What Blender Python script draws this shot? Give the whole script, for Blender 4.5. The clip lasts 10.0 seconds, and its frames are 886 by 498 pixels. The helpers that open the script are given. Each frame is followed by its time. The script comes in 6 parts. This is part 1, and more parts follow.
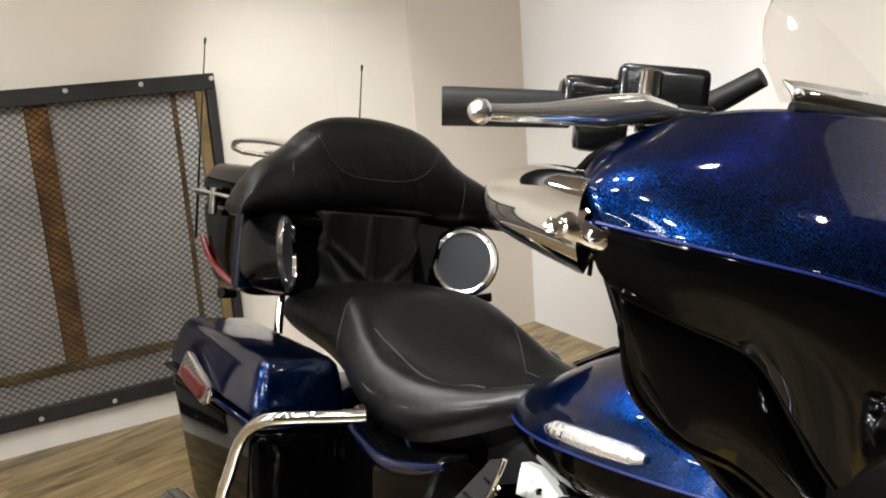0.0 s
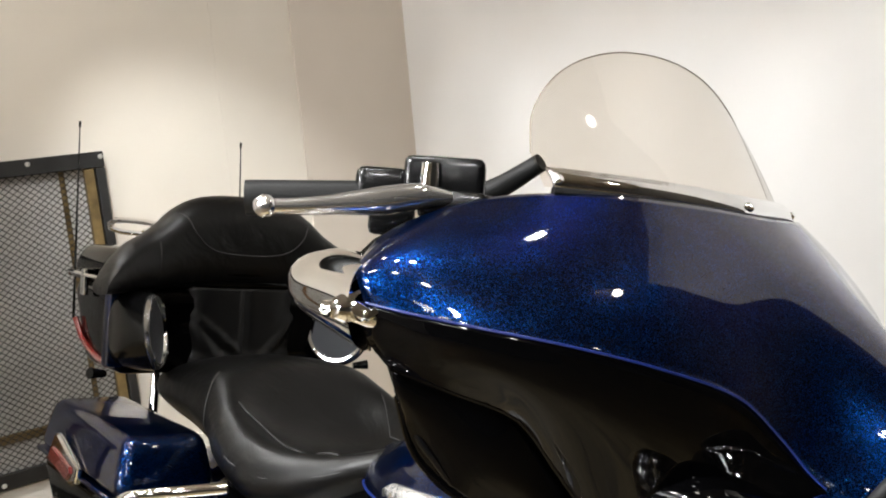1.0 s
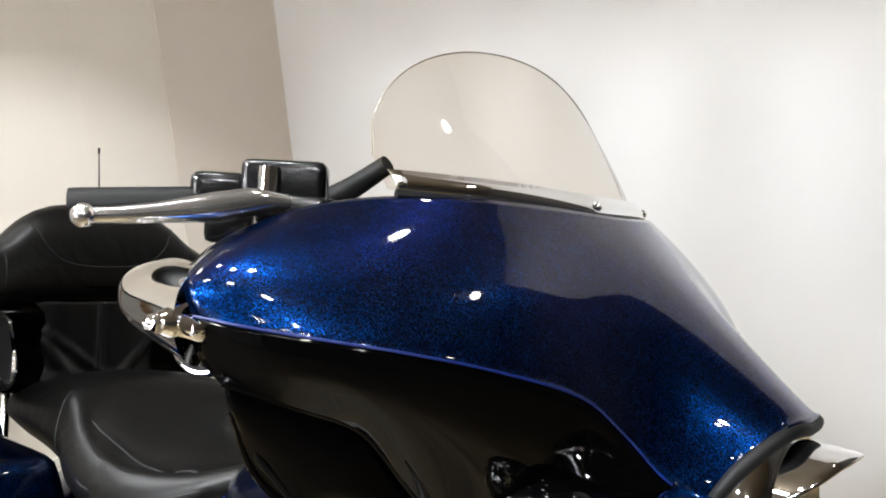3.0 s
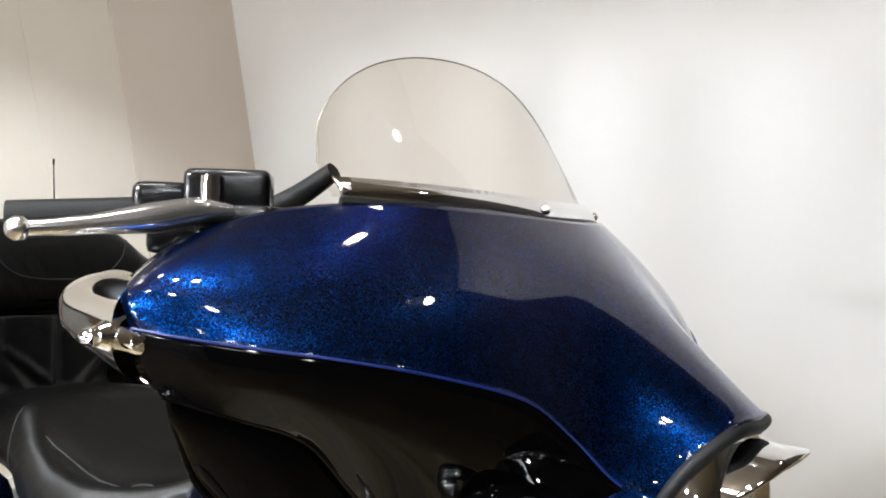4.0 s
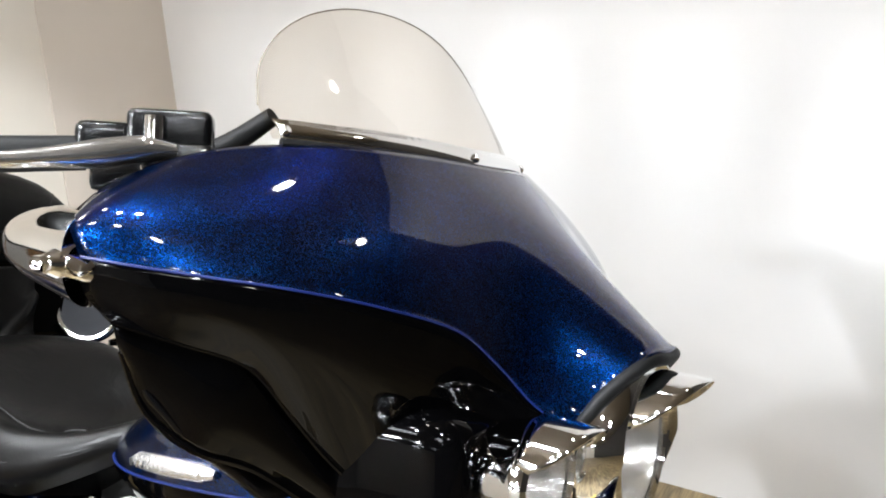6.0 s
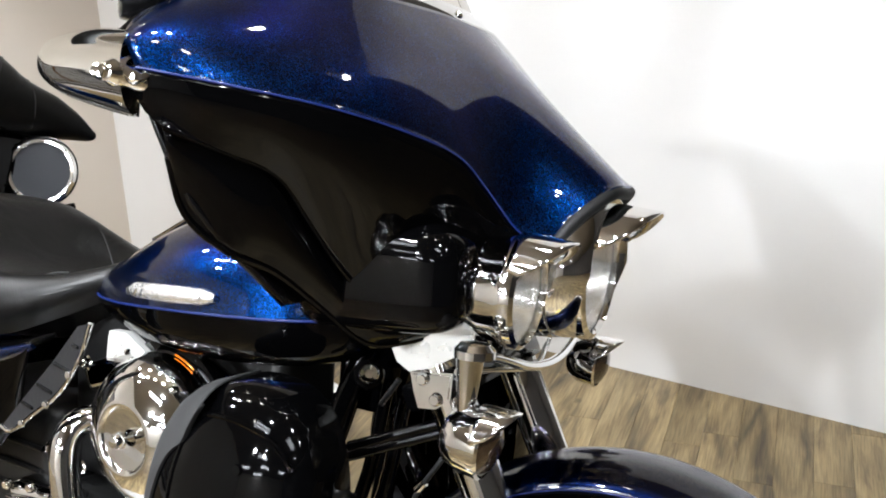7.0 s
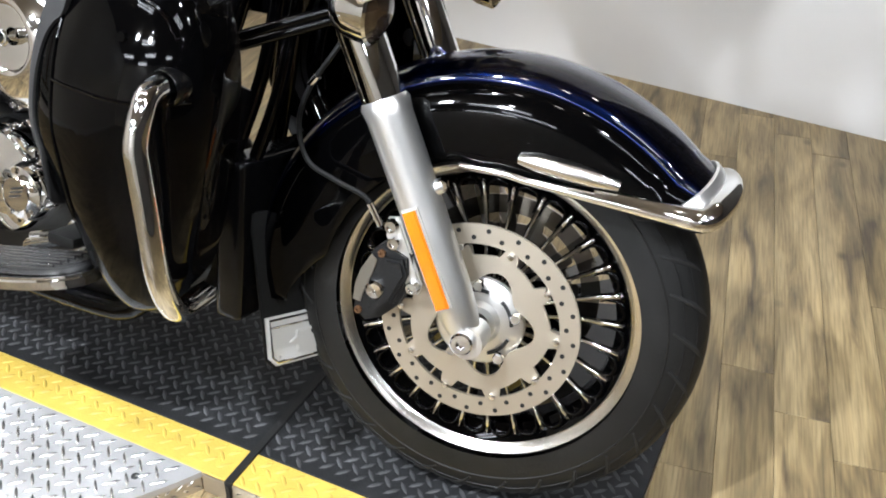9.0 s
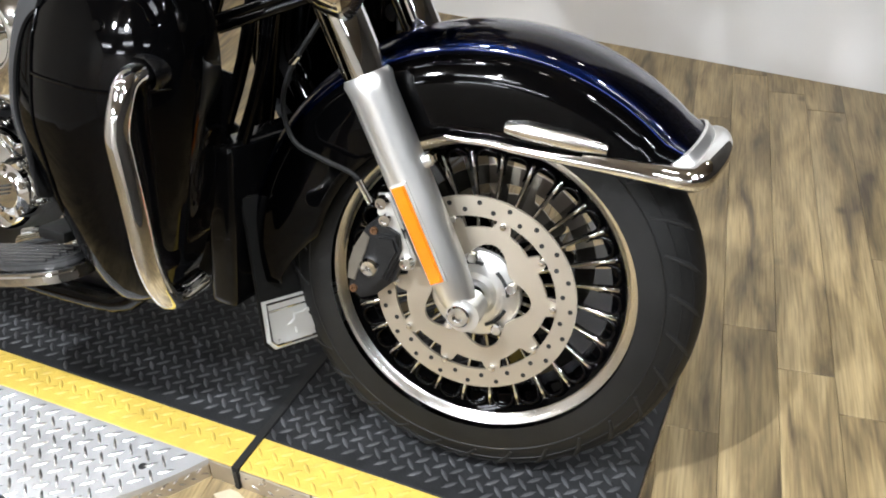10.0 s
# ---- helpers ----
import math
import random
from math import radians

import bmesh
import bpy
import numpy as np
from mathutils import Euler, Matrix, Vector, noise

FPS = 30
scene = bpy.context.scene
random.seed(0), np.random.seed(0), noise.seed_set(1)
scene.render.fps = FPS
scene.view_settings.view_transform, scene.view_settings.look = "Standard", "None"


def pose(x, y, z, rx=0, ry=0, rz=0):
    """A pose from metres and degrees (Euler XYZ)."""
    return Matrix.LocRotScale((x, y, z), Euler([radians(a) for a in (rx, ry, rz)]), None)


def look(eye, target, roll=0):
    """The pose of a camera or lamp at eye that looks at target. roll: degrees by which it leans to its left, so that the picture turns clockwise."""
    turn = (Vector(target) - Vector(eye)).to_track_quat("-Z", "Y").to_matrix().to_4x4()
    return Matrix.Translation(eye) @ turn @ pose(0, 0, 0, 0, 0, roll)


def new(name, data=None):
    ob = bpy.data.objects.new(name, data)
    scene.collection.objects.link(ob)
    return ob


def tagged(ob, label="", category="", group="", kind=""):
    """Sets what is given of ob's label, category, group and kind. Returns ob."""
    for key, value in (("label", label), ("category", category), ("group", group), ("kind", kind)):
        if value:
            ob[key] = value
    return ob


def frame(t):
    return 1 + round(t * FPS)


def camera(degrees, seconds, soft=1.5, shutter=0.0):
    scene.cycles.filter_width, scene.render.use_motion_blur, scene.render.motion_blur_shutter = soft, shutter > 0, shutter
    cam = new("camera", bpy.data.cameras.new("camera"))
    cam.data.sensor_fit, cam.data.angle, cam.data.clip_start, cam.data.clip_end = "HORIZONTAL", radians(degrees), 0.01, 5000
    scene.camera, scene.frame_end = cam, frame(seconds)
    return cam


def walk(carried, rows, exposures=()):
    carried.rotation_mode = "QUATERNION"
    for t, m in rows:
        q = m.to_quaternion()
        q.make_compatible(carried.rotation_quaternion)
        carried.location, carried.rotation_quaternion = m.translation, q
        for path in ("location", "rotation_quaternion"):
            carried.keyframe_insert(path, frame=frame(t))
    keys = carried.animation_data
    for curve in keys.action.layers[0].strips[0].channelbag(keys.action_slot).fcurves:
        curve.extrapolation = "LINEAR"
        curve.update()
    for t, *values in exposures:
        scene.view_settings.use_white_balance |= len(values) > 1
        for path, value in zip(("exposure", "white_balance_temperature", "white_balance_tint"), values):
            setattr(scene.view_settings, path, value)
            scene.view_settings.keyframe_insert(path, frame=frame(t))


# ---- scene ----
# Motorcycle on a display turntable in the corner of a showroom.
cam = camera(51.476, 10.0, soft=1.9)
PATH = [
    (0, 0.0546, -0.7988, 1.3957, 76.899, 3.998, 48.536),
    (0.5, 0.1644, -0.7759, 1.4162, 79.002, 5.526, 46.849),
    (1, 0.204, -0.759, 1.4204, 80.327, 5.186, 43.515),
    (1.5, 0.2092, -0.739, 1.4182, 80.393, 5.639, 41.368),
    (2, 0.2129, -0.7255, 1.4173, 80.283, 5.642, 39.315),
    (2.5, 0.219, -0.7137, 1.4178, 80.27, 5.84, 37.976),
    (2.7, 0.2193, -0.7096, 1.4149, 79.987, 5.63, 37.386),
    (3.8, 0.2359, -0.6956, 1.4127, 80.112, 5.859, 34.691),
    (4, 0.2397, -0.6894, 1.4119, 79.921, 6.134, 34.46),
    (4.5, 0.2522, -0.6854, 1.4116, 79.935, 6.152, 33.224),
    (5, 0.2649, -0.6859, 1.4073, 79.65, 6.112, 32.765),
    (5.2, 0.2707, -0.6858, 1.4044, 79.45, 6.343, 32.292),
    (6.3, 0.2503, -0.7958, 1.3842, 76.155, 4.259, 28.637),
    (6.5, 0.2414, -0.8351, 1.3769, 74.945, 4.687, 26.914),
    (7, 0.2285, -0.9341, 1.3376, 72.028, 1.847, 24.118),
    (7.5, 0.2309, -0.9764, 1.2901, 66.992, 0.676, 23.62),
    (8, 0.2509, -0.9889, 1.2452, 62.409, -0.009, 22.418),
    (8.5, 0.273, -0.9982, 1.1965, 58.859, -0.752, 21.038),
    (9, 0.2874, -1.0104, 1.1628, 55.985, -1.379, 19.79),
    (9.5, 0.298, -1.0201, 1.1339, 53.591, -0.757, 18.401),
    (10, 0.304, -1.0056, 1.1525, 54.736, 1.35, 18.266),
]

EXPOSURES = [(0.0, 0.50, 6570, 10), (1.0, 0.46, 6520, 10), (2.0, 0.43, 6380, 10), (5.0, 0.52, 6200, 10), (6.5, 0.64, 6150, 10), (7.5, 0.64, 6150, 10), (8.5, 0.58, 6000, 10), (9.0, 0.53, 6050, 10), (10.0, 0.46, 6150, 10)]
walk(cam, [(t, pose(x, y, z, rx, ry, rz)) for t, x, y, z, rx, ry, rz in PATH], EXPOSURES)

# ---- light ----
world = bpy.data.worlds.new("showroom_world")
scene.world = world
world.use_nodes = True
world.node_tree.nodes["Background"].inputs[0].default_value = (1.0, 0.93, 0.84, 1)
world.node_tree.nodes["Background"].inputs[1].default_value = 0.01

ROOM = -11.0          # turn of the room against the bike, degrees
FLOOR = -0.045        # wooden floor below the turntable top
CEIL = 3.0
RM = pose(0, 0, 0, 0, 0, ROOM)
BACK = 1.80           # back wall, in the room's own axes
LEFT = -3.455         # left wall, in the room's own axes


def spot_lamp(x, y, z, tx, ty, tz, size, watts, cone=80, blend=0.85, colour=(0.93, 0.95, 0.95)):
    data = bpy.data.lights.new("lamp_light", "SPOT")
    data.shadow_soft_size, data.energy, data.color = size / 2, watts, colour
    data.spot_size, data.spot_blend = radians(cone), blend
    ob = new("lamp_light", data)
    ob.matrix_world = look((x, y, z), (tx, ty, tz))
    return ob


# ---- materials ----
def mat(name, base, rough=0.5, metal=0.0, coat=0.0, bump=0.0, bump_scale=60.0, vary=0.0, vary_scale=8.0,
        rough_vary=0.0, spec=0.5, coat_rough=0.03, piece=0.0):
    m = bpy.data.materials.new(name)
    m.use_nodes = True
    nt = m.node_tree
    p = nt.nodes["Principled BSDF"]
    p.inputs["Base Color"].default_value = (*base, 1)
    p.inputs["Roughness"].default_value = rough
    p.inputs["Metallic"].default_value = metal
    p.inputs["Coat Weight"].default_value = coat
    p.inputs["Coat Roughness"].default_value = coat_rough
    p.inputs["Specular IOR Level"].default_value = spec
    tc = nt.nodes.new("ShaderNodeTexCoord")
    if vary or piece:
        n = nt.nodes.new("ShaderNodeTexNoise")
        n.inputs["Scale"].default_value, n.inputs["Detail"].default_value = vary_scale, 6
        nt.links.new(tc.outputs["Object"], n.inputs["Vector"])
        mr = nt.nodes.new("ShaderNodeMapRange")
        mr.inputs[1].default_value, mr.inputs[2].default_value = 0.3, 0.7
        mr.inputs[3].default_value, mr.inputs[4].default_value = 1 - vary, 1 + vary
        nt.links.new(n.outputs["Fac"], mr.inputs[0])
        last = mr.outputs[0]
        if piece:
            oi = nt.nodes.new("ShaderNodeObjectInfo")
            m2 = nt.nodes.new("ShaderNodeMapRange")
            m2.inputs[3].default_value, m2.inputs[4].default_value = 1 - piece, 1 + piece
            nt.links.new(oi.outputs["Random"], m2.inputs[0])
            mu = nt.nodes.new("ShaderNodeMath")
            mu.operation = "MULTIPLY"
            nt.links.new(last, mu.inputs[0]), nt.links.new(m2.outputs[0], mu.inputs[1])
            last = mu.outputs[0]
        vm = nt.nodes.new("ShaderNodeVectorMath")
        vm.operation = "SCALE"
        vm.inputs[0].default_value = base
        nt.links.new(last, vm.inputs["Scale"])
        nt.links.new(vm.outputs[0], p.inputs["Base Color"])
    if rough_vary:
        n3 = nt.nodes.new("ShaderNodeTexNoise")
        n3.inputs["Scale"].default_value, n3.inputs["Detail"].default_value = vary_scale * 2.3, 5
        nt.links.new(tc.outputs["Object"], n3.inputs["Vector"])
        m3 = nt.nodes.new("ShaderNodeMapRange")
        m3.inputs[3].default_value, m3.inputs[4].default_value = max(0.0, rough - rough_vary), rough + rough_vary
        nt.links.new(n3.outputs["Fac"], m3.inputs[0])
        nt.links.new(m3.outputs[0], p.inputs["Roughness"])
    if bump:
        n2 = nt.nodes.new("ShaderNodeTexNoise")
        n2.inputs["Scale"].default_value, n2.inputs["Detail"].default_value = bump_scale, 4
        nt.links.new(tc.outputs["Object"], n2.inputs["Vector"])
        b = nt.nodes.new("ShaderNodeBump")
        b.inputs["Strength"].default_value, b.inputs["Distance"].default_value = bump, 0.002
        nt.links.new(n2.outputs["Fac"], b.inputs["Height"])
        nt.links.new(b.outputs[0], p.inputs["Normal"])
    return m


def flake_paint(name, base, flake):
    """Metallic car paint: deep base with bright flakes under a clear coat."""
    m = mat(name, base, 0.30, 0.95, 1.0)
    m.node_tree.nodes["Principled BSDF"].inputs["Coat IOR"].default_value = 1.46
    nt = m.node_tree
    p = nt.nodes["Principled BSDF"]
    tc = nt.nodes.new("ShaderNodeTexCoord")
    v = nt.nodes.new("ShaderNodeTexVoronoi")
    v.inputs["Scale"].default_value = 1250
    nt.links.new(tc.outputs["Object"], v.inputs["Vector"])
    big = nt.nodes.new("ShaderNodeTexNoise")
    big.inputs["Scale"].default_value, big.inputs["Detail"].default_value = 55, 5
    nt.links.new(tc.outputs["Object"], big.inputs["Vector"])
    sep = nt.nodes.new("ShaderNodeSeparateColor")
    nt.links.new(v.outputs["Color"], sep.inputs[0])
    mr = nt.nodes.new("ShaderNodeMapRange")
    mr.inputs[1].default_value, mr.inputs[2].default_value = 0.55, 1.0
    nt.links.new(sep.outputs[0], mr.inputs[0])
    mr2 = nt.nodes.new("ShaderNodeMapRange")
    mr2.inputs[1].default_value, mr2.inputs[2].default_value = 0.10, 0.85
    nt.links.new(big.outputs["Fac"], mr2.inputs[0])
    mu = nt.nodes.new("ShaderNodeMath")
    mu.operation = "MULTIPLY"
    nt.links.new(mr.outputs[0], mu.inputs[0]), nt.links.new(mr2.outputs[0], mu.inputs[1])
    mix = nt.nodes.new("ShaderNodeMix")
    mix.data_type = "RGBA"
    mix.inputs[6].default_value, mix.inputs[7].default_value = (*base, 1), (*flake, 1)
    nt.links.new(mu.outputs[0], mix.inputs[0])
    nt.links.new(mix.outputs[2], p.inputs["Base Color"])
    p.inputs["Specular Tint"].default_value = (0.05, 0.12, 0.45, 1)
    fl = nt.nodes.new("ShaderNodeTexVoronoi")
    fl.inputs["Scale"].default_value = 1400
    nt.links.new(tc.outputs["Object"], fl.inputs["Vector"])
    # every flake lies at its own small angle
    geo = nt.nodes.new("ShaderNodeNewGeometry")
    tilt = nt.nodes.new("ShaderNodeVectorMath")
    tilt.operation = "SUBTRACT"
    tilt.inputs[1].default_value = (0.5, 0.5, 0.5)
    nt.links.new(fl.outputs["Color"], tilt.inputs[0])
    add = nt.nodes.new("ShaderNodeVectorMath")
    add.operation = "MULTIPLY_ADD"
    add.inputs[1].default_value = (0.13, 0.13, 0.13)
    nt.links.new(tilt.outputs[0], add.inputs[0])
    nt.links.new(geo.outputs["Normal"], add.inputs[2])
    unit = nt.nodes.new("ShaderNodeVectorMath")
    unit.operation = "NORMALIZE"
    nt.links.new(add.outputs[0], unit.inputs[0])
    nt.links.new(unit.outputs[0], p.inputs["Normal"])
    return m


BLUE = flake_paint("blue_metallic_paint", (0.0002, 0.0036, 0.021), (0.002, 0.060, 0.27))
# darker copy of the same blue: shade put into the fender's colour
BLUE_SHADED = flake_paint("shaded_blue_metallic_paint", (0.00012, 0.0007, 0.005), (0.0008, 0.0065, 0.040))
BLACK = mat("black_gloss_paint", (0.0006, 0.0006, 0.0007), 0.06, 0.0, 0.40, spec=0.04)
BLACK.node_tree.nodes["Principled BSDF"].inputs["Coat IOR"].default_value = 1.35
STRIPE = mat("blue_pinstripe", (0.0016, 0.009, 0.075), 0.45, 0.0, 0.0, spec=0.2)
LEVER = mat("polished_alloy_lever", (0.82, 0.81, 0.79), 0.12, 0.95, rough_vary=0.05)
CHROME = mat("chrome", (0.86, 0.865, 0.865), 0.045, 1.0, rough_vary=0.02)
SATIN = mat("satin_aluminium", (0.84, 0.835, 0.82), 0.33, 0.93, bump=0.05, bump_scale=300, rough_vary=0.08)
STEEL = mat("brushed_rotor_steel", (0.50, 0.45, 0.37), 0.40, 0.8, bump=0.08, bump_scale=240, rough_vary=0.1)
LEATHER = mat("black_leather", (0.0030, 0.0029, 0.0028), 0.36, spec=0.24, bump=0.16, bump_scale=420, rough_vary=0.03, vary=0.2, vary_scale=14)
# soft creases under the leather's grain
nt = LEATHER.node_tree
crease = nt.nodes.new("ShaderNodeTexNoise")
crease.inputs["Scale"].default_value, crease.inputs["Detail"].default_value, crease.inputs["Distortion"].default_value = 9.0, 3, 1.6
crease_b = nt.nodes.new("ShaderNodeBump")
crease_b.inputs["Strength"].default_value, crease_b.inputs["Distance"].default_value = 0.16, 0.02
grain_b = next(n for n in nt.nodes if n.type == "BUMP")
nt.links.new(next(n for n in nt.nodes if n.type == "TEX_COORD").outputs["Object"], crease.inputs["Vector"])
nt.links.new(crease.outputs["Fac"], crease_b.inputs["Height"])
nt.links.new(crease_b.outputs[0], grain_b.inputs["Normal"])
SEAM = mat("dark_stitching", (0.011, 0.011, 0.011), 0.7)
PLASTIC = mat("black_plastic", (0.002, 0.002, 0.0022), 0.20, spec=0.3, bump=0.03, bump_scale=500)
RUBBER = mat("black_rubber", (0.004, 0.004, 0.004), 0.55, spec=0.2, bump=0.2, bump_scale=260, vary=0.25, vary_scale=12)
TYRE = mat("tyre_rubber", (0.0095, 0.0094, 0.0092), 0.5, spec=0.24, bump=0.25, bump_scale=180, vary=0.3, vary_scale=10, rough_vary=0.12)
GREYBAND = mat("grey_rubber_edge", (0.026, 0.026, 0.0265), 0.75, spec=0.15, bump=0.1)
ENGINE = mat("black_wrinkle_engine", (0.004, 0.004, 0.004), 0.45, bump=0.3, bump_scale=380)
FOOT_RUBBER = mat("grey_footboard_rubber", (0.030, 0.030, 0.031), 0.22, spec=0.7, bump=0.2, bump_scale=200, vary=0.2, vary_scale=20)
CALIPER = mat("black_cast_caliper", (0.006, 0.006, 0.0062), 0.5, spec=0.3, bump=0.3, bump_scale=260, vary=0.2)
BRONZE = mat("dull_grey_plate", (0.16, 0.145, 0.12), 0.45, 0.7, bump=0.1, bump_scale=200, vary=0.15)
RUSTY = mat("rusty_steel_pin", (0.11, 0.055, 0.025), 0.6, 0.6, vary=0.3)
ORANGE = mat("amber_reflector", (0.70, 0.165, 0.001), 0.22, 0.0, 0.8)
RED = mat("red_reflector", (0.13, 0.007, 0.006), 0.25, 0.0, 0.8)
GRILLE = mat("speaker_mesh", (0.035, 0.038, 0.045), 0.55, 0.3, bump=0.5, bump_scale=900)
DARKLENS = mat("dark_signal_lens", (0.030, 0.018, 0.010), 0.10, 0.0, 0.8)
SMOKE = mat("smoked_lens", (0.10, 0.085, 0.07), 0.12, 0.5, 0.6)
WHITE_PLATE = mat("pale_metal_plate", (0.66, 0.655, 0.63), 0.3, 0.4, rough_vary=0.1)


def clear(name, tint, rough=0.0, mixin=0.08):
    """Thin clear sheet: mostly see-through with a glossy face."""
    m = bpy.data.materials.new(name)
    m.use_nodes = True
    nt = m.node_tree
    nt.nodes.clear()
    out = nt.nodes.new("ShaderNodeOutputMaterial")
    tr = nt.nodes.new("ShaderNodeBsdfTransparent")
    tr.inputs[0].default_value = (*tint, 1)
    gl = nt.nodes.new("ShaderNodeBsdfGlossy")
    gl.inputs["Roughness"].default_value = rough
    fr = nt.nodes.new("ShaderNodeFresnel")
    fr.inputs[0].default_value = 1.49
    ad = nt.nodes.new("ShaderNodeMath")
    ad.operation = "MULTIPLY"
    ad.inputs[1].default_value = mixin
    nt.links.new(fr.outputs[0], ad.inputs[0])
    mix = nt.nodes.new("ShaderNodeMixShader")
    nt.links.new(ad.outputs[0], mix.inputs[0])
    nt.links.new(tr.outputs[0], mix.inputs[1])
    nt.links.new(gl.outputs[0], mix.inputs[2])
    nt.links.new(mix.outputs[0], out.inputs[0])
    return m


SCREEN = clear("tinted_acrylic", (0.87, 0.825, 0.765), 0.02, 1.0)
LAMPBOWL = mat("bright_lamp_bowl", (0.90, 0.88, 0.84), 0.22, 0.8, bump=0.3, bump_scale=70)
EMBLEM = mat("cut_chrome_emblem", (0.88, 0.87, 0.86), 0.20, 0.85, bump=1.0, bump_scale=140)
GAUZE = mat("smoked_deflector", (0.014, 0.014, 0.015), 0.30, 0.0, 0.0, spec=0.25, bump=0.2, bump_scale=120)
LENS = mat("fluted_lamp_glass", (0.90, 0.90, 0.88), 0.10, 0.0, 0.6, bump=0.3, bump_scale=60)
LENS.node_tree.nodes["Principled BSDF"].inputs["Alpha"].default_value = 0.20


# ---- building helpers ----
def finish(bm, name, material, parent=None, label="", smooth=True, solid=0.0, bevel=0.0, angle=38):
    bmesh.ops.recalc_face_normals(bm, faces=bm.faces)
    me = bpy.data.meshes.new(name)
    bm.to_mesh(me)
    bm.free()
    if smooth:
        for poly in me.polygons:
            poly.use_smooth = True
        me.set_sharp_from_angle(angle=radians(angle))
    if material:
        me.materials.append(material)
    ob = new(name, me)
    if parent:
        ob.parent = parent
    if label:
        ob["label"] = label
    if solid:
        md = ob.modifiers.new("thickness", "SOLIDIFY")
        md.thickness, md.offset = solid, 0
    if bevel:
        md = ob.modifiers.new("edge", "BEVEL")
        md.width, md.segments, md.limit_method, md.angle_limit = bevel, 2, "ANGLE", radians(40)
    return ob


def part(name, bm, material, parent, label="", **kw):
    return finish(bm, name, material, parent, label, **kw)


def spline(pts, n, closed=False):
    """Catmull-Rom curve through points, n steps a span."""
    P = [np.array(p, float) for p in pts]
    m = len(P)
    out = []
    spans = m if closed else m - 1
    for i in range(spans):
        if closed:
            a, b, c, d = P[(i - 1) % m], P[i], P[(i + 1) % m], P[(i + 2) % m]
        else:
            b, c = P[i], P[i + 1]
            a = P[i - 1] if i else 2 * b - c
            d = P[i + 2] if i + 2 < m else 2 * c - b
        for k in range(n):
            t = k / n
            out.append(0.5 * (2 * b + (c - a) * t + (2 * a - 5 * b + 4 * c - d) * t * t + (3 * b - a - 3 * c + d) * t ** 3))
    if not closed:
        out.append(P[-1])
    return out


def grid_bm(rows, close_u=False, close_v=False, bm=None):
    bm = bm or bmesh.new()
    vs = [[bm.verts.new(p) for p in row] for row in rows]
    nr, nc = len(vs), len(vs[0])
    for i in range(nr if close_v else nr - 1):
        for j in range(nc if close_u else nc - 1):
            a, b = vs[i][j], vs[i][(j + 1) % nc]
            c, d = vs[(i + 1) % nr][(j + 1) % nc], vs[(i + 1) % nr][j]
            if len({a, b, c, d}) == 4:
                bm.faces.new((a, b, c, d))
    return bm


def surf(rows, nu=4, nv=4, close_u=False):
    """Smooth sheet through a small net of points."""
    dense = [spline(r, nu, close_u) for r in rows]
    cols = list(zip(*dense))
    lines = [spline(c, nv) for c in cols]
    return [list(r) for r in zip(*lines)]


def tube(points, radius, seg=12, bm=None, smooth=0, caps=True):
    """Round bar along a line; radius may vary from point to point."""
    pts = spline(points, smooth) if smooth else [np.array(p, float) for p in points]
    n = len(pts)
    rad = radius if hasattr(radius, "__len__") else [radius]
    R = np.interp(np.linspace(0, 1, n), np.linspace(0, 1, len(rad)), rad) if len(rad) > 1 else [rad[0]] * n
    bm = bm or bmesh.new()
    prev = None
    rings = []
    for i, p in enumerate(pts):
        d = Vector(pts[min(i + 1, n - 1)] - pts[max(i - 1, 0)]).normalized()
        if prev is None:
            up = Vector((0, 0, 1)) if abs(d.z) < 0.9 else Vector((1, 0, 0))
            u = d.cross(up).normalized()
        else:
            u = (prev - d * prev.dot(d)).normalized()
        prev = u
        v = d.cross(u)
        rings.append([bm.verts.new(Vector(p) + (u * math.cos(2 * math.pi * k / seg) + v * math.sin(2 * math.pi * k / seg)) * R[i]) for k in range(seg)])
    for a, b in zip(rings, rings[1:]):
        for k in range(seg):
            bm.faces.new((a[k], a[(k + 1) % seg], b[(k + 1) % seg], b[k]))
    if caps:
        bm.faces.new(rings[0][::-1]), bm.faces.new(rings[-1])
    return bm


def axes(direction):
    d = Vector(direction).normalized()
    up = Vector((0, 0, 1)) if abs(d.z) < 0.9 else Vector((1, 0, 0))
    u = d.cross(up).normalized()
    return d, u, d.cross(u)


def lathe(profile, centre, direction, seg=40, bm=None, close=False):
    """Turned shape: profile of (radius, distance along direction)."""
    d, u, v = axes(direction)
    c = Vector(centre)
    rows = []
    for r, h in profile:
        rows.append([c + d * h + (u * math.cos(2 * math.pi * k / seg) + v * math.sin(2 * math.pi * k / seg)) * max(r, 1e-5) for k in range(seg)])
    bm = grid_bm(rows, close_u=True, close_v=close, bm=bm)
    bmesh.ops.remove_doubles(bm, verts=bm.verts, dist=2e-5)
    return bm


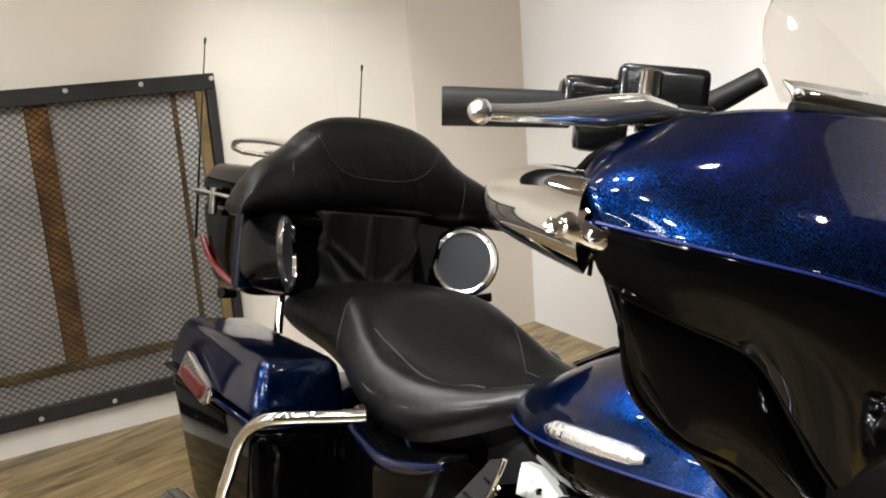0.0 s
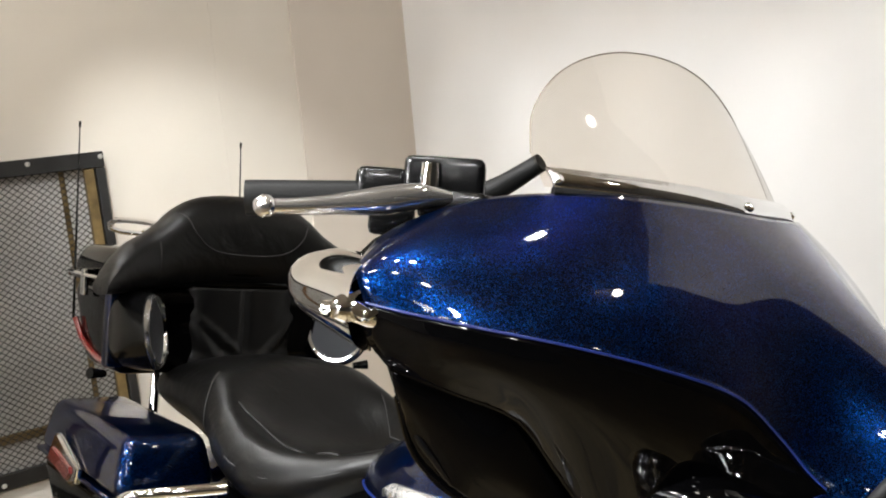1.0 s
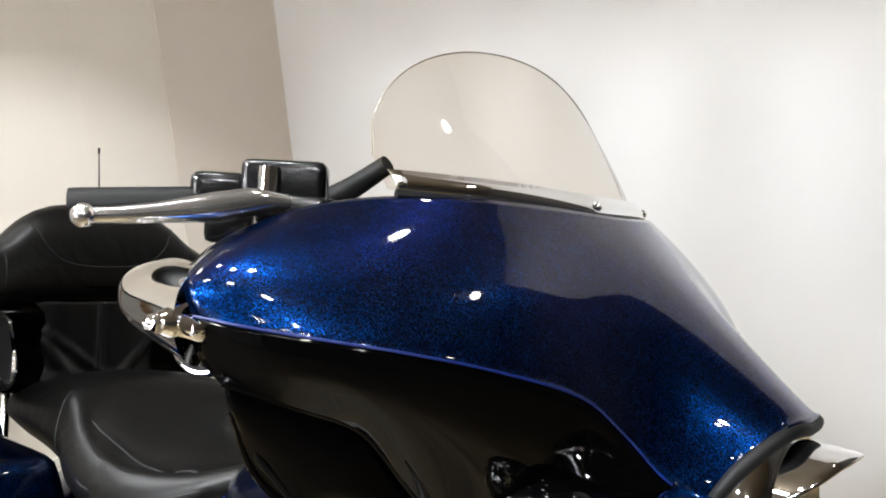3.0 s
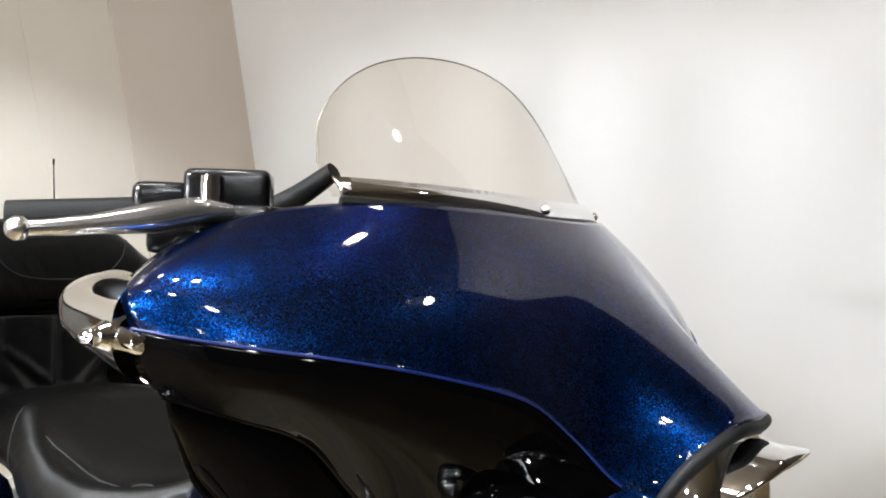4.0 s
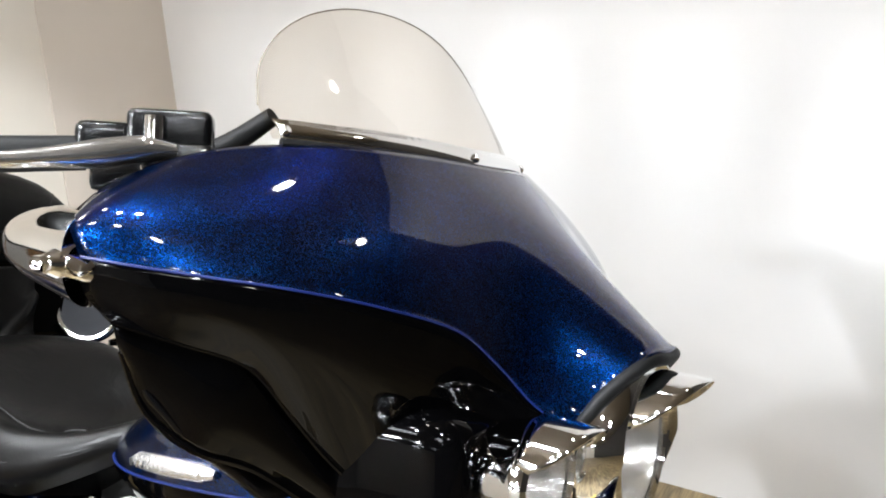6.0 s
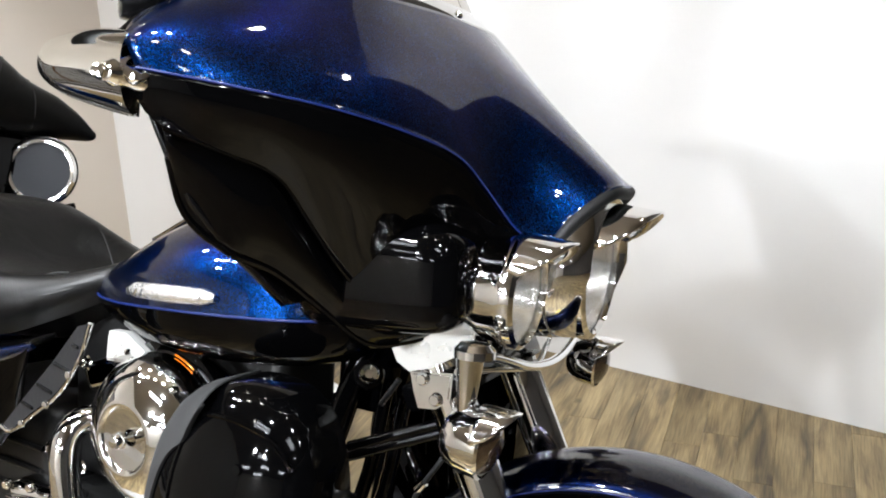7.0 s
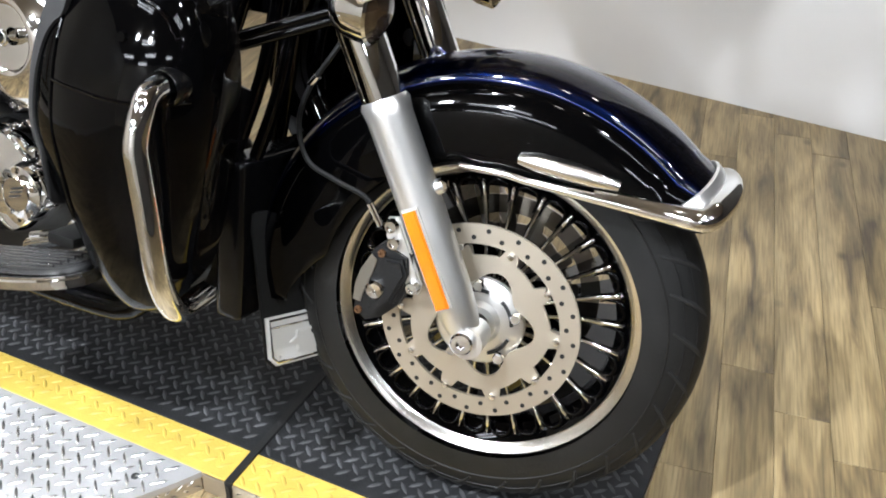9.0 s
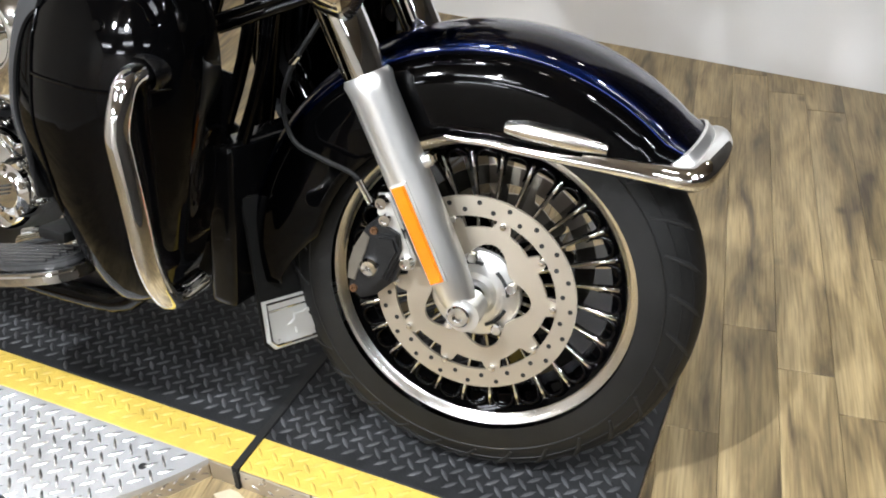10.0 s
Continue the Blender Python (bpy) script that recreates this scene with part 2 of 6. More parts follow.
def box(cx, cy, cz, sx, sy, sz, bevel=0.0, seg=2, m=None, bm=None):
    part_bm = bmesh.new()
    bmesh.ops.create_cube(part_bm, size=1)
    bmesh.ops.scale(part_bm, vec=(sx, sy, sz), verts=part_bm.verts)
    if bevel:
        bmesh.ops.bevel(part_bm, geom=part_bm.edges[:], offset=bevel, segments=seg, affect="EDGES", profile=0.6)
    mm = (m or Matrix()) 
    bmesh.ops.transform(part_bm, matrix=Matrix.Translation((cx, cy, cz)) @ mm, verts=part_bm.verts)
    if bm is None:
        return part_bm
    me = bpy.data.meshes.new("tmp")
    part_bm.to_mesh(me)
    part_bm.free()
    bm.from_mesh(me)
    bpy.data.meshes.remove(me)
    return bm


def plate(outline, thick, m, bevel=0.0, bm=None):
    """Flat outline (x, y) made thick along its own z, placed by the matrix m."""
    b = bmesh.new()
    vs = [b.verts.new((x, y, -thick / 2)) for x, y in outline]
    f = b.faces.new(vs)
    ex = bmesh.ops.extrude_face_region(b, geom=[f])
    bmesh.ops.translate(b, vec=(0, 0, thick), verts=[g for g in ex["geom"] if isinstance(g, bmesh.types.BMVert)])
    if bevel:
        rim = [e for e in b.edges if abs(e.verts[0].co.z - e.verts[1].co.z) < 1e-6]
        bmesh.ops.bevel(b, geom=rim, offset=bevel, segments=2, affect="EDGES")
    bmesh.ops.transform(b, matrix=m, verts=b.verts)
    if bm is None:
        return b
    me = bpy.data.meshes.new("tmp")
    b.to_mesh(me)
    b.free()
    bm.from_mesh(me)
    bpy.data.meshes.remove(me)
    return bm


def side_m(x, y, z, turn=0.0):
    """Matrix that lays a flat outline (x along the bike, y up) facing the bike's right side."""
    return Matrix.Translation((x, y, z)) @ Euler((radians(90), 0, 0)).to_matrix().to_4x4() @ pose(0, 0, 0, 0, 0, turn)


def mirror_y(bm):
    bmesh.ops.scale(bm, vec=(1, -1, 1), verts=bm.verts)
    bmesh.ops.reverse_faces(bm, faces=bm.faces)
    return bm


def moved(bm, m):
    bmesh.ops.transform(bm, matrix=m, verts=bm.verts)
    return bm


# ---- room ----
def wall(name, x0, x1, y0, y1, z0, z1, material, label):
    ob = finish(box((x0 + x1) / 2, (y0 + y1) / 2, (z0 + z1) / 2, x1 - x0, y1 - y0, z1 - z0), name, material, smooth=False)
    ob.matrix_world = RM
    return tagged(ob, label, "wall", kind="structure")


PAINT = mat("cream_wall_paint", (0.74, 0.695, 0.62), 0.55, bump=0.08, bump_scale=180, vary=0.035, vary_scale=1.6)
PAINT_B = mat("white_wall_paint", (0.815, 0.815, 0.815), 0.5, bump=0.08, bump_scale=180, vary=0.03, vary_scale=1.6)
PAINT_BAND = mat("beige_shade_band_paint", (0.66, 0.60, 0.53), 0.55, bump=0.08, bump_scale=180, vary=0.03, vary_scale=1.6)
TRIM = mat("white_trim_paint", (0.82, 0.80, 0.76), 0.4, vary=0.03)
CEILING = mat("tan_ceiling_paint", (0.26, 0.225, 0.18), 0.8, vary=0.05)
# dark brown stands for the unlit depth of the room
DARKWALL = mat("dim_room_wall", (0.055, 0.050, 0.044), 0.7, bump=0.08, bump_scale=180, vary=0.1, vary_scale=1.6)

XR, YF = 5.0, -10.0
wall("wall_back", LEFT - 0.12, 0.47, BACK, BACK + 0.12, FLOOR, CEIL, PAINT_B, "plain white painted wall behind the motorcycle")
# added out of view: dark so the fairing's bright reflection breaks off
wall("wall_back_end", 0.47, XR, BACK, BACK + 0.12, FLOOR, CEIL, DARKWALL, "plain dark wall out of view, toned for reflections")
wall("wall_left", LEFT - 0.12, LEFT, YF, BACK, FLOOR, CEIL, PAINT, "cream painted wall with a wire grate")
wall("wall_right", XR, XR + 0.12, YF, BACK + 0.12, FLOOR, CEIL, DARKWALL, "plain dark wall out of view, toned for reflections")
wall("wall_front", LEFT - 0.12, XR + 0.12, YF - 0.12, YF, FLOOR, CEIL, PAINT, "plain cream painted wall")
ceil = finish(box((LEFT + XR) / 2, (YF + BACK) / 2, CEIL + 0.06, XR - LEFT + 0.4, BACK - YF + 0.4, 0.12), "ceiling", CEILING, smooth=False)
ceil.matrix_world = RM
tagged(ceil, "plain tan painted showroom ceiling", "ceiling", kind="structure")
# shallow slabs near the corner; the first one's darker beige paints in shading
for nm, ya, yb, proud, m_ in (("wall_pilaster_1", BACK - 0.60, BACK, 0.012, PAINT_BAND), ("wall_pilaster_2", BACK - 0.97, BACK - 0.60, 0.004, PAINT)):
    wall(nm, LEFT + 0.001, LEFT + proud, ya, yb, FLOOR, CEIL, m_, "shallow slab added for the tone bands of the wall corner")
wall("baseboard_left", LEFT + 0.001, LEFT + 0.014, YF, BACK - 0.98, FLOOR, FLOOR + 0.10, TRIM, "white painted baseboard")

# ---- display turntable ----
DECK = pose(0, 0, 0, 0, 0, -5.5)
TREAD_BLACK = mat("black_tread_plate", (0.020, 0.0204, 0.0218), 0.5, spec=0.15, bump=0.25, bump_scale=220, vary=0.3, vary_scale=18, rough_vary=0.12)
TREAD_YELLOW = mat("yellow_painted_tread", (0.62, 0.445, 0.085), 0.46, bump=0.2, bump_scale=220, vary=0.12, vary_scale=25, rough_vary=0.1)
TREAD_SILVER = mat("aluminium_tread_plate", (0.46, 0.46, 0.465), 0.40, 0.35, bump=0.15, bump_scale=160, vary=0.12, vary_scale=14, rough_vary=0.12)
TREAD_EDGE = mat("aluminium_edge_angle", (0.56, 0.52, 0.46), 0.3, 0.9, bump=0.12, bump_scale=160, vary=0.15, vary_scale=14, rough_vary=0.1)
# ridge colour is lightened by painted-in gloss as well as wear
TREAD_RIDGE = mat("worn_glossy_tread_ridge", (0.064, 0.065, 0.069), 0.38, 0.1, spec=0.3, bump=0.2, bump_scale=220, vary=0.4, vary_scale=18, rough_vary=0.12)
YELLOW_WORN = mat("worn_yellow_ridge", (0.56, 0.40, 0.075), 0.40, bump=0.2, bump_scale=220, vary=0.2, vary_scale=25)
SILVER_WORN = mat("polished_tread_ridge", (0.76, 0.76, 0.76), 0.22, 0.95, vary=0.1)
SLOT = mat("black_slot", (0.006, 0.006, 0.006), 0.7)


def lozenges(inside, x0, x1, y0, y1, pitch, length, width, height, z):
    """Raised bars of tread plate, turned this way and that, as one mesh."""
    verts, faces = [], []
    # rows run aslant to the sheet's edges, and every bar points at the middle of the next
    c0, s0 = math.cos(radians(45)), math.sin(radians(45))
    n = int(((x1 - x0) + (y1 - y0)) / pitch) + 2
    for j in range(-n, n):
        for i in range(-n, n):
            cx, cy = x0 + (i * c0 - j * s0) * pitch, y0 + (i * s0 + j * c0) * pitch
            if not (x0 <= cx <= x1 and y0 <= cy <= y1 and inside(cx, cy)):
                continue
            a = radians(45 if (i + j) % 2 else -45) + random.uniform(-0.04, 0.04)
            ca, sa = math.cos(a), math.sin(a)
            o = len(verts)
            for px, py, pz in ((-length / 2, 0, 0), (-length / 5, -width / 2, 0), (length / 5, -width / 2, 0), (length / 2, 0, 0), (length / 5, width / 2, 0), (-length / 5, width / 2, 0), (-length / 4, 0, height), (length / 4, 0, height)):
                verts.append((cx + ca * px - sa * py, cy + sa * px + ca * py, z + pz))
            faces += [(o, o + 1, o + 6), (o + 1, o + 2, o + 7, o + 6), (o + 2, o + 3, o + 7), (o + 3, o + 4, o + 7), (o + 4, o + 5, o + 6, o + 7), (o + 5, o, o + 6)]
    me = bpy.data.meshes.new("tread_pattern")
    me.from_pydata(verts, [], faces)
    for poly in me.polygons:
        poly.use_smooth = True
    return me


table = new("turntable")
table.matrix_world = DECK
tagged(table, "display turntable with black and yellow tread strip", "turntable")
NEAR, FAR, YB, X0, X1, SEAM_X = -0.184, 0.465, 0.074, -2.35, 0.27, -0.347
CX, CY, CR = -0.91, 0.085, 0.575


def slab(name, xa, xb, ya, yb, material, z=0.0, t=0.02):
    ob = part(name, box((xa + xb) / 2, (ya + yb) / 2, z - t / 2, xb - xa, yb - ya, t, 0.0015, 1), material, table, smooth=False)
    return ob


for nm, xa, xb in (("front_deck", SEAM_X + 0.005, X1), ("rear_deck", X0, SEAM_X - 0.005)):
    strip = slab(nm, xa, xb, NEAR + YB, FAR - YB, TREAD_BLACK)
    strip["label"] = "black rubbery tread plate"
    b1 = slab("yellow_band", xa, xb, NEAR, NEAR + YB - 0.001, TREAD_YELLOW)
    b2 = slab("yellow_band", xa, xb, FAR - YB + 0.001, FAR, TREAD_YELLOW)
    for host, ya, yb, mm in ((strip, NEAR + YB, FAR - YB, TREAD_RIDGE), (b1, NEAR, NEAR + YB, YELLOW_WORN), (b2, FAR - YB, FAR, YELLOW_WORN)):
        me = lozenges(lambda x, y: True, xa + 0.012, xb - 0.01, ya + 0.012, yb - 0.008, 0.0215, 0.0295, 0.0066, 0.0030, 0.0)
        me.materials.append(mm)
        ob = new("tread_pattern", me)
        ob.parent = host
        ob["kind"] = "stuff"
part("side_skirt", box((SEAM_X + X1) / 2, NEAR - 0.0015, -0.0235, X1 - SEAM_X - 0.01, 0.004, 0.042, 0.001, 1), TREAD_EDGE, table, "aluminium edge angle", smooth=False)
emb_v, emb_f = [], []
for k in range(int((X1 - SEAM_X) / 0.029)):
    for zz_, tilt in ((-0.015, 0.5), (-0.031, -0.5)):
        cx_ = SEAM_X + 0.02 + k * 0.029 + (0.0145 if tilt < 0 else 0)
        o_ = len(emb_v)
        for a_, b_, d_ in ((-0.009, 0, 0), (0, -0.002, 0), (0.009, 0, 0), (0, 0.002, 0), (0, 0, 0.0022)):
            emb_v.append((cx_ + a_ * math.cos(tilt) - b_ * math.sin(tilt), NEAR - 0.0033 - d_, zz_ + a_ * math.sin(tilt) + b_ * math.cos(tilt)))
        emb_f += [(o_, o_ + 1, o_ + 4), (o_ + 1, o_ + 2, o_ + 4), (o_ + 2, o_ + 3, o_ + 4), (o_ + 3, o_, o_ + 4)]
emb = bpy.data.meshes.new("tread_pattern")
emb.from_pydata(emb_v, [], emb_f)
emb.materials.append(SILVER_WORN)
eo = new("tread_pattern", emb)
eo.parent = table
eo["kind"] = "stuff"
part("side_skirt", box(-0.377, NEAR - 0.0015, -0.0235, 0.049, 0.004, 0.042, 0.001, 1), TREAD_EDGE, table, "aluminium edge angle", smooth=False)
part("end_skirt", box(X1 - 0.004, (NEAR + FAR) / 2, -0.0325, 0.006, FAR - NEAR - 0.01, 0.024, 0.001, 1), TREAD_EDGE, table, "aluminium edge angle", smooth=False)
part("slot_bar", box(SEAM_X, (NEAR + FAR) / 2 - 0.003, -0.007, 0.0135, FAR - NEAR + 0.004, 0.022), SLOT, table, "black joint between the deck halves", smooth=False)
part("slot_end", box(SEAM_X, NEAR - 0.0055, -0.022, 0.008, 0.005, 0.042), SLOT, table, smooth=False)


def disc_outline(r, cut):
    pts = []
    a0 = -math.asin((CY - cut) / r)
    for k in range(65):
        a = math.pi - a0 + (math.pi + 2 * a0) * k / 64
        pts.append((CX + r * math.cos(a), CY + r * math.sin(a)))
    return pts


def disc_plate(name, r, z, t, cut, material):
    return part(name, plate(disc_outline(r, cut), t, Matrix.Translation((0, 0, z - t / 2))), material, table, "bare aluminium tread plate", smooth=False)


dplate = disc_plate("disc_plate", CR, 0.0, 0.012, NEAR - 0.001, TREAD_SILVER)
me = lozenges(lambda x, y: (x - CX) ** 2 + (y - CY) ** 2 < (CR - 0.012) ** 2 and y < NEAR - 0.01, CX - CR, CX + CR, CY - CR, NEAR, 0.0240, 0.0325, 0.0062, 0.0032, 0.0)
me.materials.append(SILVER_WORN)
ob = new("tread_pattern", me)
ob.parent = dplate
ob["kind"] = "stuff"
part("disc_rim", plate(disc_outline(CR - 0.003, NEAR - 0.001), 0.032, Matrix.Translation((0, 0, -0.029))), TREAD_EDGE, table, "aluminium edge angle", smooth=False)
rim_v, rim_f = [], []
for k in range(70):
    a_ = radians(-150 + 2.0 * k)
    if CY + CR * math.sin(a_) > NEAR - 0.01:
        continue
    for dz_, tilt in ((-0.020, 0.55), (-0.033, -0.55)):
        b_ = a_ + (0.017 if tilt < 0 else 0)
        o_ = len(rim_v)
        for u_, v_, d_ in ((-0.008, 0, 0), (0, -0.0022, 0), (0.008, 0, 0), (0, 0.0022, 0), (0, 0, 0.0022)):
            w_ = u_ * math.cos(tilt) - v_ * math.sin(tilt)
            r_ = CR - 0.003 + d_ + 0.0003
            rim_v.append((CX + r_ * math.cos(b_ + w_ / CR), CY + r_ * math.sin(b_ + w_ / CR), dz_ + u_ * math.sin(tilt) + v_ * math.cos(tilt)))
        rim_f += [(o_, o_ + 1, o_ + 4), (o_ + 1, o_ + 2, o_ + 4), (o_ + 2, o_ + 3, o_ + 4), (o_ + 3, o_, o_ + 4)]
rim_me = bpy.data.meshes.new("tread_pattern")
rim_me.from_pydata(rim_v, [], rim_f)
rim_me.materials.append(SILVER_WORN)
ro = new("tread_pattern", rim_me)
ro.parent = dplate
ro["kind"] = "stuff"
for a in (-62, -38, -14, -86, -110):
    bx, by = CX + (CR - 0.045) * math.cos(radians(a)), CY + (CR - 0.045) * math.sin(radians(a))
    if by < NEAR - 0.015:
        part("plate_screw", lathe([(0, 0.002), (0.006, 0.002), (0.0075, 0.0)], (bx, by, 0.0), (0, 0, 1), 12), SLOT, table)

# ---- wire grate on the wall ----
GRATE_RUST = mat("rusted_steel_bar", (0.24, 0.125, 0.045), 0.6, 0.3, bump=0.4, bump_scale=90, vary=0.5, vary_scale=14, rough_vary=0.15)
GRATE_DARK = mat("dark_steel_frame", (0.028, 0.028, 0.028), 0.5, 0.4, bump=0.2, vary=0.3)
GRATE_WIRE = mat("expanded_metal", (0.050, 0.043, 0.034), 0.5, 0.4, vary=0.4, vary_scale=20)
GRATE_BACK = mat("grey_board_behind_mesh", (0.60, 0.59, 0.57), 0.6, vary=0.15, vary_scale=3, bump=0.1)
GRATE_OLD = mat("rubbed_bronze_bar", (0.20, 0.14, 0.06), 0.5, 0.4, bump=0.3, bump_scale=90, vary=0.5, vary_scale=10)
grate = new("wall_grate")
tagged(grate, "large rusty expanded metal grate in dark frame on the wall", "grate")
grate.matrix_world = RM @ pose(LEFT, 0, 0)
GY0, GY1, GZ0, GZ1 = -1.55, 0.30, 0.07, 1.315


def gbox(name, y0, y1, z0, z1, x0, x1, material, label=""):
    return part(name, box((x0 + x1) / 2, (y0 + y1) / 2, (z0 + z1) / 2, x1 - x0, y1 - y0, z1 - z0, 0.003, 1), material, grate, label, smooth=False)
gbox("backing_board", GY0 + 0.02, GY1 - 0.02, GZ0 + 0.02, GZ1 - 0.02, 0.004, 0.010, GRATE_BACK, "pale grey backing board")
gbox("frame_top", GY0, GY1, GZ1 - 0.062, GZ1, 0.030, 0.050, GRATE_DARK)
gbox("frame_bottom", GY0, GY1, GZ0, GZ0 + 0.062, 0.030, 0.050, GRATE_DARK)
gbox("frame_side", GY1 - 0.036, GY1, GZ0 + 0.064, GZ1 - 0.064, 0.012, 0.050, GRATE_DARK)
gbox("frame_side", GY0, GY0 + 0.036, GZ0 + 0.064, GZ1 - 0.064, 0.012, 0.050, GRATE_DARK)
gbox("edge_bar", GY1 - 0.080, GY1 - 0.042, GZ0 + 0.064, GZ1 - 0.064, 0.012, 0.046, GRATE_OLD, "worn bronze bar")
gbox("thin_bar", 0.128, 0.148, GZ0 + 0.064, GZ1 - 0.064, 0.012, 0.026, GRATE_OLD, "worn bronze bar")
gbox("rust_bar", -0.400, -0.318, GZ0 + 0.21, GZ1 - 0.064, 0.012, 0.028, GRATE_RUST, "rusty orange steel bar")
gbox("rust_bar", -1.12, -1.04, GZ0 + 0.21, GZ1 - 0.064, 0.012, 0.028, GRATE_RUST, "rusty orange steel bar")
gbox("cross_bar", GY0 + 0.04, GY1 - 0.082, GZ0 + 0.17, GZ0 + 0.205, 0.012, 0.030, GRATE_OLD, "worn bronze bar")
for yb in np.arange(GY1 - 0.012, GY0, -0.27):
    for zb in (GZ1 - 0.02, GZ0 + 0.02):
        part("frame_bolt", lathe([(0, 0.006), (0.008, 0.005), (0.010, 0.0)], (0.050, yb, zb), (1, 0, 0), 10), WHITE_PLATE, grate)
verts, faces = [], []
cw, ch, w_ = 0.030, 0.0125, 0.0036
nzr = int((GZ1 - GZ0 - 0.10) / ch)
nyc = int((GY1 - GY0 - 0.10) / cw)
for j in range(nzr):
    zc = GZ0 + 0.055 + j * ch
    for i in range(nyc):
        yc = GY0 + 0.05 + (i + 0.5 * (j % 2)) * cw
        for dy, dz in ((cw / 2, ch), (-cw / 2, ch)):
            o = len(verts)
            verts += [(0.034, yc, zc - w_ / 2), (0.034, yc + dy, zc + dz - w_ / 2), (0.031, yc + dy, zc + dz + w_ / 2), (0.031, yc, zc + w_ / 2),
                      (0.037, yc, zc + w_ / 2), (0.037, yc + dy, zc + dz + w_ / 2)]
            faces += [(o, o + 1, o + 2, o + 3), (o, o + 1, o + 5, o + 4)]
me = bpy.data.meshes.new("mesh_sheet")
me.from_pydata(verts, [], faces)
me.materials.append(GRATE_WIRE)
ob = new("mesh_sheet", me)
ob.parent = grate
ob["label"], ob["kind"] = "expanded metal mesh sheet", "stuff"

# small white box high on the wall
sensor = new("wall_sensor")
sensor.matrix_world = RM @ pose(LEFT, 1.02, 1.945)
tagged(sensor, "small white plastic sensor box high on the wall", "sensor")
part("housing", box(0.024, 0, 0.035, 0.045, 0.055, 0.10, 0.008, 2), TRIM, sensor)
part("lens", box(0.0475, 0, 0.012, 0.003, 0.03, 0.03, 0.004, 2), SMOKE, sensor)

# ---- ceiling lamps ----
GLOW = bpy.data.materials.new("lamp_glow")
GLOW.use_nodes = True
GLOW.node_tree.nodes["Principled BSDF"].inputs["Emission Color"].default_value = (1.0, 0.93, 0.84, 1)
GLOW.node_tree.nodes["Principled BSDF"].inputs["Emission Strength"].default_value = 60
LAMPBODY = mat("white_lamp_body", (0.75, 0.74, 0.72), 0.4)


def ceiling_spot(x, y, watts, tx, ty, tz, cone=80, size=0.12, blend=0.85):
    t = new("ceiling_spotlight")
    t.matrix_world = Matrix.Translation((x, y, CEIL))
    tagged(t, "white round ceiling spotlight out of view", "lamp", group="ceiling spotlights")
    d = (Vector((tx, ty, tz)) - Vector((x, y, CEIL - 0.12))).normalized()
    part("stem", tube([(0, 0, 0), (0, 0, -0.07)], 0.012, 10), LAMPBODY, t)
    part("head", lathe([(0.02, -0.09), (size / 2 + 0.012, -0.05), (size / 2 + 0.014, 0.05), (size / 2 + 0.004, 0.05), (size / 2, 0.03)], Vector((0, 0, -0.12)), d, 24), LAMPBODY, t)
    part("bulb", lathe([(0, 0.085), (size * 0.2, 0.082), (size * 0.38, 0.070), (size / 2 - 0.006, 0.050), (size / 2 - 0.006, 0.028)], Vector((0, 0, -0.12)), d, 24), GLOW, t, "glowing domed bulb")
    e = Vector((x, y, CEIL - 0.12)) + d * 0.16
    spot_lamp(*e, tx, ty, tz, size, watts, cone, blend)


TUBEGLOW = bpy.data.materials.new("tube_glow")
TUBEGLOW.use_nodes = True
TUBEGLOW.node_tree.nodes["Principled BSDF"].inputs["Emission Color"].default_value = (0.95, 0.97, 1.0, 1)
TUBEGLOW.node_tree.nodes["Principled BSDF"].inputs["Emission Strength"].default_value = 60


def tube_fixture(x, y, turn):
    t = new("ceiling_light")
    t.matrix_world = pose(x, y, CEIL, 0, 0, turn)
    tagged(t, "white ceiling light with three fluorescent tubes", "lamp", group="ceiling lights")
    part("tray", box(0, 0, -0.03, 0.62, 1.22, 0.05, 0.006, 1), LAMPBODY, t, smooth=False)
    for k in (-0.2, 0, 0.2):
        part("fluorescent_tube", tube([(k, -0.57, -0.075), (k, 0.57, -0.075)], 0.010, 10), TUBEGLOW, t, "glowing fluorescent tube")


tube_fixture(-1.5, -2.35, 65)
tube_fixture(1.3, -2.5, 65)
for x_, y_ in ((-1.3, -7.3), (-2.5, -9.0), (1.6, -7.6), (-4.0, -7.3), (-1.5, -5.4)):
    tube_fixture(x_, y_, 80)
# spots on the back wall, then those over the motorcycle and some added fill
for x_, w_, z_ in ((-2.55, 66, 1.03), (-2.00, 90, 1.03), (-1.45, 94, 1.03), (-0.90, 84, 1.02), (-0.35, 80, 0.98), (0.20, 80, 0.92)):
    ceiling_spot(x_, -0.60, w_, x_ + 0.10, 1.80 - 0.194 * x_, z_, 24.5, 0.13)
ceiling_spot(-0.38, 1.02, 5, -0.36, 0.30, 1.0, 70, 0.06)
ceiling_spot(0.70, 1.17, 5, 0.75, 1.70, 1.0, 46, 0.11)
ceiling_spot(-1.28, 0.10, 75, -1.35, 0.14, 0.8, 46, 0.09)
ceiling_spot(-0.75, -0.04, 34, -0.45, 0.10, 0.8, 60, 0.07)
ceiling_spot(-0.50, 0.06, 30, -0.40, 0.10, 0.8, 60, 0.07)
# added fill for the near side, its place chosen by brightness alone
ceiling_spot(-0.80, -1.60, 330, -0.50, -0.10, 0.40, 46, 0.11, 0.5)
ceiling_spot(-2.3, -4.6, 300, 0.30, 1.7, 0.28, 16, 0.25)
ceiling_spot(-1.3, -5.0, 300, 0.45, 1.7, 0.28, 16, 0.25)
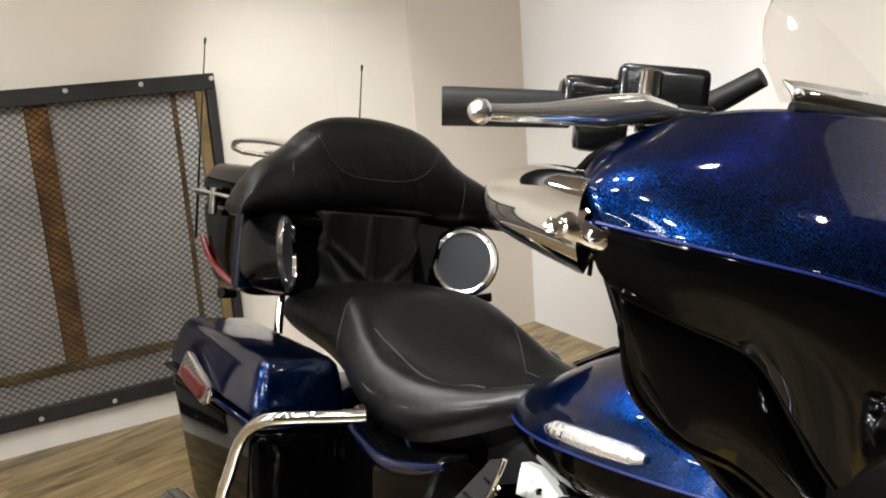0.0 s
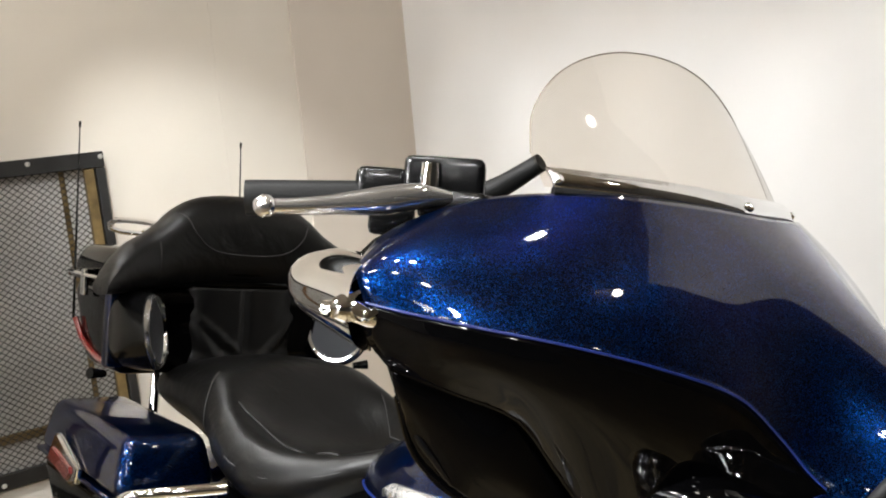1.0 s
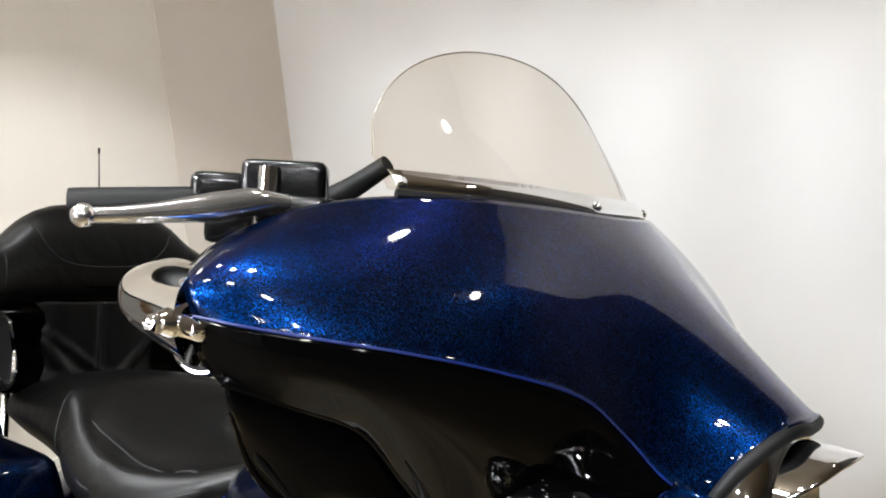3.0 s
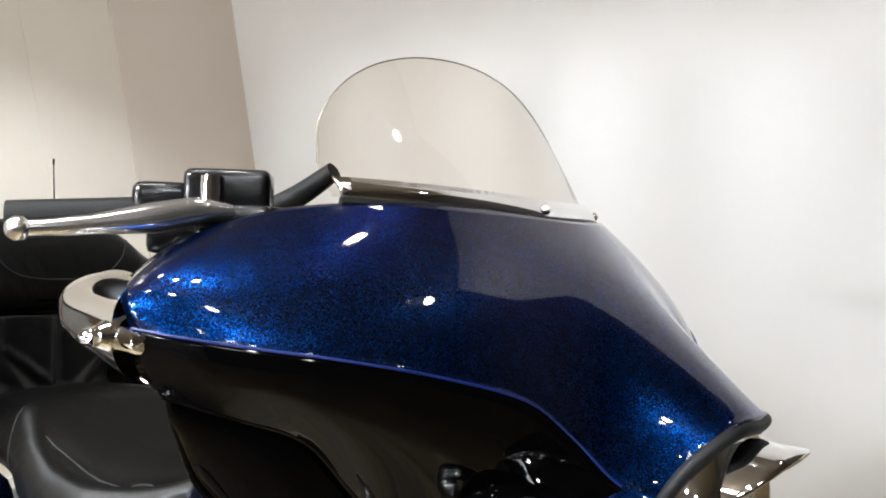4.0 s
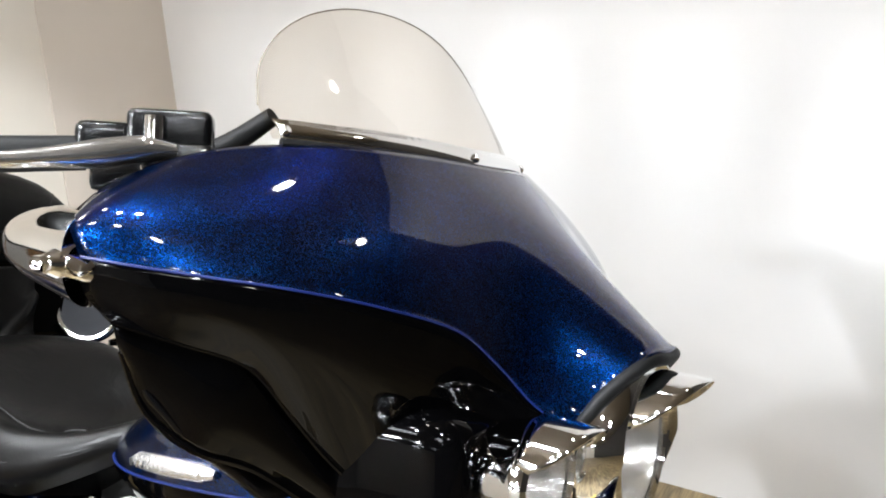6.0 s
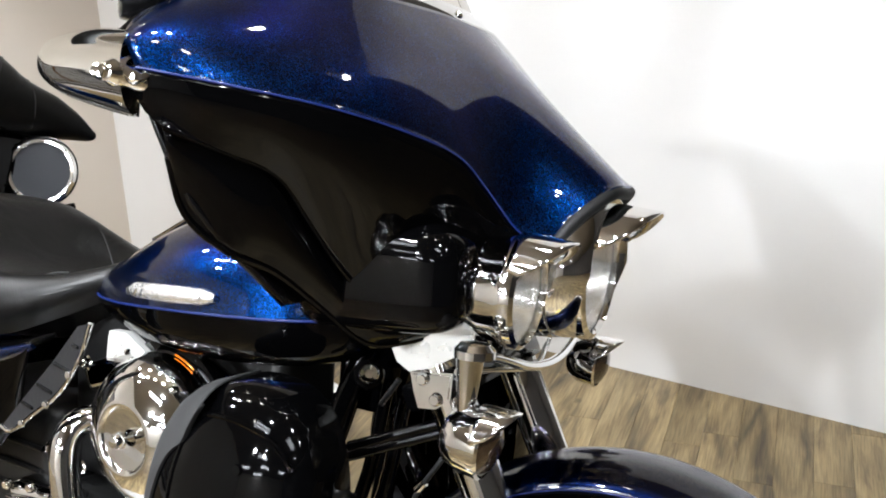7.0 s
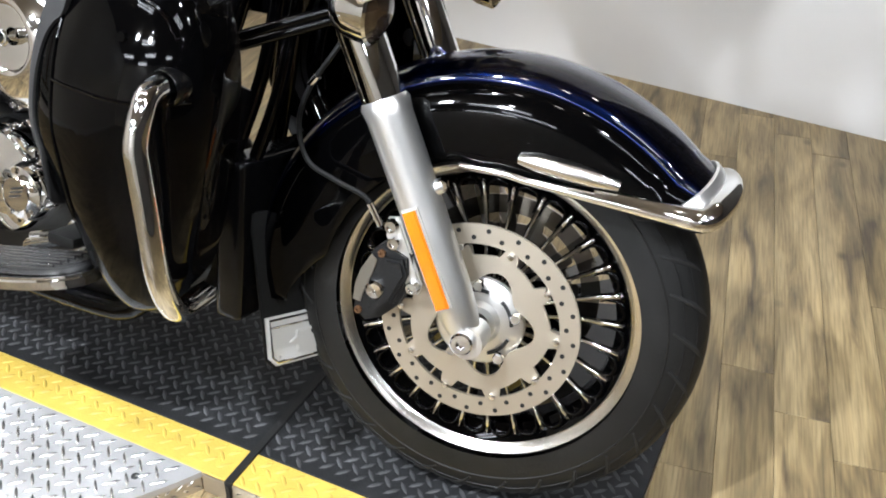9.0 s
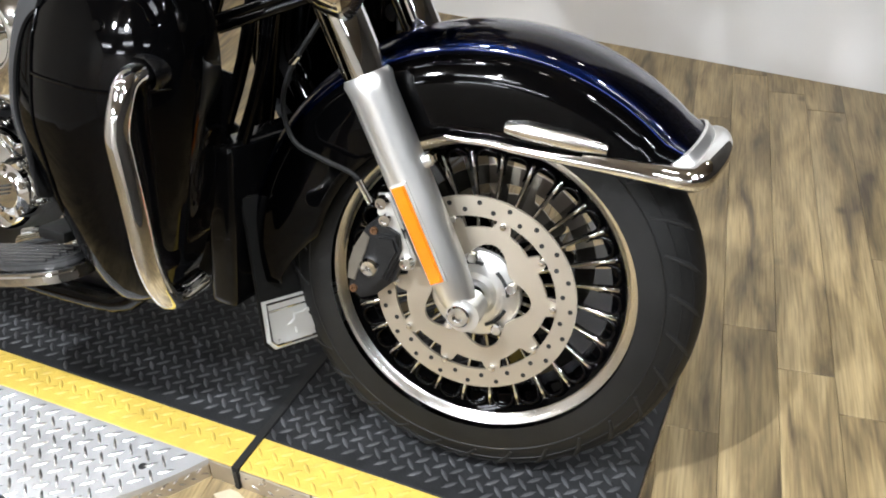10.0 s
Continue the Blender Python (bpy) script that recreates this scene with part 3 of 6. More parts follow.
# added fill for the lamp glasses, fork and fender front
ceiling_spot(0.9, -1.2, 105, 0.05, 0.0, 0.60, 56)
ceiling_spot(2.2, -1.3, 40, 0.1, 0.0, 0.7, 48)
# added only to brighten the left wall and what the mirror reflects
ceiling_spot(-2.0, 0.1, 160, -3.2, 1.50, 0.52, 42)
ceiling_spot(-1.9, -1.9, 95, -3.35, -0.6, 0.55, 62)
for x_, y_ in ((-2.95, 0.20), (-2.70, -0.50), (-2.42, -0.66), (-2.9, -1.2)):
    ceiling_spot(x_, y_, 42, -0.62, 0.02, 0.75, 26, 0.07)
for x_, y_ in ((2.4, -1.6), (-1.0, -4.2), (2.6, -3.6)):
    ceiling_spot(x_, y_, 22, x_ * 0.4, 0.1, 0.6, 50, 0.07)

# ---- motorcycle ----
# Own axes: x forward, y left, z up from the front tyre's contact, fork and fairing straight ahead.
# The bike leans on its stand; its body stands turned against the fork by STEER.
LEAN_LEFT, STEER = 13.14, 8.0
bike = new("motorcycle")
bike.matrix_world = pose(0, 0, 0.002, -LEAN_LEFT, 0, 0)
tagged(bike, "blue and black touring motorcycle with chrome trim on turntable", "motorcycle")
BODY = Matrix.Translation((-0.40, 0, 0)) @ pose(0, 0, 0, 0, 0, -STEER) @ Matrix.Translation((0.40, 0, 0))


def fp(name, bm, material, label="", parent=None, **kw):
    """Part of the front end."""
    return part(name, bm, material, parent or bike, label, **kw)


def bp_(name, bm, material, label="", parent=None, **kw):
    """Part of the body, which stands turned against the fork."""
    return part(name, moved(bm, BODY), material, parent or bike, label, **kw)


# front wheel
MACHINED = mat("machined_aluminium", (0.80, 0.78, 0.74), 0.20, 1.0, bump=0.04, bump_scale=300)
AX = (0, 0, 0.32)
wheel = fp("front_wheel", lathe([(0.221, -0.047), (0.231, -0.051), (0.2345, -0.046), (0.226, -0.036), (0.214, -0.030), (0.200, -0.026), (0.196, 0.0), (0.200, 0.026), (0.214, 0.030), (0.226, 0.036), (0.2345, 0.046), (0.231, 0.051), (0.221, 0.047), (0.206, 0.034), (0.192, 0.026), (0.190, 0.0), (0.192, -0.026), (0.206, -0.034)], AX, (0, 1, 0), 96, close=True), BLACK, "cast wheel with bright machined rim")
for sd in (-1, 1):
    fp("rim_lip", lathe([(0.2155, sd * 0.0445), (0.2195, sd * 0.0485), (0.2310, sd * 0.0522), (0.2355, sd * 0.0475)], AX, (0, 1, 0), 96), MACHINED, "bright machined rim lip", wheel)
prof = []
for k in range(25):
    a = math.pi * (k / 24)
    prof.append((0.232 + 0.088 * math.sin(a) ** 0.75, -0.064 * math.cos(a) * (1 + 0.06 * math.sin(a))))
fp("tyre", lathe(prof, AX, (0, 1, 0), 120), TYRE, "black treaded tyre", wheel)
for sd in (-1, 1):
    for b_ in (0.32, 0.62, 0.90):
        rr = 0.232 + 0.088 * math.sin(b_) ** 0.75
        yy = sd * 0.064 * math.cos(b_) * (1 + 0.06 * math.sin(b_))
        fp("sidewall_ridge", lathe([(rr - 0.0016, yy), (rr, yy + sd * 0.0012), (rr + 0.0016, yy - sd * 0.0004)], AX, (0, 1, 0), 96), TYRE, "", wheel)
groove_mesh = {}
for k in range(30):
    for sd in (-1, 1):
        turn = Matrix.Translation((0, 0, 0.32)) @ Matrix.Rotation(2 * math.pi * (k + (0.5 if sd > 0 else 0)) / 30, 4, "Y") @ Matrix.Translation((0, 0, -0.32))
        if sd not in groove_mesh:
            pts = []
            for q in range(5):
                f_ = q / 4
                b_ = math.pi / 2 + sd * (0.35 + 0.82 * f_)
                rr = 0.232 + 0.088 * math.sin(b_) ** 0.75 - 0.0008
                yy = -0.064 * math.cos(b_) * (1 + 0.06 * math.sin(b_))
                pts.append((rr * math.cos(0.16 * f_), yy, 0.32 + rr * math.sin(0.16 * f_)))
            gv = fp("tread_groove", tube(pts, [0.0016, 0.0046, 0.0024], 6), SLOT, "", wheel)
            groove_mesh[sd] = gv
        else:
            gv = new("tread_groove", groove_mesh[sd].data)
            gv.parent = wheel
        gv.matrix_basis = groove_mesh[sd].matrix_basis if k == 0 else groove_mesh[sd].matrix_basis @ turn
hub = fp("hub", lathe([(0.0, -0.062), (0.032, -0.062), (0.036, -0.055), (0.036, -0.03), (0.062, -0.022), (0.066, 0.0), (0.062, 0.022), (0.036, 0.03), (0.036, 0.055), (0.032, 0.062), (0, 0.062)], AX, (0, 1, 0), 40), CHROME, "", wheel)
sp = bmesh.new()
for ra, rb in ((0.056, 0.206),):
    rowsp = []
    for f_ in np.linspace(0, 1, 7):
        rr = ra + (rb - ra) * f_
        w = 0.0030 + 0.0035 * abs(f_ - 0.5) ** 1.5 * 2.2
        y0_ = -0.036 + 0.010 * math.sin(f_ * 3.14)
        rowsp.append([(rr, y0_, 0.0 - w), (rr, y0_ - 0.002, 0), (rr, y0_, w), (rr, 0.030, w), (rr, 0.030, -w)])
    grid_bm(rowsp, close_u=True, bm=sp)
spoke_me = bpy.data.meshes.new("spoke")
bmesh.ops.recalc_face_normals(sp, faces=sp.faces)
sp.to_mesh(spoke_me)
sp.free()
spoke_me.materials.append(BLACK)
se = tube([(rr, -0.038 + 0.010 * math.sin((rr - 0.056) / 0.15 * 3.14), 0) for rr in np.linspace(0.058, 0.204, 7)], [0.0040, 0.0030, 0.0027, 0.0030, 0.0046], 8)
edge_me = bpy.data.meshes.new("spoke_edge")
se.to_mesh(edge_me)
se.free()
edge_me.materials.append(CHROME)
for poly in edge_me.polygons:
    poly.use_smooth = True
half_ = math.pi / 28 * 0.80
arch = [(r_ * math.cos(a_), -0.0345 - 0.004 * (r_ > 0.19), r_ * math.sin(a_)) for r_, a_ in ((0.172, -half_ * 0.9), (0.182, -half_ * 0.95), (0.194, -half_ * 0.92), (0.203, -half_ * 0.6), (0.206, 0.0), (0.203, half_ * 0.6), (0.194, half_ * 0.92), (0.182, half_ * 0.95), (0.172, half_ * 0.9))]
ab = tube(arch, [0.0010, 0.0026, 0.0046, 0.0026, 0.0010], 8, smooth=2)
arch_me = bpy.data.meshes.new("spoke_arch")
ab.to_mesh(arch_me)
ab.free()
arch_me.materials.append(BLACK)
for poly in arch_me.polygons:
    poly.use_smooth = True
for k in range(28):
    oa = new("spoke_arch", arch_me)
    oa.parent = wheel
    oa.matrix_local = Matrix.Translation(AX) @ pose(0, 0, 0, 0, 360 * (k + 0.9) / 28, 0)
    ob = new("spoke", spoke_me)
    ob.parent = wheel
    ob.matrix_local = Matrix.Translation(AX) @ pose(0, 0, 0, 0, 360 * (k + 0.4) / 28, 0)
    oe = new("spoke_edge", edge_me)
    oe.parent = wheel
    oe.matrix_local = Matrix.Translation(AX) @ pose(0, 0, 0, 0, 360 * (k + 0.4) / 28, 0)


hole_bm = lathe([(0.0, -0.0004), (0.0036, -0.0004), (0.0036, 0.0004), (0.0, 0.0004)], (0, 0, 0), (0, 1, 0), 12)
hole_me = bpy.data.meshes.new("drill_hole")
hole_bm.to_mesh(hole_me)
hole_bm.free()
hole_me.materials.append(SLOT)


def rotor(side):
    y = 0.078 * side
    b = bmesh.new()
    R0_, R1_, t = 0.121, 0.150, 0.005
    n = 144
    rows = []
    for r_, h_ in ((R0_, -t / 2), (R1_, -t / 2), (R1_, t / 2), (R0_, t / 2)):
        rows.append([(r_ * math.cos(2 * math.pi * k / n), y + h_, 0.32 + r_ * math.sin(2 * math.pi * k / n)) for k in range(n)])
    grid_bm(rows, close_u=True, close_v=True, bm=b)
    ro = fp("brake_rotor", b, STEEL, "drilled steel brake disc", wheel, angle=30)
    for k in range(40):
        a = 2 * math.pi * k / 40
        rr = (0.1415, 0.1305)[k % 2]
        hb_ = new("drill_hole", hole_me)
        hb_.parent = ro
        hb_.location = (rr * math.cos(a), y + side * 0.0028, 0.32 + rr * math.sin(a))
    c = bmesh.new()
    m = 480
    rows = []
    def rad(a):
        # carrier with ten tabs that hold the ring
        return 0.1050 + 0.0150 * min(1.0, max(0.0, math.cos(10 * a) * 2.2 - 0.6)) + 0.003 * math.cos(5 * a)
    for hh in (-0.0025, 0.0025):
        rows.append([((0.074 + 0.011 * math.cos(10 * math.pi * k / m)) * math.cos(2 * math.pi * k / m), y + hh, 0.32 + (0.074 + 0.011 * math.cos(10 * math.pi * k / m)) * math.sin(2 * math.pi * k / m)) for k in range(m)])
    o1 = [[(rad(2 * math.pi * k / m) * math.cos(2 * math.pi * k / m), y + hh, 0.32 + rad(2 * math.pi * k / m) * math.sin(2 * math.pi * k / m)) for k in range(m)] for hh in (0.0025, -0.0025)]
    grid_bm([rows[0], rows[1], o1[0], o1[1]], close_u=True, close_v=True, bm=c)
    fp("rotor_carrier", c, STEEL, "", ro, angle=30)
    for k in range(10):
        a = 2 * math.pi * k / 10
        fp("rotor_bolt", lathe([(0, 0.007), (0.0045, 0.006), (0.0055, 0.003), (0.0055, 0)], (0.1175 * math.cos(a), y + side * 0.002, 0.32 + 0.1175 * math.sin(a)), (0, side, 0), 12), CHROME, "", ro)
    for k in range(5):
        a = 2 * math.pi * (k + 0.3) / 5
        fp("hub_bolt", lathe([(0, 0.010), (0.0075, 0.010), (0.009, 0.006), (0.009, 0)], (0.060 * math.cos(a), y + side * 0.002, 0.32 + 0.060 * math.sin(a)), (0, side, 0), 6), CHROME, "", ro)


rotor(-1), rotor(1)
for sd in (-1, 1):
    fp("hub_flange", lathe([(0.018, 0.008), (0.028, 0.008), (0.034, 0.0), (0.062, -0.003), (0.067, -0.006), (0.068, -0.014), (0.060, -0.02)], (0, sd * 0.078, 0.32), (0, sd, 0), 40), SATIN, "bright hub flange", hub)
    for k in range(5):
        a0 = 2 * math.pi * k / 5
        fp("hub_slot", tube([(0.050 * math.cos(a0 + q), sd * 0.0775, 0.32 + 0.050 * math.sin(a0 + q)) for q in np.linspace(0.1, 0.9, 7)], 0.0028, 8), SLOT, "", hub)
fp("axle", tube([(0, -0.155, 0.32), (0, 0.155, 0.32)], 0.0125, 18), CHROME)
fp("axle_nut", lathe([(0.0, 0.002), (0.007, 0.002), (0.0075, 0.012), (0.014, 0.012), (0.0165, 0.009), (0.0165, 0)], (0, -0.148, 0.32), (0, -1, 0), 24), CHROME, "chrome axle nut")

# fork: legs behind the axle, raked back
def fork_xz(s):
    """Point on the fork's centre line s metres up from the axle clamp."""
    return (-0.012 - 0.435 * s, 0.34 + 0.9005 * s)


def leg(side):
    y = 0.127 * side
    p = lambda s, off=0.0: (fork_xz(s)[0] + off * 0.9, y, fork_xz(s)[1] + off * 0.435)
    lower = fp("fork_slider", tube([p(-0.025), p(0.0), p(0.05), p(0.12), p(0.30), p(0.318), p(0.325)], [0.020, 0.0265, 0.0305, 0.031, 0.032, 0.0345, 0.031], 28), SATIN, "satin aluminium fork slider")
    fp("axle_clamp", tube([(0.004, y - 0.022, 0.318), (0.004, y + 0.022, 0.318)], 0.024, 20), SATIN, "", lower)
    fp("fork_tube", tube([p(0.318), p(0.62)], 0.0245, 24), CHROME, "chrome fork tube")
    fp("fork_cover", tube([p(0.322), p(0.326), p(0.50), p(0.56)], [0.0300, 0.0305, 0.0315, 0.0315], 28), CHROME, "chrome fork cover")
    if side < 0:
        # amber reflector lies on the outer face
        d = Vector((-0.435, 0, 0.9005))
        w = Vector((0.9005, 0, 0.435))
        fr = Matrix(((w.x, d.x, 0, 0), (0, 0, -1, 0), (w.z, d.z, 0, 0), (0, 0, 0, 1)))
        m = Matrix.Translation(Vector(p(0.103)) + Vector((-0.004, -0.031, -0.001))) @ fr
        fp("reflector_base", plate([(-0.0125, -0.074), (0.0125, -0.074), (0.0125, 0.074), (-0.0125, 0.074)], 0.008, m, 0.002), SATIN, "", lower)
        m2 = Matrix.Translation(Vector(p(0.103)) + Vector((-0.004, -0.0365, -0.001))) @ fr
        fp("reflector", plate([(-0.0098, -0.071), (0.0098, -0.071), (0.0098, 0.071), (-0.0098, 0.071)], 0.006, m2, 0.002), ORANGE, "amber reflector", lower)
    fp("fender_lug", tube([p(0.19), (p(0.19)[0] + 0.035, y * 0.97, p(0.19)[2] + 0.018)], [0.016, 0.010], 12), SATIN, "", lower)
    fp("lug_bolt", lathe([(0, 0.008), (0.008, 0.008), (0.010, 0.004), (0.010, 0)], (p(0.19)[0] + 0.034, y - 0.004 * side, p(0.19)[2] + 0.018), (0, side, 0), 8), CHROME, "", lower)


leg(-1), leg(1)


def caliper(side):
    y = 0.098 * side
    out = [(-0.016, 0.039), (0.002, 0.055), (0.024, 0.050), (0.042, 0.042), (0.046, 0.012), (0.036, -0.020), (0.026, -0.041), (0.002, -0.064), (-0.022, -0.074), (-0.041, -0.060), (-0.039, -0.040), (-0.034, 0.0)]
    m = side_m(-0.140, y, 0.372, 0)
    body = fp("brake_caliper", plate(out, 0.040, m, 0.006), CALIPER, "black brake caliper")
    face = y + side * 0.020
    fp("caliper_bridge", plate([(0.004, 0.034), (0.032, 0.036), (0.040, 0.014), (0.018, -0.034), (-0.004, -0.056), (-0.012, -0.044), (0.010, -0.012)], 0.014, side_m(-0.140, y + side * 0.022, 0.372), 0.004), CALIPER, "", body)
    fp("caliper_plate", plate([(-0.016, 0.035), (-0.007, 0.027), (-0.012, 0.006), (-0.022, -0.020), (-0.028, -0.043), (-0.040, -0.041), (-0.038, -0.016), (-0.031, 0.008)], 0.003, side_m(-0.140, face + side * 0.0022, 0.372), 0.001), BRONZE, "dull grey cover plate", body)
    fp("caliper_bolt", lathe([(0, 0.004), (0.003, 0.004), (0.004, 0.008), (0.011, 0.009), (0.0145, 0.006), (0.0155, 0)], (-0.146, face, 0.353), (0, side, 0), 20), CHROME, "", body)
    for px, pz in ((-0.141, 0.410), (-0.171, 0.315)):
        fp("slide_pin", lathe([(0, 0.001), (0.0025, 0.001), (0.003, 0.004), (0.0055, 0.004), (0.006, 0)], (px, face, pz), (0, side, 0), 12), RUSTY, "", body)
    fp("mount_plate", plate([(-0.139, 0.463), (-0.122, 0.466), (-0.106, 0.430), (-0.080, 0.372), (-0.084, 0.356), (-0.096, 0.354), (-0.106, 0.368), (-0.122, 0.410), (-0.140, 0.434)], 0.010, side_m(0, y + side * 0.010, 0), 0.003), SATIN, "", body)
    for px, pz in ((-0.125, 0.428), (-0.092, 0.367), (-0.131, 0.452)):
        fp("mount_bolt", lathe([(0, 0.007), (0.005, 0.007), (0.0055, 0.010), (0.0085, 0.010), (0.010, 0.004), (0.011, 0.0)], (px, y + side * 0.014, pz), (0, side, 0), 14), CHROME, "", body)


caliper(-1), caliper(1)

# front fender
def fender_section(th, half=0.096):
    """Points across the fender at the angle th about the axle: right skirt edge, crown, left skirt edge."""
    R = 0.378 + 0.018 * max(0.0, 1 - (th - radians(33)) / radians(14))
    sn, cs = math.sin(th), math.cos(th)
    line = (0.236 - 0.002) / (sn + 0.05 * cs)          # skirt edge: a nearly level line
    if th < radians(104):
        low = min(R - 0.004, max(line, 0.236))
    else:
        k = min(1, max(0.0, (th - radians(166)) / radians(18)))
        low = 0.243 + (0.300 - 0.243) * k
    base = max(R - 0.075, low)
    pts = [(low + (base - low) * f_, -half) for f_ in np.linspace(0, 1, 5)]
    arc = []
    for q in range(1, 12):
        a = math.pi * q / 12
        arc.append((base + (R - base) * math.sin(a) ** 0.68, -half * math.cos(a)))
    left = [(r_, -y_) for r_, y_ in reversed(pts)]
    c, s = math.cos(th), math.sin(th)
    return [(r_ * c, y_, 0.32 + r_ * s) for r_, y_ in pts + arc + left]


ths = [radians(a) for a in np.linspace(41.5, 186, 76)]
secs = [fender_section(t) for t in ths]
nsec = len(secs[0])
# crown (blue, with its shade mixed into the colour) and skirts (black)
cutR, cutL = 6, nsec - 7
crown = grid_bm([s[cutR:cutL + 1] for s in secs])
fender = fp("front_fender", crown, BLUE_SHADED, "blue and black painted front fender", solid=0.004)
fp("skirt", grid_bm([s[:cutR + 1] for s in secs]), BLACK, "black lower skirt", fender, solid=0.004)
fp("skirt", grid_bm([s[cutL:] for s in secs]), BLACK, "black lower skirt", fender, solid=0.004)
for j in (cutR, cutL):
    fp("pinstripe", tube([Vector(s[j]) + Vector((0, 0.0015 * (1 if j > 9 else -1), 0.001)) for s in secs[:42]], 0.0010, 6), STRIPE, "thin blue pinstripe", fender)
# chrome rail along the skirt, nose and spear
for sd in (-1, 1):
    j = 0 if sd < 0 else nsec - 1
    pts = [Vector(s[j]) + Vector((0, 0.004 * sd, -0.002)) for s in secs[:38]]
    pts = [p_ for p_ in pts if p_.x > -0.05]
    fp("fender_rail", tube(pts, [0.012, 0.009, 0.0065, 0.0055, 0.005], 12), CHROME, "chrome fender rail", fender)
    spear = [(0.034, sd * 0.1005, 0.578), (0.060, sd * 0.103, 0.577), (0.130, sd * 0.103, 0.571), (0.168, sd * 0.1005, 0.566)]
    fp("fender_spear", tube(spear, [0.008, 0.0115, 0.0125, 0.0115, 0.007], 14), MACHINED, "chrome spear", fender)
def nose_row(deg, off, wide):
    """The fender's front edge at an angle about the axle, lifted and widened."""
    t = radians(deg)
    c, s_ = math.cos(t), math.sin(t)
    row = []
    for x, y, z in fender_section(radians(41.5)):
        r_ = math.hypot(x, z - 0.32) + off
        row.append((r_ * c, y * wide, 0.32 + r_ * s_))
    return row


fp("nose_strap", grid_bm([nose_row(43.6, 0.0015, 1.015), nose_row(43.2, 0.004, 1.03), nose_row(39.0, 0.006, 1.03), nose_row(38.6, 0.002, 1.02)]), SATIN, "satin strap behind the nose trim", fender, solid=0.002)
# the rail runs on round the nose as one thick chrome bumper
edge_row = nose_row(38.6, 0.002, 1.05)
loop = [secs[9][0], secs[5][0], secs[1][0]] + edge_row[5:-5:2] + [secs[1][-1], secs[5][-1], secs[9][-1]]
fp("fender_nose", tube([Vector(q) for q in loop], [0.0105, 0.0125, 0.0155, 0.0175, 0.0180, 0.0180, 0.0180, 0.0175, 0.0155, 0.0125, 0.0105], 22, smooth=6), CHROME, "thick chrome fender nose trim", fender)
# mud flap
FLAP = Matrix.Translation((-0.300, -0.045, 0.290)) @ pose(0, 0, 0, 0, -14, -32) @ Euler((radians(90), 0, radians(90))).to_matrix().to_4x4()
flap = fp("mud_flap", plate([(-0.074, -0.105), (-0.062, -0.118), (0.062, -0.118), (0.074, -0.105), (0.078, 0.13), (-0.078, 0.13)], 0.008, FLAP, 0.002), RUBBER, "black rubber mud flap with chrome plate", fender)
fp("flap_plate", plate([(-0.072, -0.100), (-0.060, -0.114), (0.060, -0.114), (0.072, -0.100), (0.072, -0.035), (-0.072, -0.035)], 0.006, FLAP @ Matrix.Translation((0, 0, 0.006)), 0.0015), WHITE_PLATE, "chrome mud flap plate", flap)
rim2 = [(-0.066, -0.098, 0.0095), (-0.057, -0.108, 0.0095), (0.057, -0.108, 0.0095), (0.066, -0.098, 0.0095), (0.066, -0.040, 0.0095), (-0.066, -0.040, 0.0095), (-0.066, -0.098, 0.0095)]
fp("plate_rib", tube([FLAP @ Vector(q) for q in rim2], 0.0022, 8), CHROME, "", flap)
fp("plate_rib", tube([FLAP @ Vector(q) for q in ((-0.066, -0.052, 0.0095), (0.066, -0.052, 0.0095))], 0.0018, 8), CHROME, "", flap)
star = [(0.030 * (1.0 if k % 2 else 0.74) * math.cos(2 * math.pi * k / 14) * 1.15, -0.080 + 0.021 * (1.0 if k % 2 else 0.74) * math.sin(2 * math.pi * k / 14)) for k in range(14)]
fp("plate_boss", plate(star, 0.006, FLAP @ Matrix.Translation((0, 0, 0.010)), 0.001), WHITE_PLATE, "raised jagged emblem shape", flap)
# brake hose from the fork to the caliper
hose = fp("brake_hose", tube([(-0.205, -0.10, 0.735), (-0.235, -0.11, 0.68), (-0.268, -0.115, 0.625), (-0.280, -0.118, 0.575), (-0.262, -0.122, 0.525), (-0.215, -0.125, 0.505), (-0.170, -0.125, 0.490), (-0.150, -0.122, 0.462)], 0.0038, 8, smooth=5), RUBBER, "black brake hose with steel fittings")
fp("hose_fitting", tube([(-0.163, -0.125, 0.483), (-0.146, -0.121, 0.452)], [0.0055, 0.007, 0.005], 10), CHROME, "", hose)
fp("hose_clip", tube([(-0.268, -0.113, 0.630), (-0.256, -0.115, 0.644)], [0.0055, 0.0065, 0.005], 10), CHROME, "", hose)

# batwing fairing: right half from the centre outwards, mirrored for a continuous shell
TOP = [(-0.272, 0, 1.266), (-0.275, -0.05, 1.267), (-0.284, -0.10, 1.269), (-0.297, -0.14, 1.271), (-0.312, -0.18, 1.272), (-0.332, -0.22, 1.273),
       (-0.360, -0.265, 1.272), (-0.392, -0.31, 1.268), (-0.422, -0.355, 1.258), (-0.448, -0.40, 1.240), (-0.464, -0.447, 1.214), (-0.455, -0.490, 1.180)]
LOW = [(-0.039, 0, 1.056), (-0.046, -0.05, 1.055), (-0.078, -0.088, 1.022), (-0.112, -0.104, 0.972), (-0.148, -0.130, 1.000), (-0.170, -0.175, 1.045),
       (-0.188, -0.235, 1.086), (-0.226, -0.315, 1.111), (-0.272, -0.390, 1.128), (-0.326, -0.450, 1.139), (-0.376, -0.487, 1.147), (-0.420, -0.504, 1.153)]
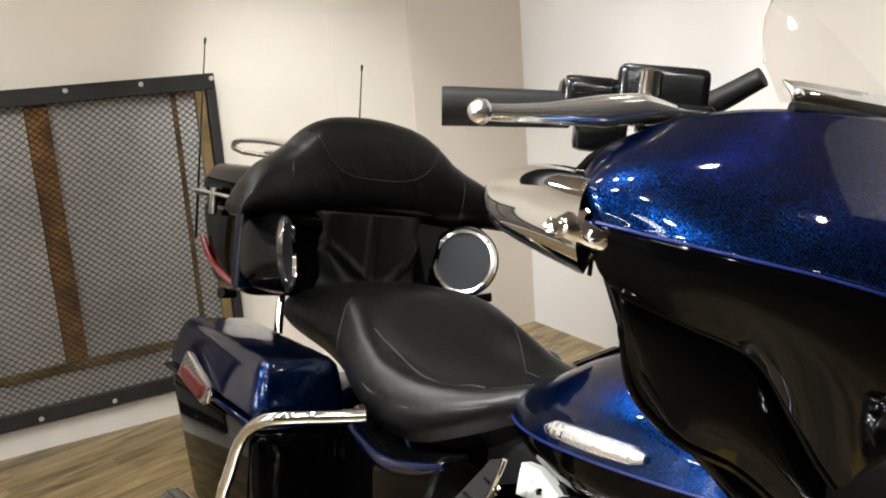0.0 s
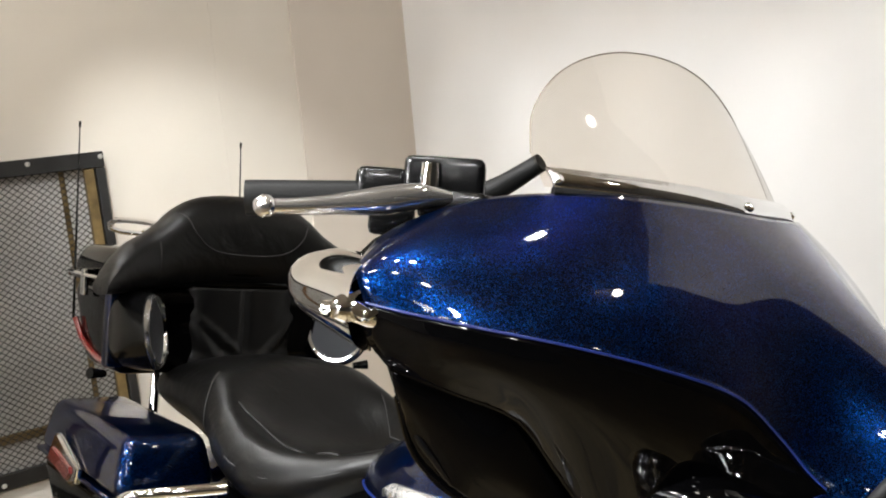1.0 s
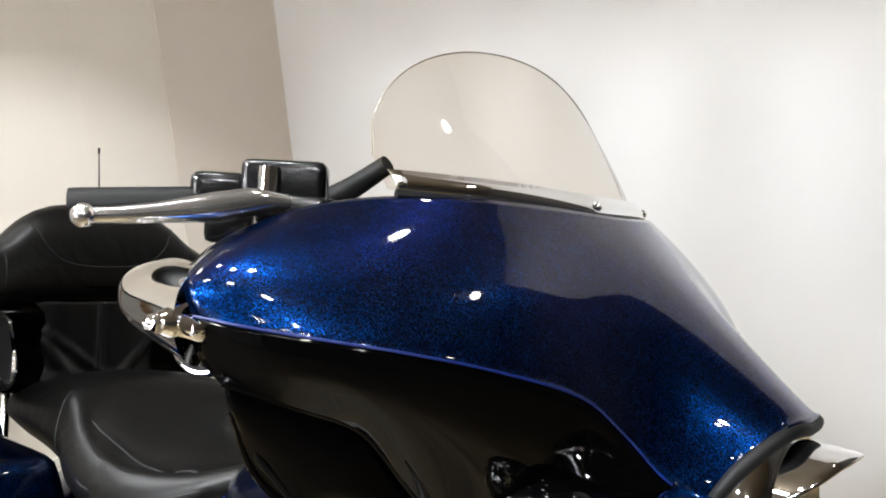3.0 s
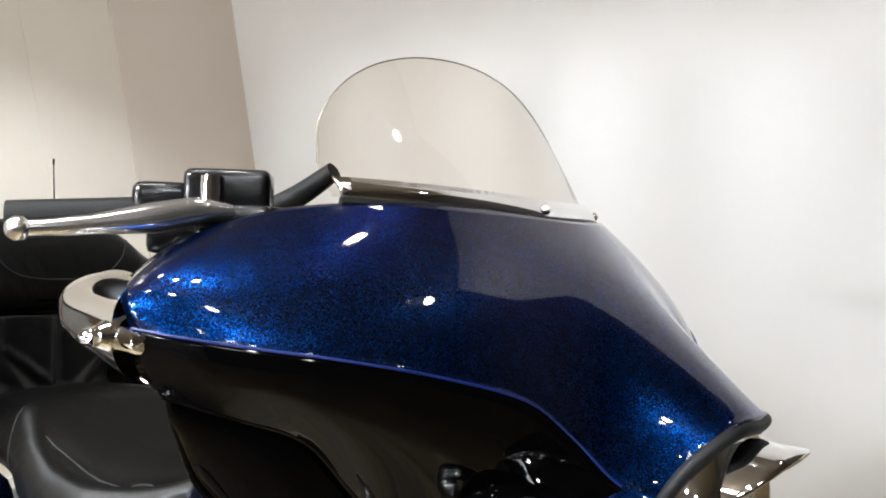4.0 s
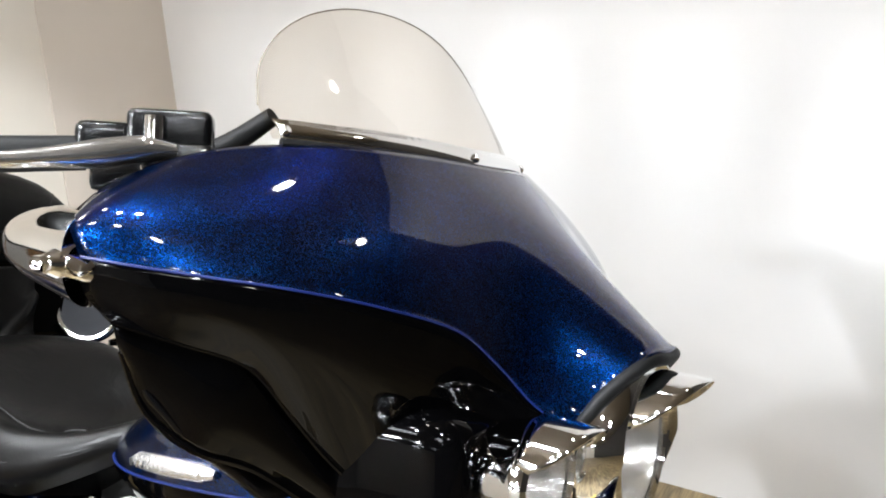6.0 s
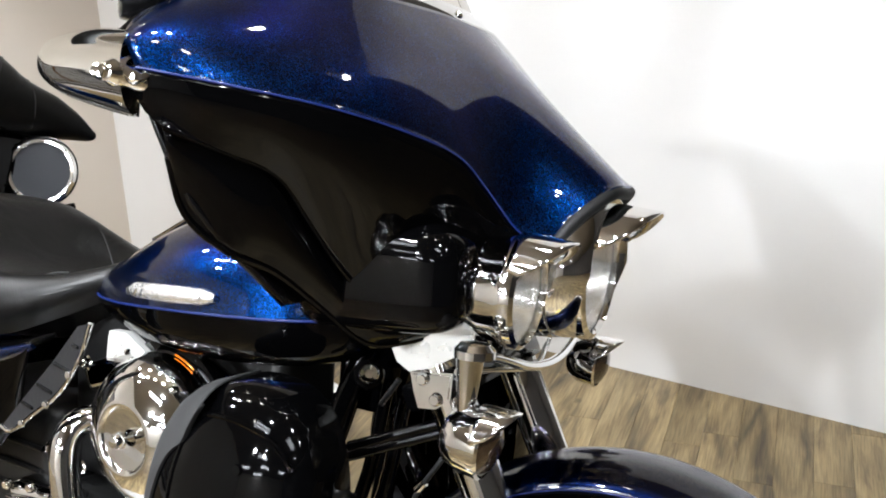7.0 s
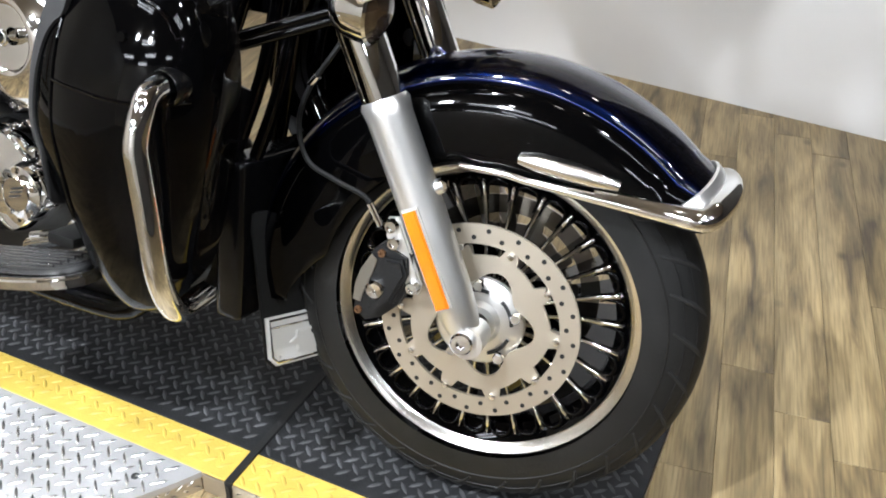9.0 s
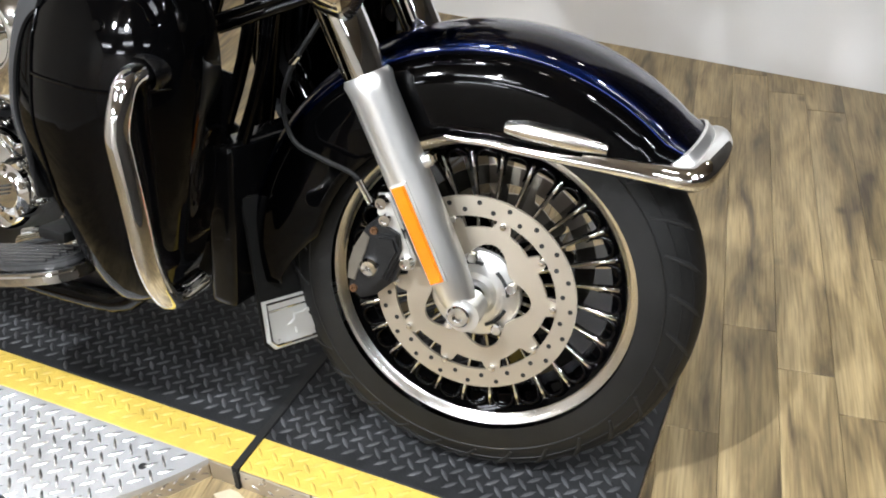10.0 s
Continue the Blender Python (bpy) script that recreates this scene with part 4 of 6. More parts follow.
BOT = [(-0.205, -0.110, 0.880), (-0.232, -0.140, 0.862), (-0.265, -0.180, 0.848), (-0.300, -0.225, 0.850), (-0.333, -0.285, 0.899), (-0.357, -0.345, 0.943),
       (-0.382, -0.400, 0.968), (-0.414, -0.431, 1.007), (-0.412, -0.462, 1.066)]


def mid(a, b, f_, out, lift=0.6):
    """A point between a and b, pushed outwards (forwards, sideways and up)."""
    q = np.array(a) * (1 - f_) + np.array(b) * f_
    side = -min(1.0, abs(q[1]) / 0.5)
    n = np.array((0.75, 0.9 * side, lift))
    return tuple(q + n / np.linalg.norm(n) * out)


def mirrored(row):
    return [(x, -y, z) for x, y, z in reversed(row)] + row[1:]


SKIN = (-0.1562, -0.4168, 0.0095, -0.3678, -1.0949, 0.0863, 7.9793, -25.6901, -24.216)


def skin_x(y, z):
    """How far forward the shell's smooth face stands at the side distance y and the height z."""
    u, h = math.sqrt(y * y + 0.0064) - 0.08, z - 1.16
    return float(np.dot(SKIN, (1, u, u * u, u ** 3, h, h * h, u * h, u * u * h, u * h * h)))


def swell(k, f_):
    """A point of the shell at station k, f_ of the way from the top edge to the stripe."""
    (ax, ay, az), (bx, by, bz) = TOP[k], LOW[k]
    y, z = ay + (by - ay) * f_, az + (bz - az) * f_
    x = skin_x(y, z) + (ax - skin_x(ay, az)) * (1 - f_) ** 1.5 + (bx - skin_x(by, bz)) * f_ ** 3
    g = f_ ** 0.85
    tip = mid(TOP[k], LOW[k], f_, 0.104 * g * (1 - g) * (1 if k < 11 else 0.6))
    keep = min(1.0, max(0.0, (k - 6) / 4))
    return tuple(p_ * (1 - keep) + q_ * keep for p_, q_ in zip((x, y, z), tip))


rows = [TOP] + [[swell(k, f_) for k in range(len(TOP))] for f_ in (0.1, 0.25, 0.45, 0.65, 0.82, 0.93)] + [LOW]
shell = np.array(surf([mirrored(r) for r in rows], 4, 5))
for _ in range(14):           # ease the skin between its edges
    ease = shell.copy()
    ease[1:-1, 1:-1] += 0.5 * ((shell[:-2, 1:-1] + shell[2:, 1:-1] + shell[1:-1, :-2] + shell[1:-1, 2:]) / 4 - shell[1:-1, 1:-1])
    shell = ease
fairing = fp("fairing", grid_bm(shell), BLUE, "blue and black batwing fairing", solid=0.004)
lowtop = LOW[3:]
CREASE = [(-0.190, -0.112, 0.893), (-0.215, -0.145, 0.885), (-0.245, -0.185, 0.880), (-0.282, -0.225, 0.893), (-0.304, -0.285, 0.945), (-0.318, -0.335, 1.000), (-0.330, -0.385, 1.052), (-0.362, -0.440, 1.076), (-0.398, -0.488, 1.096)]
UPB = [0.009, 0.012, 0.014, 0.016, 0.017, 0.016, 0.013, 0.009, 0.004]
lrows = [lowtop, [mid(a, b, 0.35, o, 0.0) for a, b, o in zip(lowtop, CREASE, UPB)], [mid(a, b, 0.75, o * 0.55, 0.0) for a, b, o in zip(lowtop, CREASE, UPB)], CREASE]
for row in lrows[1:3]:            # rounded end of the wing
    x, y, z = row[-1]
    row[-1] = (x - 0.013, y, z)
brows = [[(x - 0.010, y * 0.985, z + 0.010) for x, y, z in CREASE], [mid(a, b, 0.5, 0.006, 0.0) for a, b in zip(CREASE, BOT)], BOT]
for sd in (1, -1):
    flip = lambda r: [(x, y * sd, z) for x, y, z in r]
    lp = fp("lower_panel", grid_bm(surf([flip(r) for r in lrows], 4, 5)), BLACK, "gloss black lower fairing panel", fairing, solid=0.004)
    fp("panel_lip", tube([Vector(q) for q in spline(flip(CREASE), 5)], 0.0030, 8), BLACK, "", lp)
    ip = fp("inner_panel", grid_bm(surf([flip(r) for r in brows], 4, 5)), BLACK, "black inner fairing edge", fairing, solid=0.004)
    fp("panel_edge", tube([Vector(q) for q in spline(flip(BOT), 5)], 0.0045, 8), BLACK, "", ip)
    stripe = [Vector(q) + Vector((0.002, -0.0015 * sd, 0)) for q in spline(flip(lowtop), 5)[4:]]
    fp("pinstripe", tube(stripe, 0.0014, 6), STRIPE, "thin blue pinstripe", fairing)
fp("nose_trim", tube([Vector(q) + Vector((-0.004, 0, -0.007)) for q in spline(mirrored(LOW[:4]), 6)], 0.0085, 12), RUBBER, "black rubber trim over the headlamp", fairing)
# inner shell closes the back of the fairing
back = [[(x - 0.03, y * 0.97, z - 0.004) for x, y, z in mirrored(TOP)],
        [(x * 0.3 - 0.33, y * 0.95, 1.17) for x, y, z in mirrored(TOP)],
        [(-0.40, y * 0.9, 1.02 + 0.0 * z) for x, y, z in mirrored(TOP)],
        [(-0.36, y * 0.65, 0.90) for x, y, z in mirrored(TOP)]]
fp("inner_fairing", grid_bm(surf(back, 2, 4)), PLASTIC, "black inner fairing", fairing, solid=0.006)
fp("cable_boot", tube([(-0.585, -0.235, 1.258), (-0.545, -0.228, 1.268), (-0.500, -0.222, 1.288), (-0.455, -0.215, 1.314)], [0.017, 0.016, 0.013, 0.011], 16, smooth=4), RUBBER, "black rubber cable boot", fairing)

# windshield
WB = [(-0.300, 0, 1.272), (-0.304, -0.06, 1.273), (-0.315, -0.12, 1.275), (-0.334, -0.18, 1.277), (-0.356, -0.230, 1.278), (-0.376, -0.268, 1.279), (-0.388, -0.288, 1.279)]
TOPZ = [1.470, 1.467, 1.457, 1.436, 1.404, 1.362, 1.315]


def shield_row(f_):
    out = []
    for (x, y, z), zt in zip(WB, TOPZ):
        zz = z + (zt - z) * f_
        h = zz - 1.272
        out.append((x - 0.50 * h - 0.6 * h * h, y * (1 + 0.025 * math.sin(min(1, h / 0.12) * 1.57)), zz))
    return out


net = surf([mirrored(shield_row(f_)) for f_ in (0, 0.33, 0.67, 1.0)], 5, 5)
shield = fp("windshield", grid_bm(net), SCREEN, "clear tinted acrylic windshield", fairing)
shield.visible_shadow = False
EDGE = mat("acrylic_edge", (0.20, 0.17, 0.13), 0.3, 0.0)
rim_ = [Vector(q) for q in net[-1]]
fp("shield_edge", tube(rim_, 0.0009, 6), EDGE, "", shield)
strip = [Vector(q) + Vector((0.004, 0, 0.008)) for q in net[0]]
fp("shield_trim", grid_bm([[q + Vector((0.010, 0, -0.012)) for q in strip], [q + Vector((0.007, 0, 0.0)) for q in strip], [q + Vector((-0.004, 0, 0.012)) for q in strip]]), CHROME, "chrome windshield trim", shield, solid=0.003)
fp("shield_seal", tube([Vector(q) + Vector((0.012, 0, -0.006)) for q in net[0]], 0.0065, 8), RUBBER, "", shield)
for yb in (-0.285, -0.03, 0.225):
    k = min(range(len(net[0])), key=lambda i: abs(net[0][i][1] - yb))
    fp("shield_bolt", lathe([(0, 0.006), (0.004, 0.0055), (0.006, 0.0025), (0.0065, 0)], Vector(net[0][k]) + Vector((0.012, 0, 0.007)), (0.8, 0, 0.5), 14), CHROME, "", shield)

# headlamp and passing lamps
FWD = Vector((1, 0, -0.05)).normalized()


def lamp(name, y, x, z, R, label, visor, deep):
    c = Vector((x, y, z))
    body = fp(name, lathe([(0.0, -deep), (R * 0.45, -deep * 0.96), (R * 0.80, -deep * 0.70), (R * 0.97, -deep * 0.28), (R * 1.0, -0.008), (R * 1.05, 0.0), (R * 1.08, 0.008), (R * 1.05, 0.018), (R * 0.96, 0.022), (R * 0.93, 0.015)], c, FWD, 48), CHROME, label)
    fp("lamp_reflector", lathe([(R * 0.93, 0.012), (R * 0.80, -0.02), (R * 0.5, -0.05), (R * 0.12, -0.065), (R * 0.11, -0.03), (0, -0.028)], c, FWD, 40), LAMPBOWL, "bright reflector bowl", body)
    fp("lens", lathe([(0, 0.034), (R * 0.4, 0.031), (R * 0.75, 0.023), (R * 0.93, 0.014)], c, FWD, 40), LENS, "clear glass lens", body)
    if visor:
        d, u, v = axes(FWD)
        rows_ = []
        for f_ in np.linspace(0, 1, 6):
            row = []
            for q in range(21):
                a = math.pi * (q / 20 - 0.5) * 0.70
                rr = R * (1.10 + 0.02 * f_)
                reach = 0.010 + visor * f_ * (0.03 + 0.97 * max(0.0, math.cos(a * 1.38)) ** 0.55)
                row.append(c + FWD * reach + Vector((0, math.sin(a) * rr, math.cos(a) * rr - 0.006 * f_)))
            rows_.append(row)
        fp("visor", grid_bm(rows_), CHROME, "chrome lamp visor", body, solid=0.0025)
    return body


lamp("headlamp", 0.0, -0.085, 0.942, 0.087, "large round chrome headlamp", 0.085, 0.13)
for sd in (-1, 1):
    pl_ = lamp("passing_lamp", 0.170 * sd, -0.130, 0.928, 0.066, "round chrome passing lamp", 0.066, 0.090)
    pod = box(-0.278, 0.199 * sd, 0.941, 0.222, 0.152, 0.150, 0.052, 7)
    for v in pod.verts:                     # narrows towards its front end
        g = min(1.0, max(0.0, (v.co.x + 0.28) / 0.11))
        v.co.y += (0.174 * sd - v.co.y) * 0.10 * g
        v.co.z += (0.930 - v.co.z) * 0.16 * g
    fp("lamp_pod", pod, BLACK, "gloss black lamp pod", pl_)
# chrome nacelle round the headlamp
nac = []
for f_, x_, g in ((0, -0.055, 1.16), (0.5, -0.10, 1.22), (1, -0.17, 1.26)):
    nac.append([(x_ - 0.03 * max(0, -math.cos(2 * math.pi * k / 48)), 0.083 * g * math.sin(2 * math.pi * k / 48) * 1.05, 0.948 + 0.083 * g * math.cos(2 * math.pi * k / 48)) for k in range(48)])
fp("headlamp_nacelle", grid_bm(nac, close_u=True), CHROME, "chrome headlamp surround", fairing, solid=0.003)
# lamp bar and turn signals
BAR = [(-0.145, -0.270, 0.862), (-0.136, -0.200, 0.850), (-0.126, -0.10, 0.822), (-0.122, 0, 0.812)]
lampbar = fp("lamp_bar", tube(mirrored(BAR[::-1]), 0.0065, 10, smooth=4), CHROME, "chrome passing lamp bar")
fp("lower_brace", tube(mirrored([(-0.150, 0, 0.800), (-0.165, -0.10, 0.812), (-0.185, -0.20, 0.825)]), 0.0045, 10, smooth=4), CHROME, "", lampbar)
for sd in (-1, 1):
    fp("signal_stalk", tube([(-0.146, sd * 0.258, 0.866), (-0.148, sd * 0.258, 0.795)], [0.017, 0.019, 0.014, 0.010], 16), CHROME, "", lampbar)
    fp("stalk_cap", lathe([(0, 0.012), (0.018, 0.010), (0.024, 0.003), (0.024, -0.006), (0.012, -0.010)], (-0.142, sd * 0.256, 0.866), (0, 0, 1), 20), CHROME, "", lampbar)
    c = Vector((-0.130, sd * 0.255, 0.763))
    sg = fp("turn_signal", lathe([(0, -0.046), (0.018, -0.044), (0.032, -0.034), (0.0395, -0.016), (0.041, 0.004), (0.042, 0.010), (0.039, 0.013)], c, (1, 0, -0.10), 36), CHROME, "chrome bullet turn signal", lampbar)
    fp("signal_lens", lathe([(0, 0.026), (0.016, 0.0245), (0.029, 0.019), (0.0385, 0.010)], c, (1, 0, -0.10), 32), DARKLENS, "dark smoked signal lens", sg)
    hood = []
    for f_ in np.linspace(0, 1, 5):
        hood.append([c + Vector((0.002 + 0.046 * f_ * max(0.0, math.cos(a_ * 1.2)) ** 0.6, math.sin(a_) * 0.0435, math.cos(a_) * 0.0435 - 0.004 * f_)) for a_ in np.linspace(-1.3, 1.3, 17)])
    fp("signal_hood", grid_bm(hood), CHROME, "", sg, solid=0.002)
# pale triangular fork brace covers
for sd in (-1, 1):
    brace = fp("fork_brace_cover", plate([(-0.056, 0.055), (-0.038, 0.052), (-0.010, 0.038), (0.060, 0.030), (0.058, 0.004), (0.044, -0.008), (0.008, -0.032), (-0.018, -0.040), (-0.034, -0.030), (-0.048, 0.000)], 0.010, side_m(-0.247, sd * 0.160, 0.846) @ Matrix.Diagonal((1.12, 1, 1, 1)), 0.003), WHITE_PLATE, "bright fork cover plate")
    fp("brace_foot", plate([(-0.028, 0.024), (0.032, 0.030), (0.030, -0.006), (0.010, -0.020), (-0.014, -0.022), (-0.022, 0.0)], 0.012, side_m(-0.238, sd * 0.158, 0.782), 0.003), CHROME, "chrome foot of the cover plate", brace)
    for bx, bz in ((-0.246, 0.800), (-0.226, 0.776)):
        fp("brace_bolt", lathe([(0, 0.006), (0.006, 0.006), (0.008, 0.003), (0.009, 0)], (bx, sd * 0.166, bz), (0, sd, 0), 14), CHROME, "", brace)
    fp("fork_shroud", tube([(-0.245, sd * 0.127, 0.83), (-0.300, sd * 0.122, 0.94)], 0.030, 20), BLACK, "black upper fork cover")
fp("triple_clamp", box(-0.235, 0, 0.785, 0.09, 0.32, 0.04, 0.012, 2, m=Euler((0, radians(-26), 0)).to_matrix().to_4x4()), BLACK, "black lower triple clamp")

# handlebar, grip, lever, master cylinder
HBR = [(-0.36, 0, 1.20), (-0.42, -0.12, 1.232), (-0.48, -0.24, 1.256), (-0.525, -0.33, 1.260), (-0.570, -0.405, 1.256), (-0.632, -0.486, 1.247)]
hb = fp("handlebar", tube(HBR, 0.0125, 14, smooth=4), BLACK, "black handlebar")
fp("handlebar_end", tube([(x, -y, z) for x, y, z in HBR], 0.0125, 14, smooth=4), BLACK, "", hb)
for sd in (1, -1):
    fp("grip", tube([(-0.560, -0.390 * sd, 1.2565), (-0.562, -0.393 * sd, 1.2565), (-0.630, -0.484 * sd, 1.2475), (-0.637, -0.492 * sd, 1.2465)], [0.0185, 0.0185, 0.0195, 0.0195], 20), RUBBER, "black rubber grip", hb)

fp("master_cylinder", box(-0.492, -0.335, 1.281, 0.088, 0.052, 0.048, 0.010, 3, m=pose(0, 0, 0, 0, 0, 40)), PLASTIC, "black brake master cylinder", hb)
fp("lever_bracket", box(-0.462, -0.352, 1.252, 0.072, 0.046, 0.030, 0.008, 3, m=pose(0, 0, 0, 0, 0, 40)), PLASTIC, "black lever bracket", hb)
fp("switch_housing", box(-0.552, -0.372, 1.272, 0.060, 0.050, 0.038, 0.012, 3, m=pose(0, 0, 0, 0, 0, 48)), PLASTIC, "black switch housing", hb)
fp("switch_lower", box(-0.530, -0.376, 1.235, 0.050, 0.040, 0.036, 0.008, 2, m=pose(0, 0, 0, 0, 0, 48)), PLASTIC, "", hb)
lever = fp("brake_lever", tube([(-0.452, -0.362, 1.259), (-0.466, -0.400, 1.258), (-0.478, -0.440, 1.250), (-0.496, -0.490, 1.242), (-0.510, -0.525, 1.2375), (-0.521, -0.549, 1.2355)], [0.007, 0.014, 0.015, 0.0095, 0.0078, 0.0072], 14, smooth=4), LEVER, "chrome brake lever", hb)
fp("lever_ball", lathe([(0, -0.0115), (0.007, -0.009), (0.011, -0.003), (0.011, 0.003), (0.007, 0.009), (0, 0.0115)], (-0.521, -0.549, 1.2355), (0, 1, 0), 18), LEVER, "", lever)
fp("lever_pivot", tube([(-0.482, -0.368, 1.245), (-0.482, -0.368, 1.296)], [0.012, 0.012, 0.011], 16), CHROME, "", lever)

# mirror: rounded outer end, upper and lower edges, bulging towards the front
MTOP = spline([(-0.626, -0.424, 1.158), (-0.620, -0.422, 1.176), (-0.600, -0.424, 1.191), (-0.530, -0.445, 1.198), (-0.446, -0.471, 1.192)], 4)
MBOT = spline([(-0.626, -0.424, 1.157), (-0.617, -0.428, 1.142), (-0.575, -0.446, 1.129), (-0.505, -0.464, 1.116), (-0.440, -0.482, 1.106)], 4)
MN = Vector((0.38, -0.92, 0.05)).normalized()
rows_ = []
for k, (a_, b_) in enumerate(zip(MTOP, MBOT)):
    f_ = k / (len(MTOP) - 1)
    c_, h_ = (Vector(a_) + Vector(b_)) / 2, (Vector(a_) - Vector(b_)) / 2
    th = 0.048 * math.sin(min(1.0, f_ * 1.25 + 0.03) * 1.5708) ** 0.7
    row = []
    for q in np.linspace(0, 2 * math.pi, 41)[:-1]:
        sn, cs = math.sin(q), math.cos(q)
        fat = math.copysign(abs(sn) ** 0.85, sn)
        deep = abs(cs) ** 1.05 * (1 + 0.10 * sn) if cs > 0 else -0.30 * abs(cs) ** 0.8
        row.append(c_ + h_ * fat + MN * th * deep)
    rows_.append(row)
mb = grid_bm(rows_, close_u=True)
mb.verts.ensure_lookup_table()
mb.faces.new(mb.verts[:40]), mb.faces.new(mb.verts[-40:])
mir = fp("mirror", mb, CHROME, "chrome teardrop mirror beside the fairing")
fp("mirror_rim", tube([Vector(q) - MN * 0.008 for q in list(MTOP) + list(MBOT[::-1])], 0.0022, 8), CHROME, "", mir)
fp("mirror_stem", tube([(-0.405, -0.470, 1.132), (-0.418, -0.496, 1.140), (-0.440, -0.512, 1.148)], [0.012, 0.011, 0.014], 14), CHROME, "", mir)
fp("stem_ball", lathe([(0, -0.0135), (0.009, -0.010), (0.0135, 0), (0.009, 0.010), (0, 0.0135)], (-0.436, -0.518, 1.146), (0, 1, 0), 20), CHROME, "", mir)
fp("stem_collar", lathe([(0.010, -0.012), (0.015, -0.010), (0.016, 0.0), (0.015, 0.006), (0.010, 0.008)], (-0.421, -0.502, 1.150), (0.5, -0.5, 0.4), 20), CHROME, "", mir)
fp("stem_nut", lathe([(0, 0.010), (0.007, 0.009), (0.009, 0.0), (0.009, -0.010)], (-0.440, -0.528, 1.146), (0.3, -1, 0.1), 6), CHROME, "", mir)



# fuel tank
def ring(x, w, zt, zb, zs):
    h = zt - zs
    top = [(x, 0, zt), (x, -w * 0.35, zt - h * 0.06), (x, -w * 0.70, zt - h * 0.28), (x, -w * 0.93, zt - h * 0.60), (x, -w, zs)]
    g = zs - zb
    low = [(x, -w, zs), (x, -w * 0.96, zs - g * 0.45), (x, -w * 0.80, zs - g * 0.9), (x, -w * 0.45, zb)]
    return top, low


TANK = [(-0.345, 0.07, 0.955, 0.815, 0.850), (-0.375, 0.130, 0.985, 0.790, 0.850), (-0.44, 0.178, 1.005, 0.772, 0.848), (-0.54, 0.197, 1.005, 0.762, 0.843),
        (-0.65, 0.200, 0.990, 0.760, 0.837), (-0.76, 0.180, 0.950, 0.768, 0.828), (-0.865, 0.135, 0.895, 0.782, 0.820), (-0.955, 0.07, 0.862, 0.795, 0.815)]
tr = [ring(*q) for q in TANK]
tank = bp_("fuel_tank", grid_bm(surf([mirrored(a) for a, b in tr], 4, 6)), BLUE, "blue and black painted fuel tank")
for sd in (1, -1):
    bp_("tank_lower", grid_bm(surf([[(x, y * sd, z) for x, y, z in b] for a, b in tr], 4, 6)), BLACK, "black lower tank", tank)
    ln = spline([(q[0], -q[1] * sd, q[4]) for q in TANK], 6)
    bp_("pinstripe", tube([Vector(v) + Vector((0, -0.001 * sd, 0)) for v in ln], 0.002, 6), STRIPE, "thin blue pinstripe", tank)
    em = bp_("tank_emblem", tube([(-0.725, -0.192 * sd, 0.853), (-0.70, -0.198 * sd, 0.858), (-0.63, -0.203 * sd, 0.862), (-0.56, -0.201 * sd, 0.866), (-0.542, -0.196 * sd, 0.866)], [0.006, 0.012, 0.0135, 0.0125, 0.006], 14), EMBLEM, "cut chrome tank emblem bar", tank)
    for k in range(12):
        xk = -0.705 + 0.0132 * k
        zk, yk = 0.8565 + 0.052 * (xk + 0.705), -0.2105 * sd
        bp_("emblem_mark", tube([(xk, yk, zk - 0.0045), (xk + (0.004 if k % 3 else -0.003), yk, zk + 0.0055)], [0.0022, 0.0030, 0.0022], 6), CHROME if k % 2 else SLOT, "", em)
bp_("tank_console", grid_bm(surf([[(x, y * w, z + 0.012 - 0.008 * abs(y)) for y in (-1, -0.6, 0, 0.6, 1)] for x, w, z in ((-0.40, 0.05, 0.992), (-0.52, 0.055, 1.006), (-0.68, 0.055, 0.982), (-0.84, 0.045, 0.905))], 3, 5)), BLACK, "black tank console", tank, solid=0.01)
bp_("console_trim", tube([(-0.84, -0.05, 0.912), (-0.68, -0.06, 0.985), (-0.52, -0.06, 1.010), (-0.40, -0.052, 0.998)], 0.003, 8, smooth=5), CHROME, "", tank)

# seat
def seat_row(x, w, zb, ze, zc):
    """Across the seat at x: bottom edge, side, shoulder, centre."""
    return [(x, -w * 0.86, zb), (x, -w, zb + (ze - zb) * 0.35), (x, -w * 0.97, zb + (ze - zb) * 0.75), (x, -w * 0.80, ze), (x, -w * 0.42, zc + (ze - zc) * 0.25), (x, 0, zc)]


SEAT = [(-0.800, 0.045, 0.850, 0.895, 0.905), (-0.86, 0.080, 0.825, 0.875, 0.888), (-0.96, 0.165, 0.770, 0.845, 0.845), (-1.06, 0.216, 0.732, 0.838, 0.802), (-1.16, 0.228, 0.736, 0.848, 0.796),
        (-1.24, 0.222, 0.752, 0.876, 0.828), (-1.30, 0.208, 0.770, 0.905, 0.900), (-1.36, 0.196, 0.785, 0.925, 0.945), (-1.46, 0.185, 0.800, 0.922, 0.945), (-1.58, 0.180, 0.810, 0.910, 0.930), (-1.66, 0.17, 0.815, 0.895, 0.915)]
sr = []
for q in SEAT:
    half = seat_row(*q)
    sr.append([(x, -y, z) for x, y, z in half] + [(x, y, z) for x, y, z in reversed(half[:-1])])
seat = bp_("seat", grid_bm(surf(sr, 5, 6)), LEATHER, "black leather two-up seat")
bp_("seat_pan", grid_bm(surf([[(q[0], -q[1] * 0.86, q[2]), (q[0], 0, q[2] - 0.03), (q[0], q[1] * 0.86, q[2])] for q in SEAT], 4, 3)), PLASTIC, "", seat)


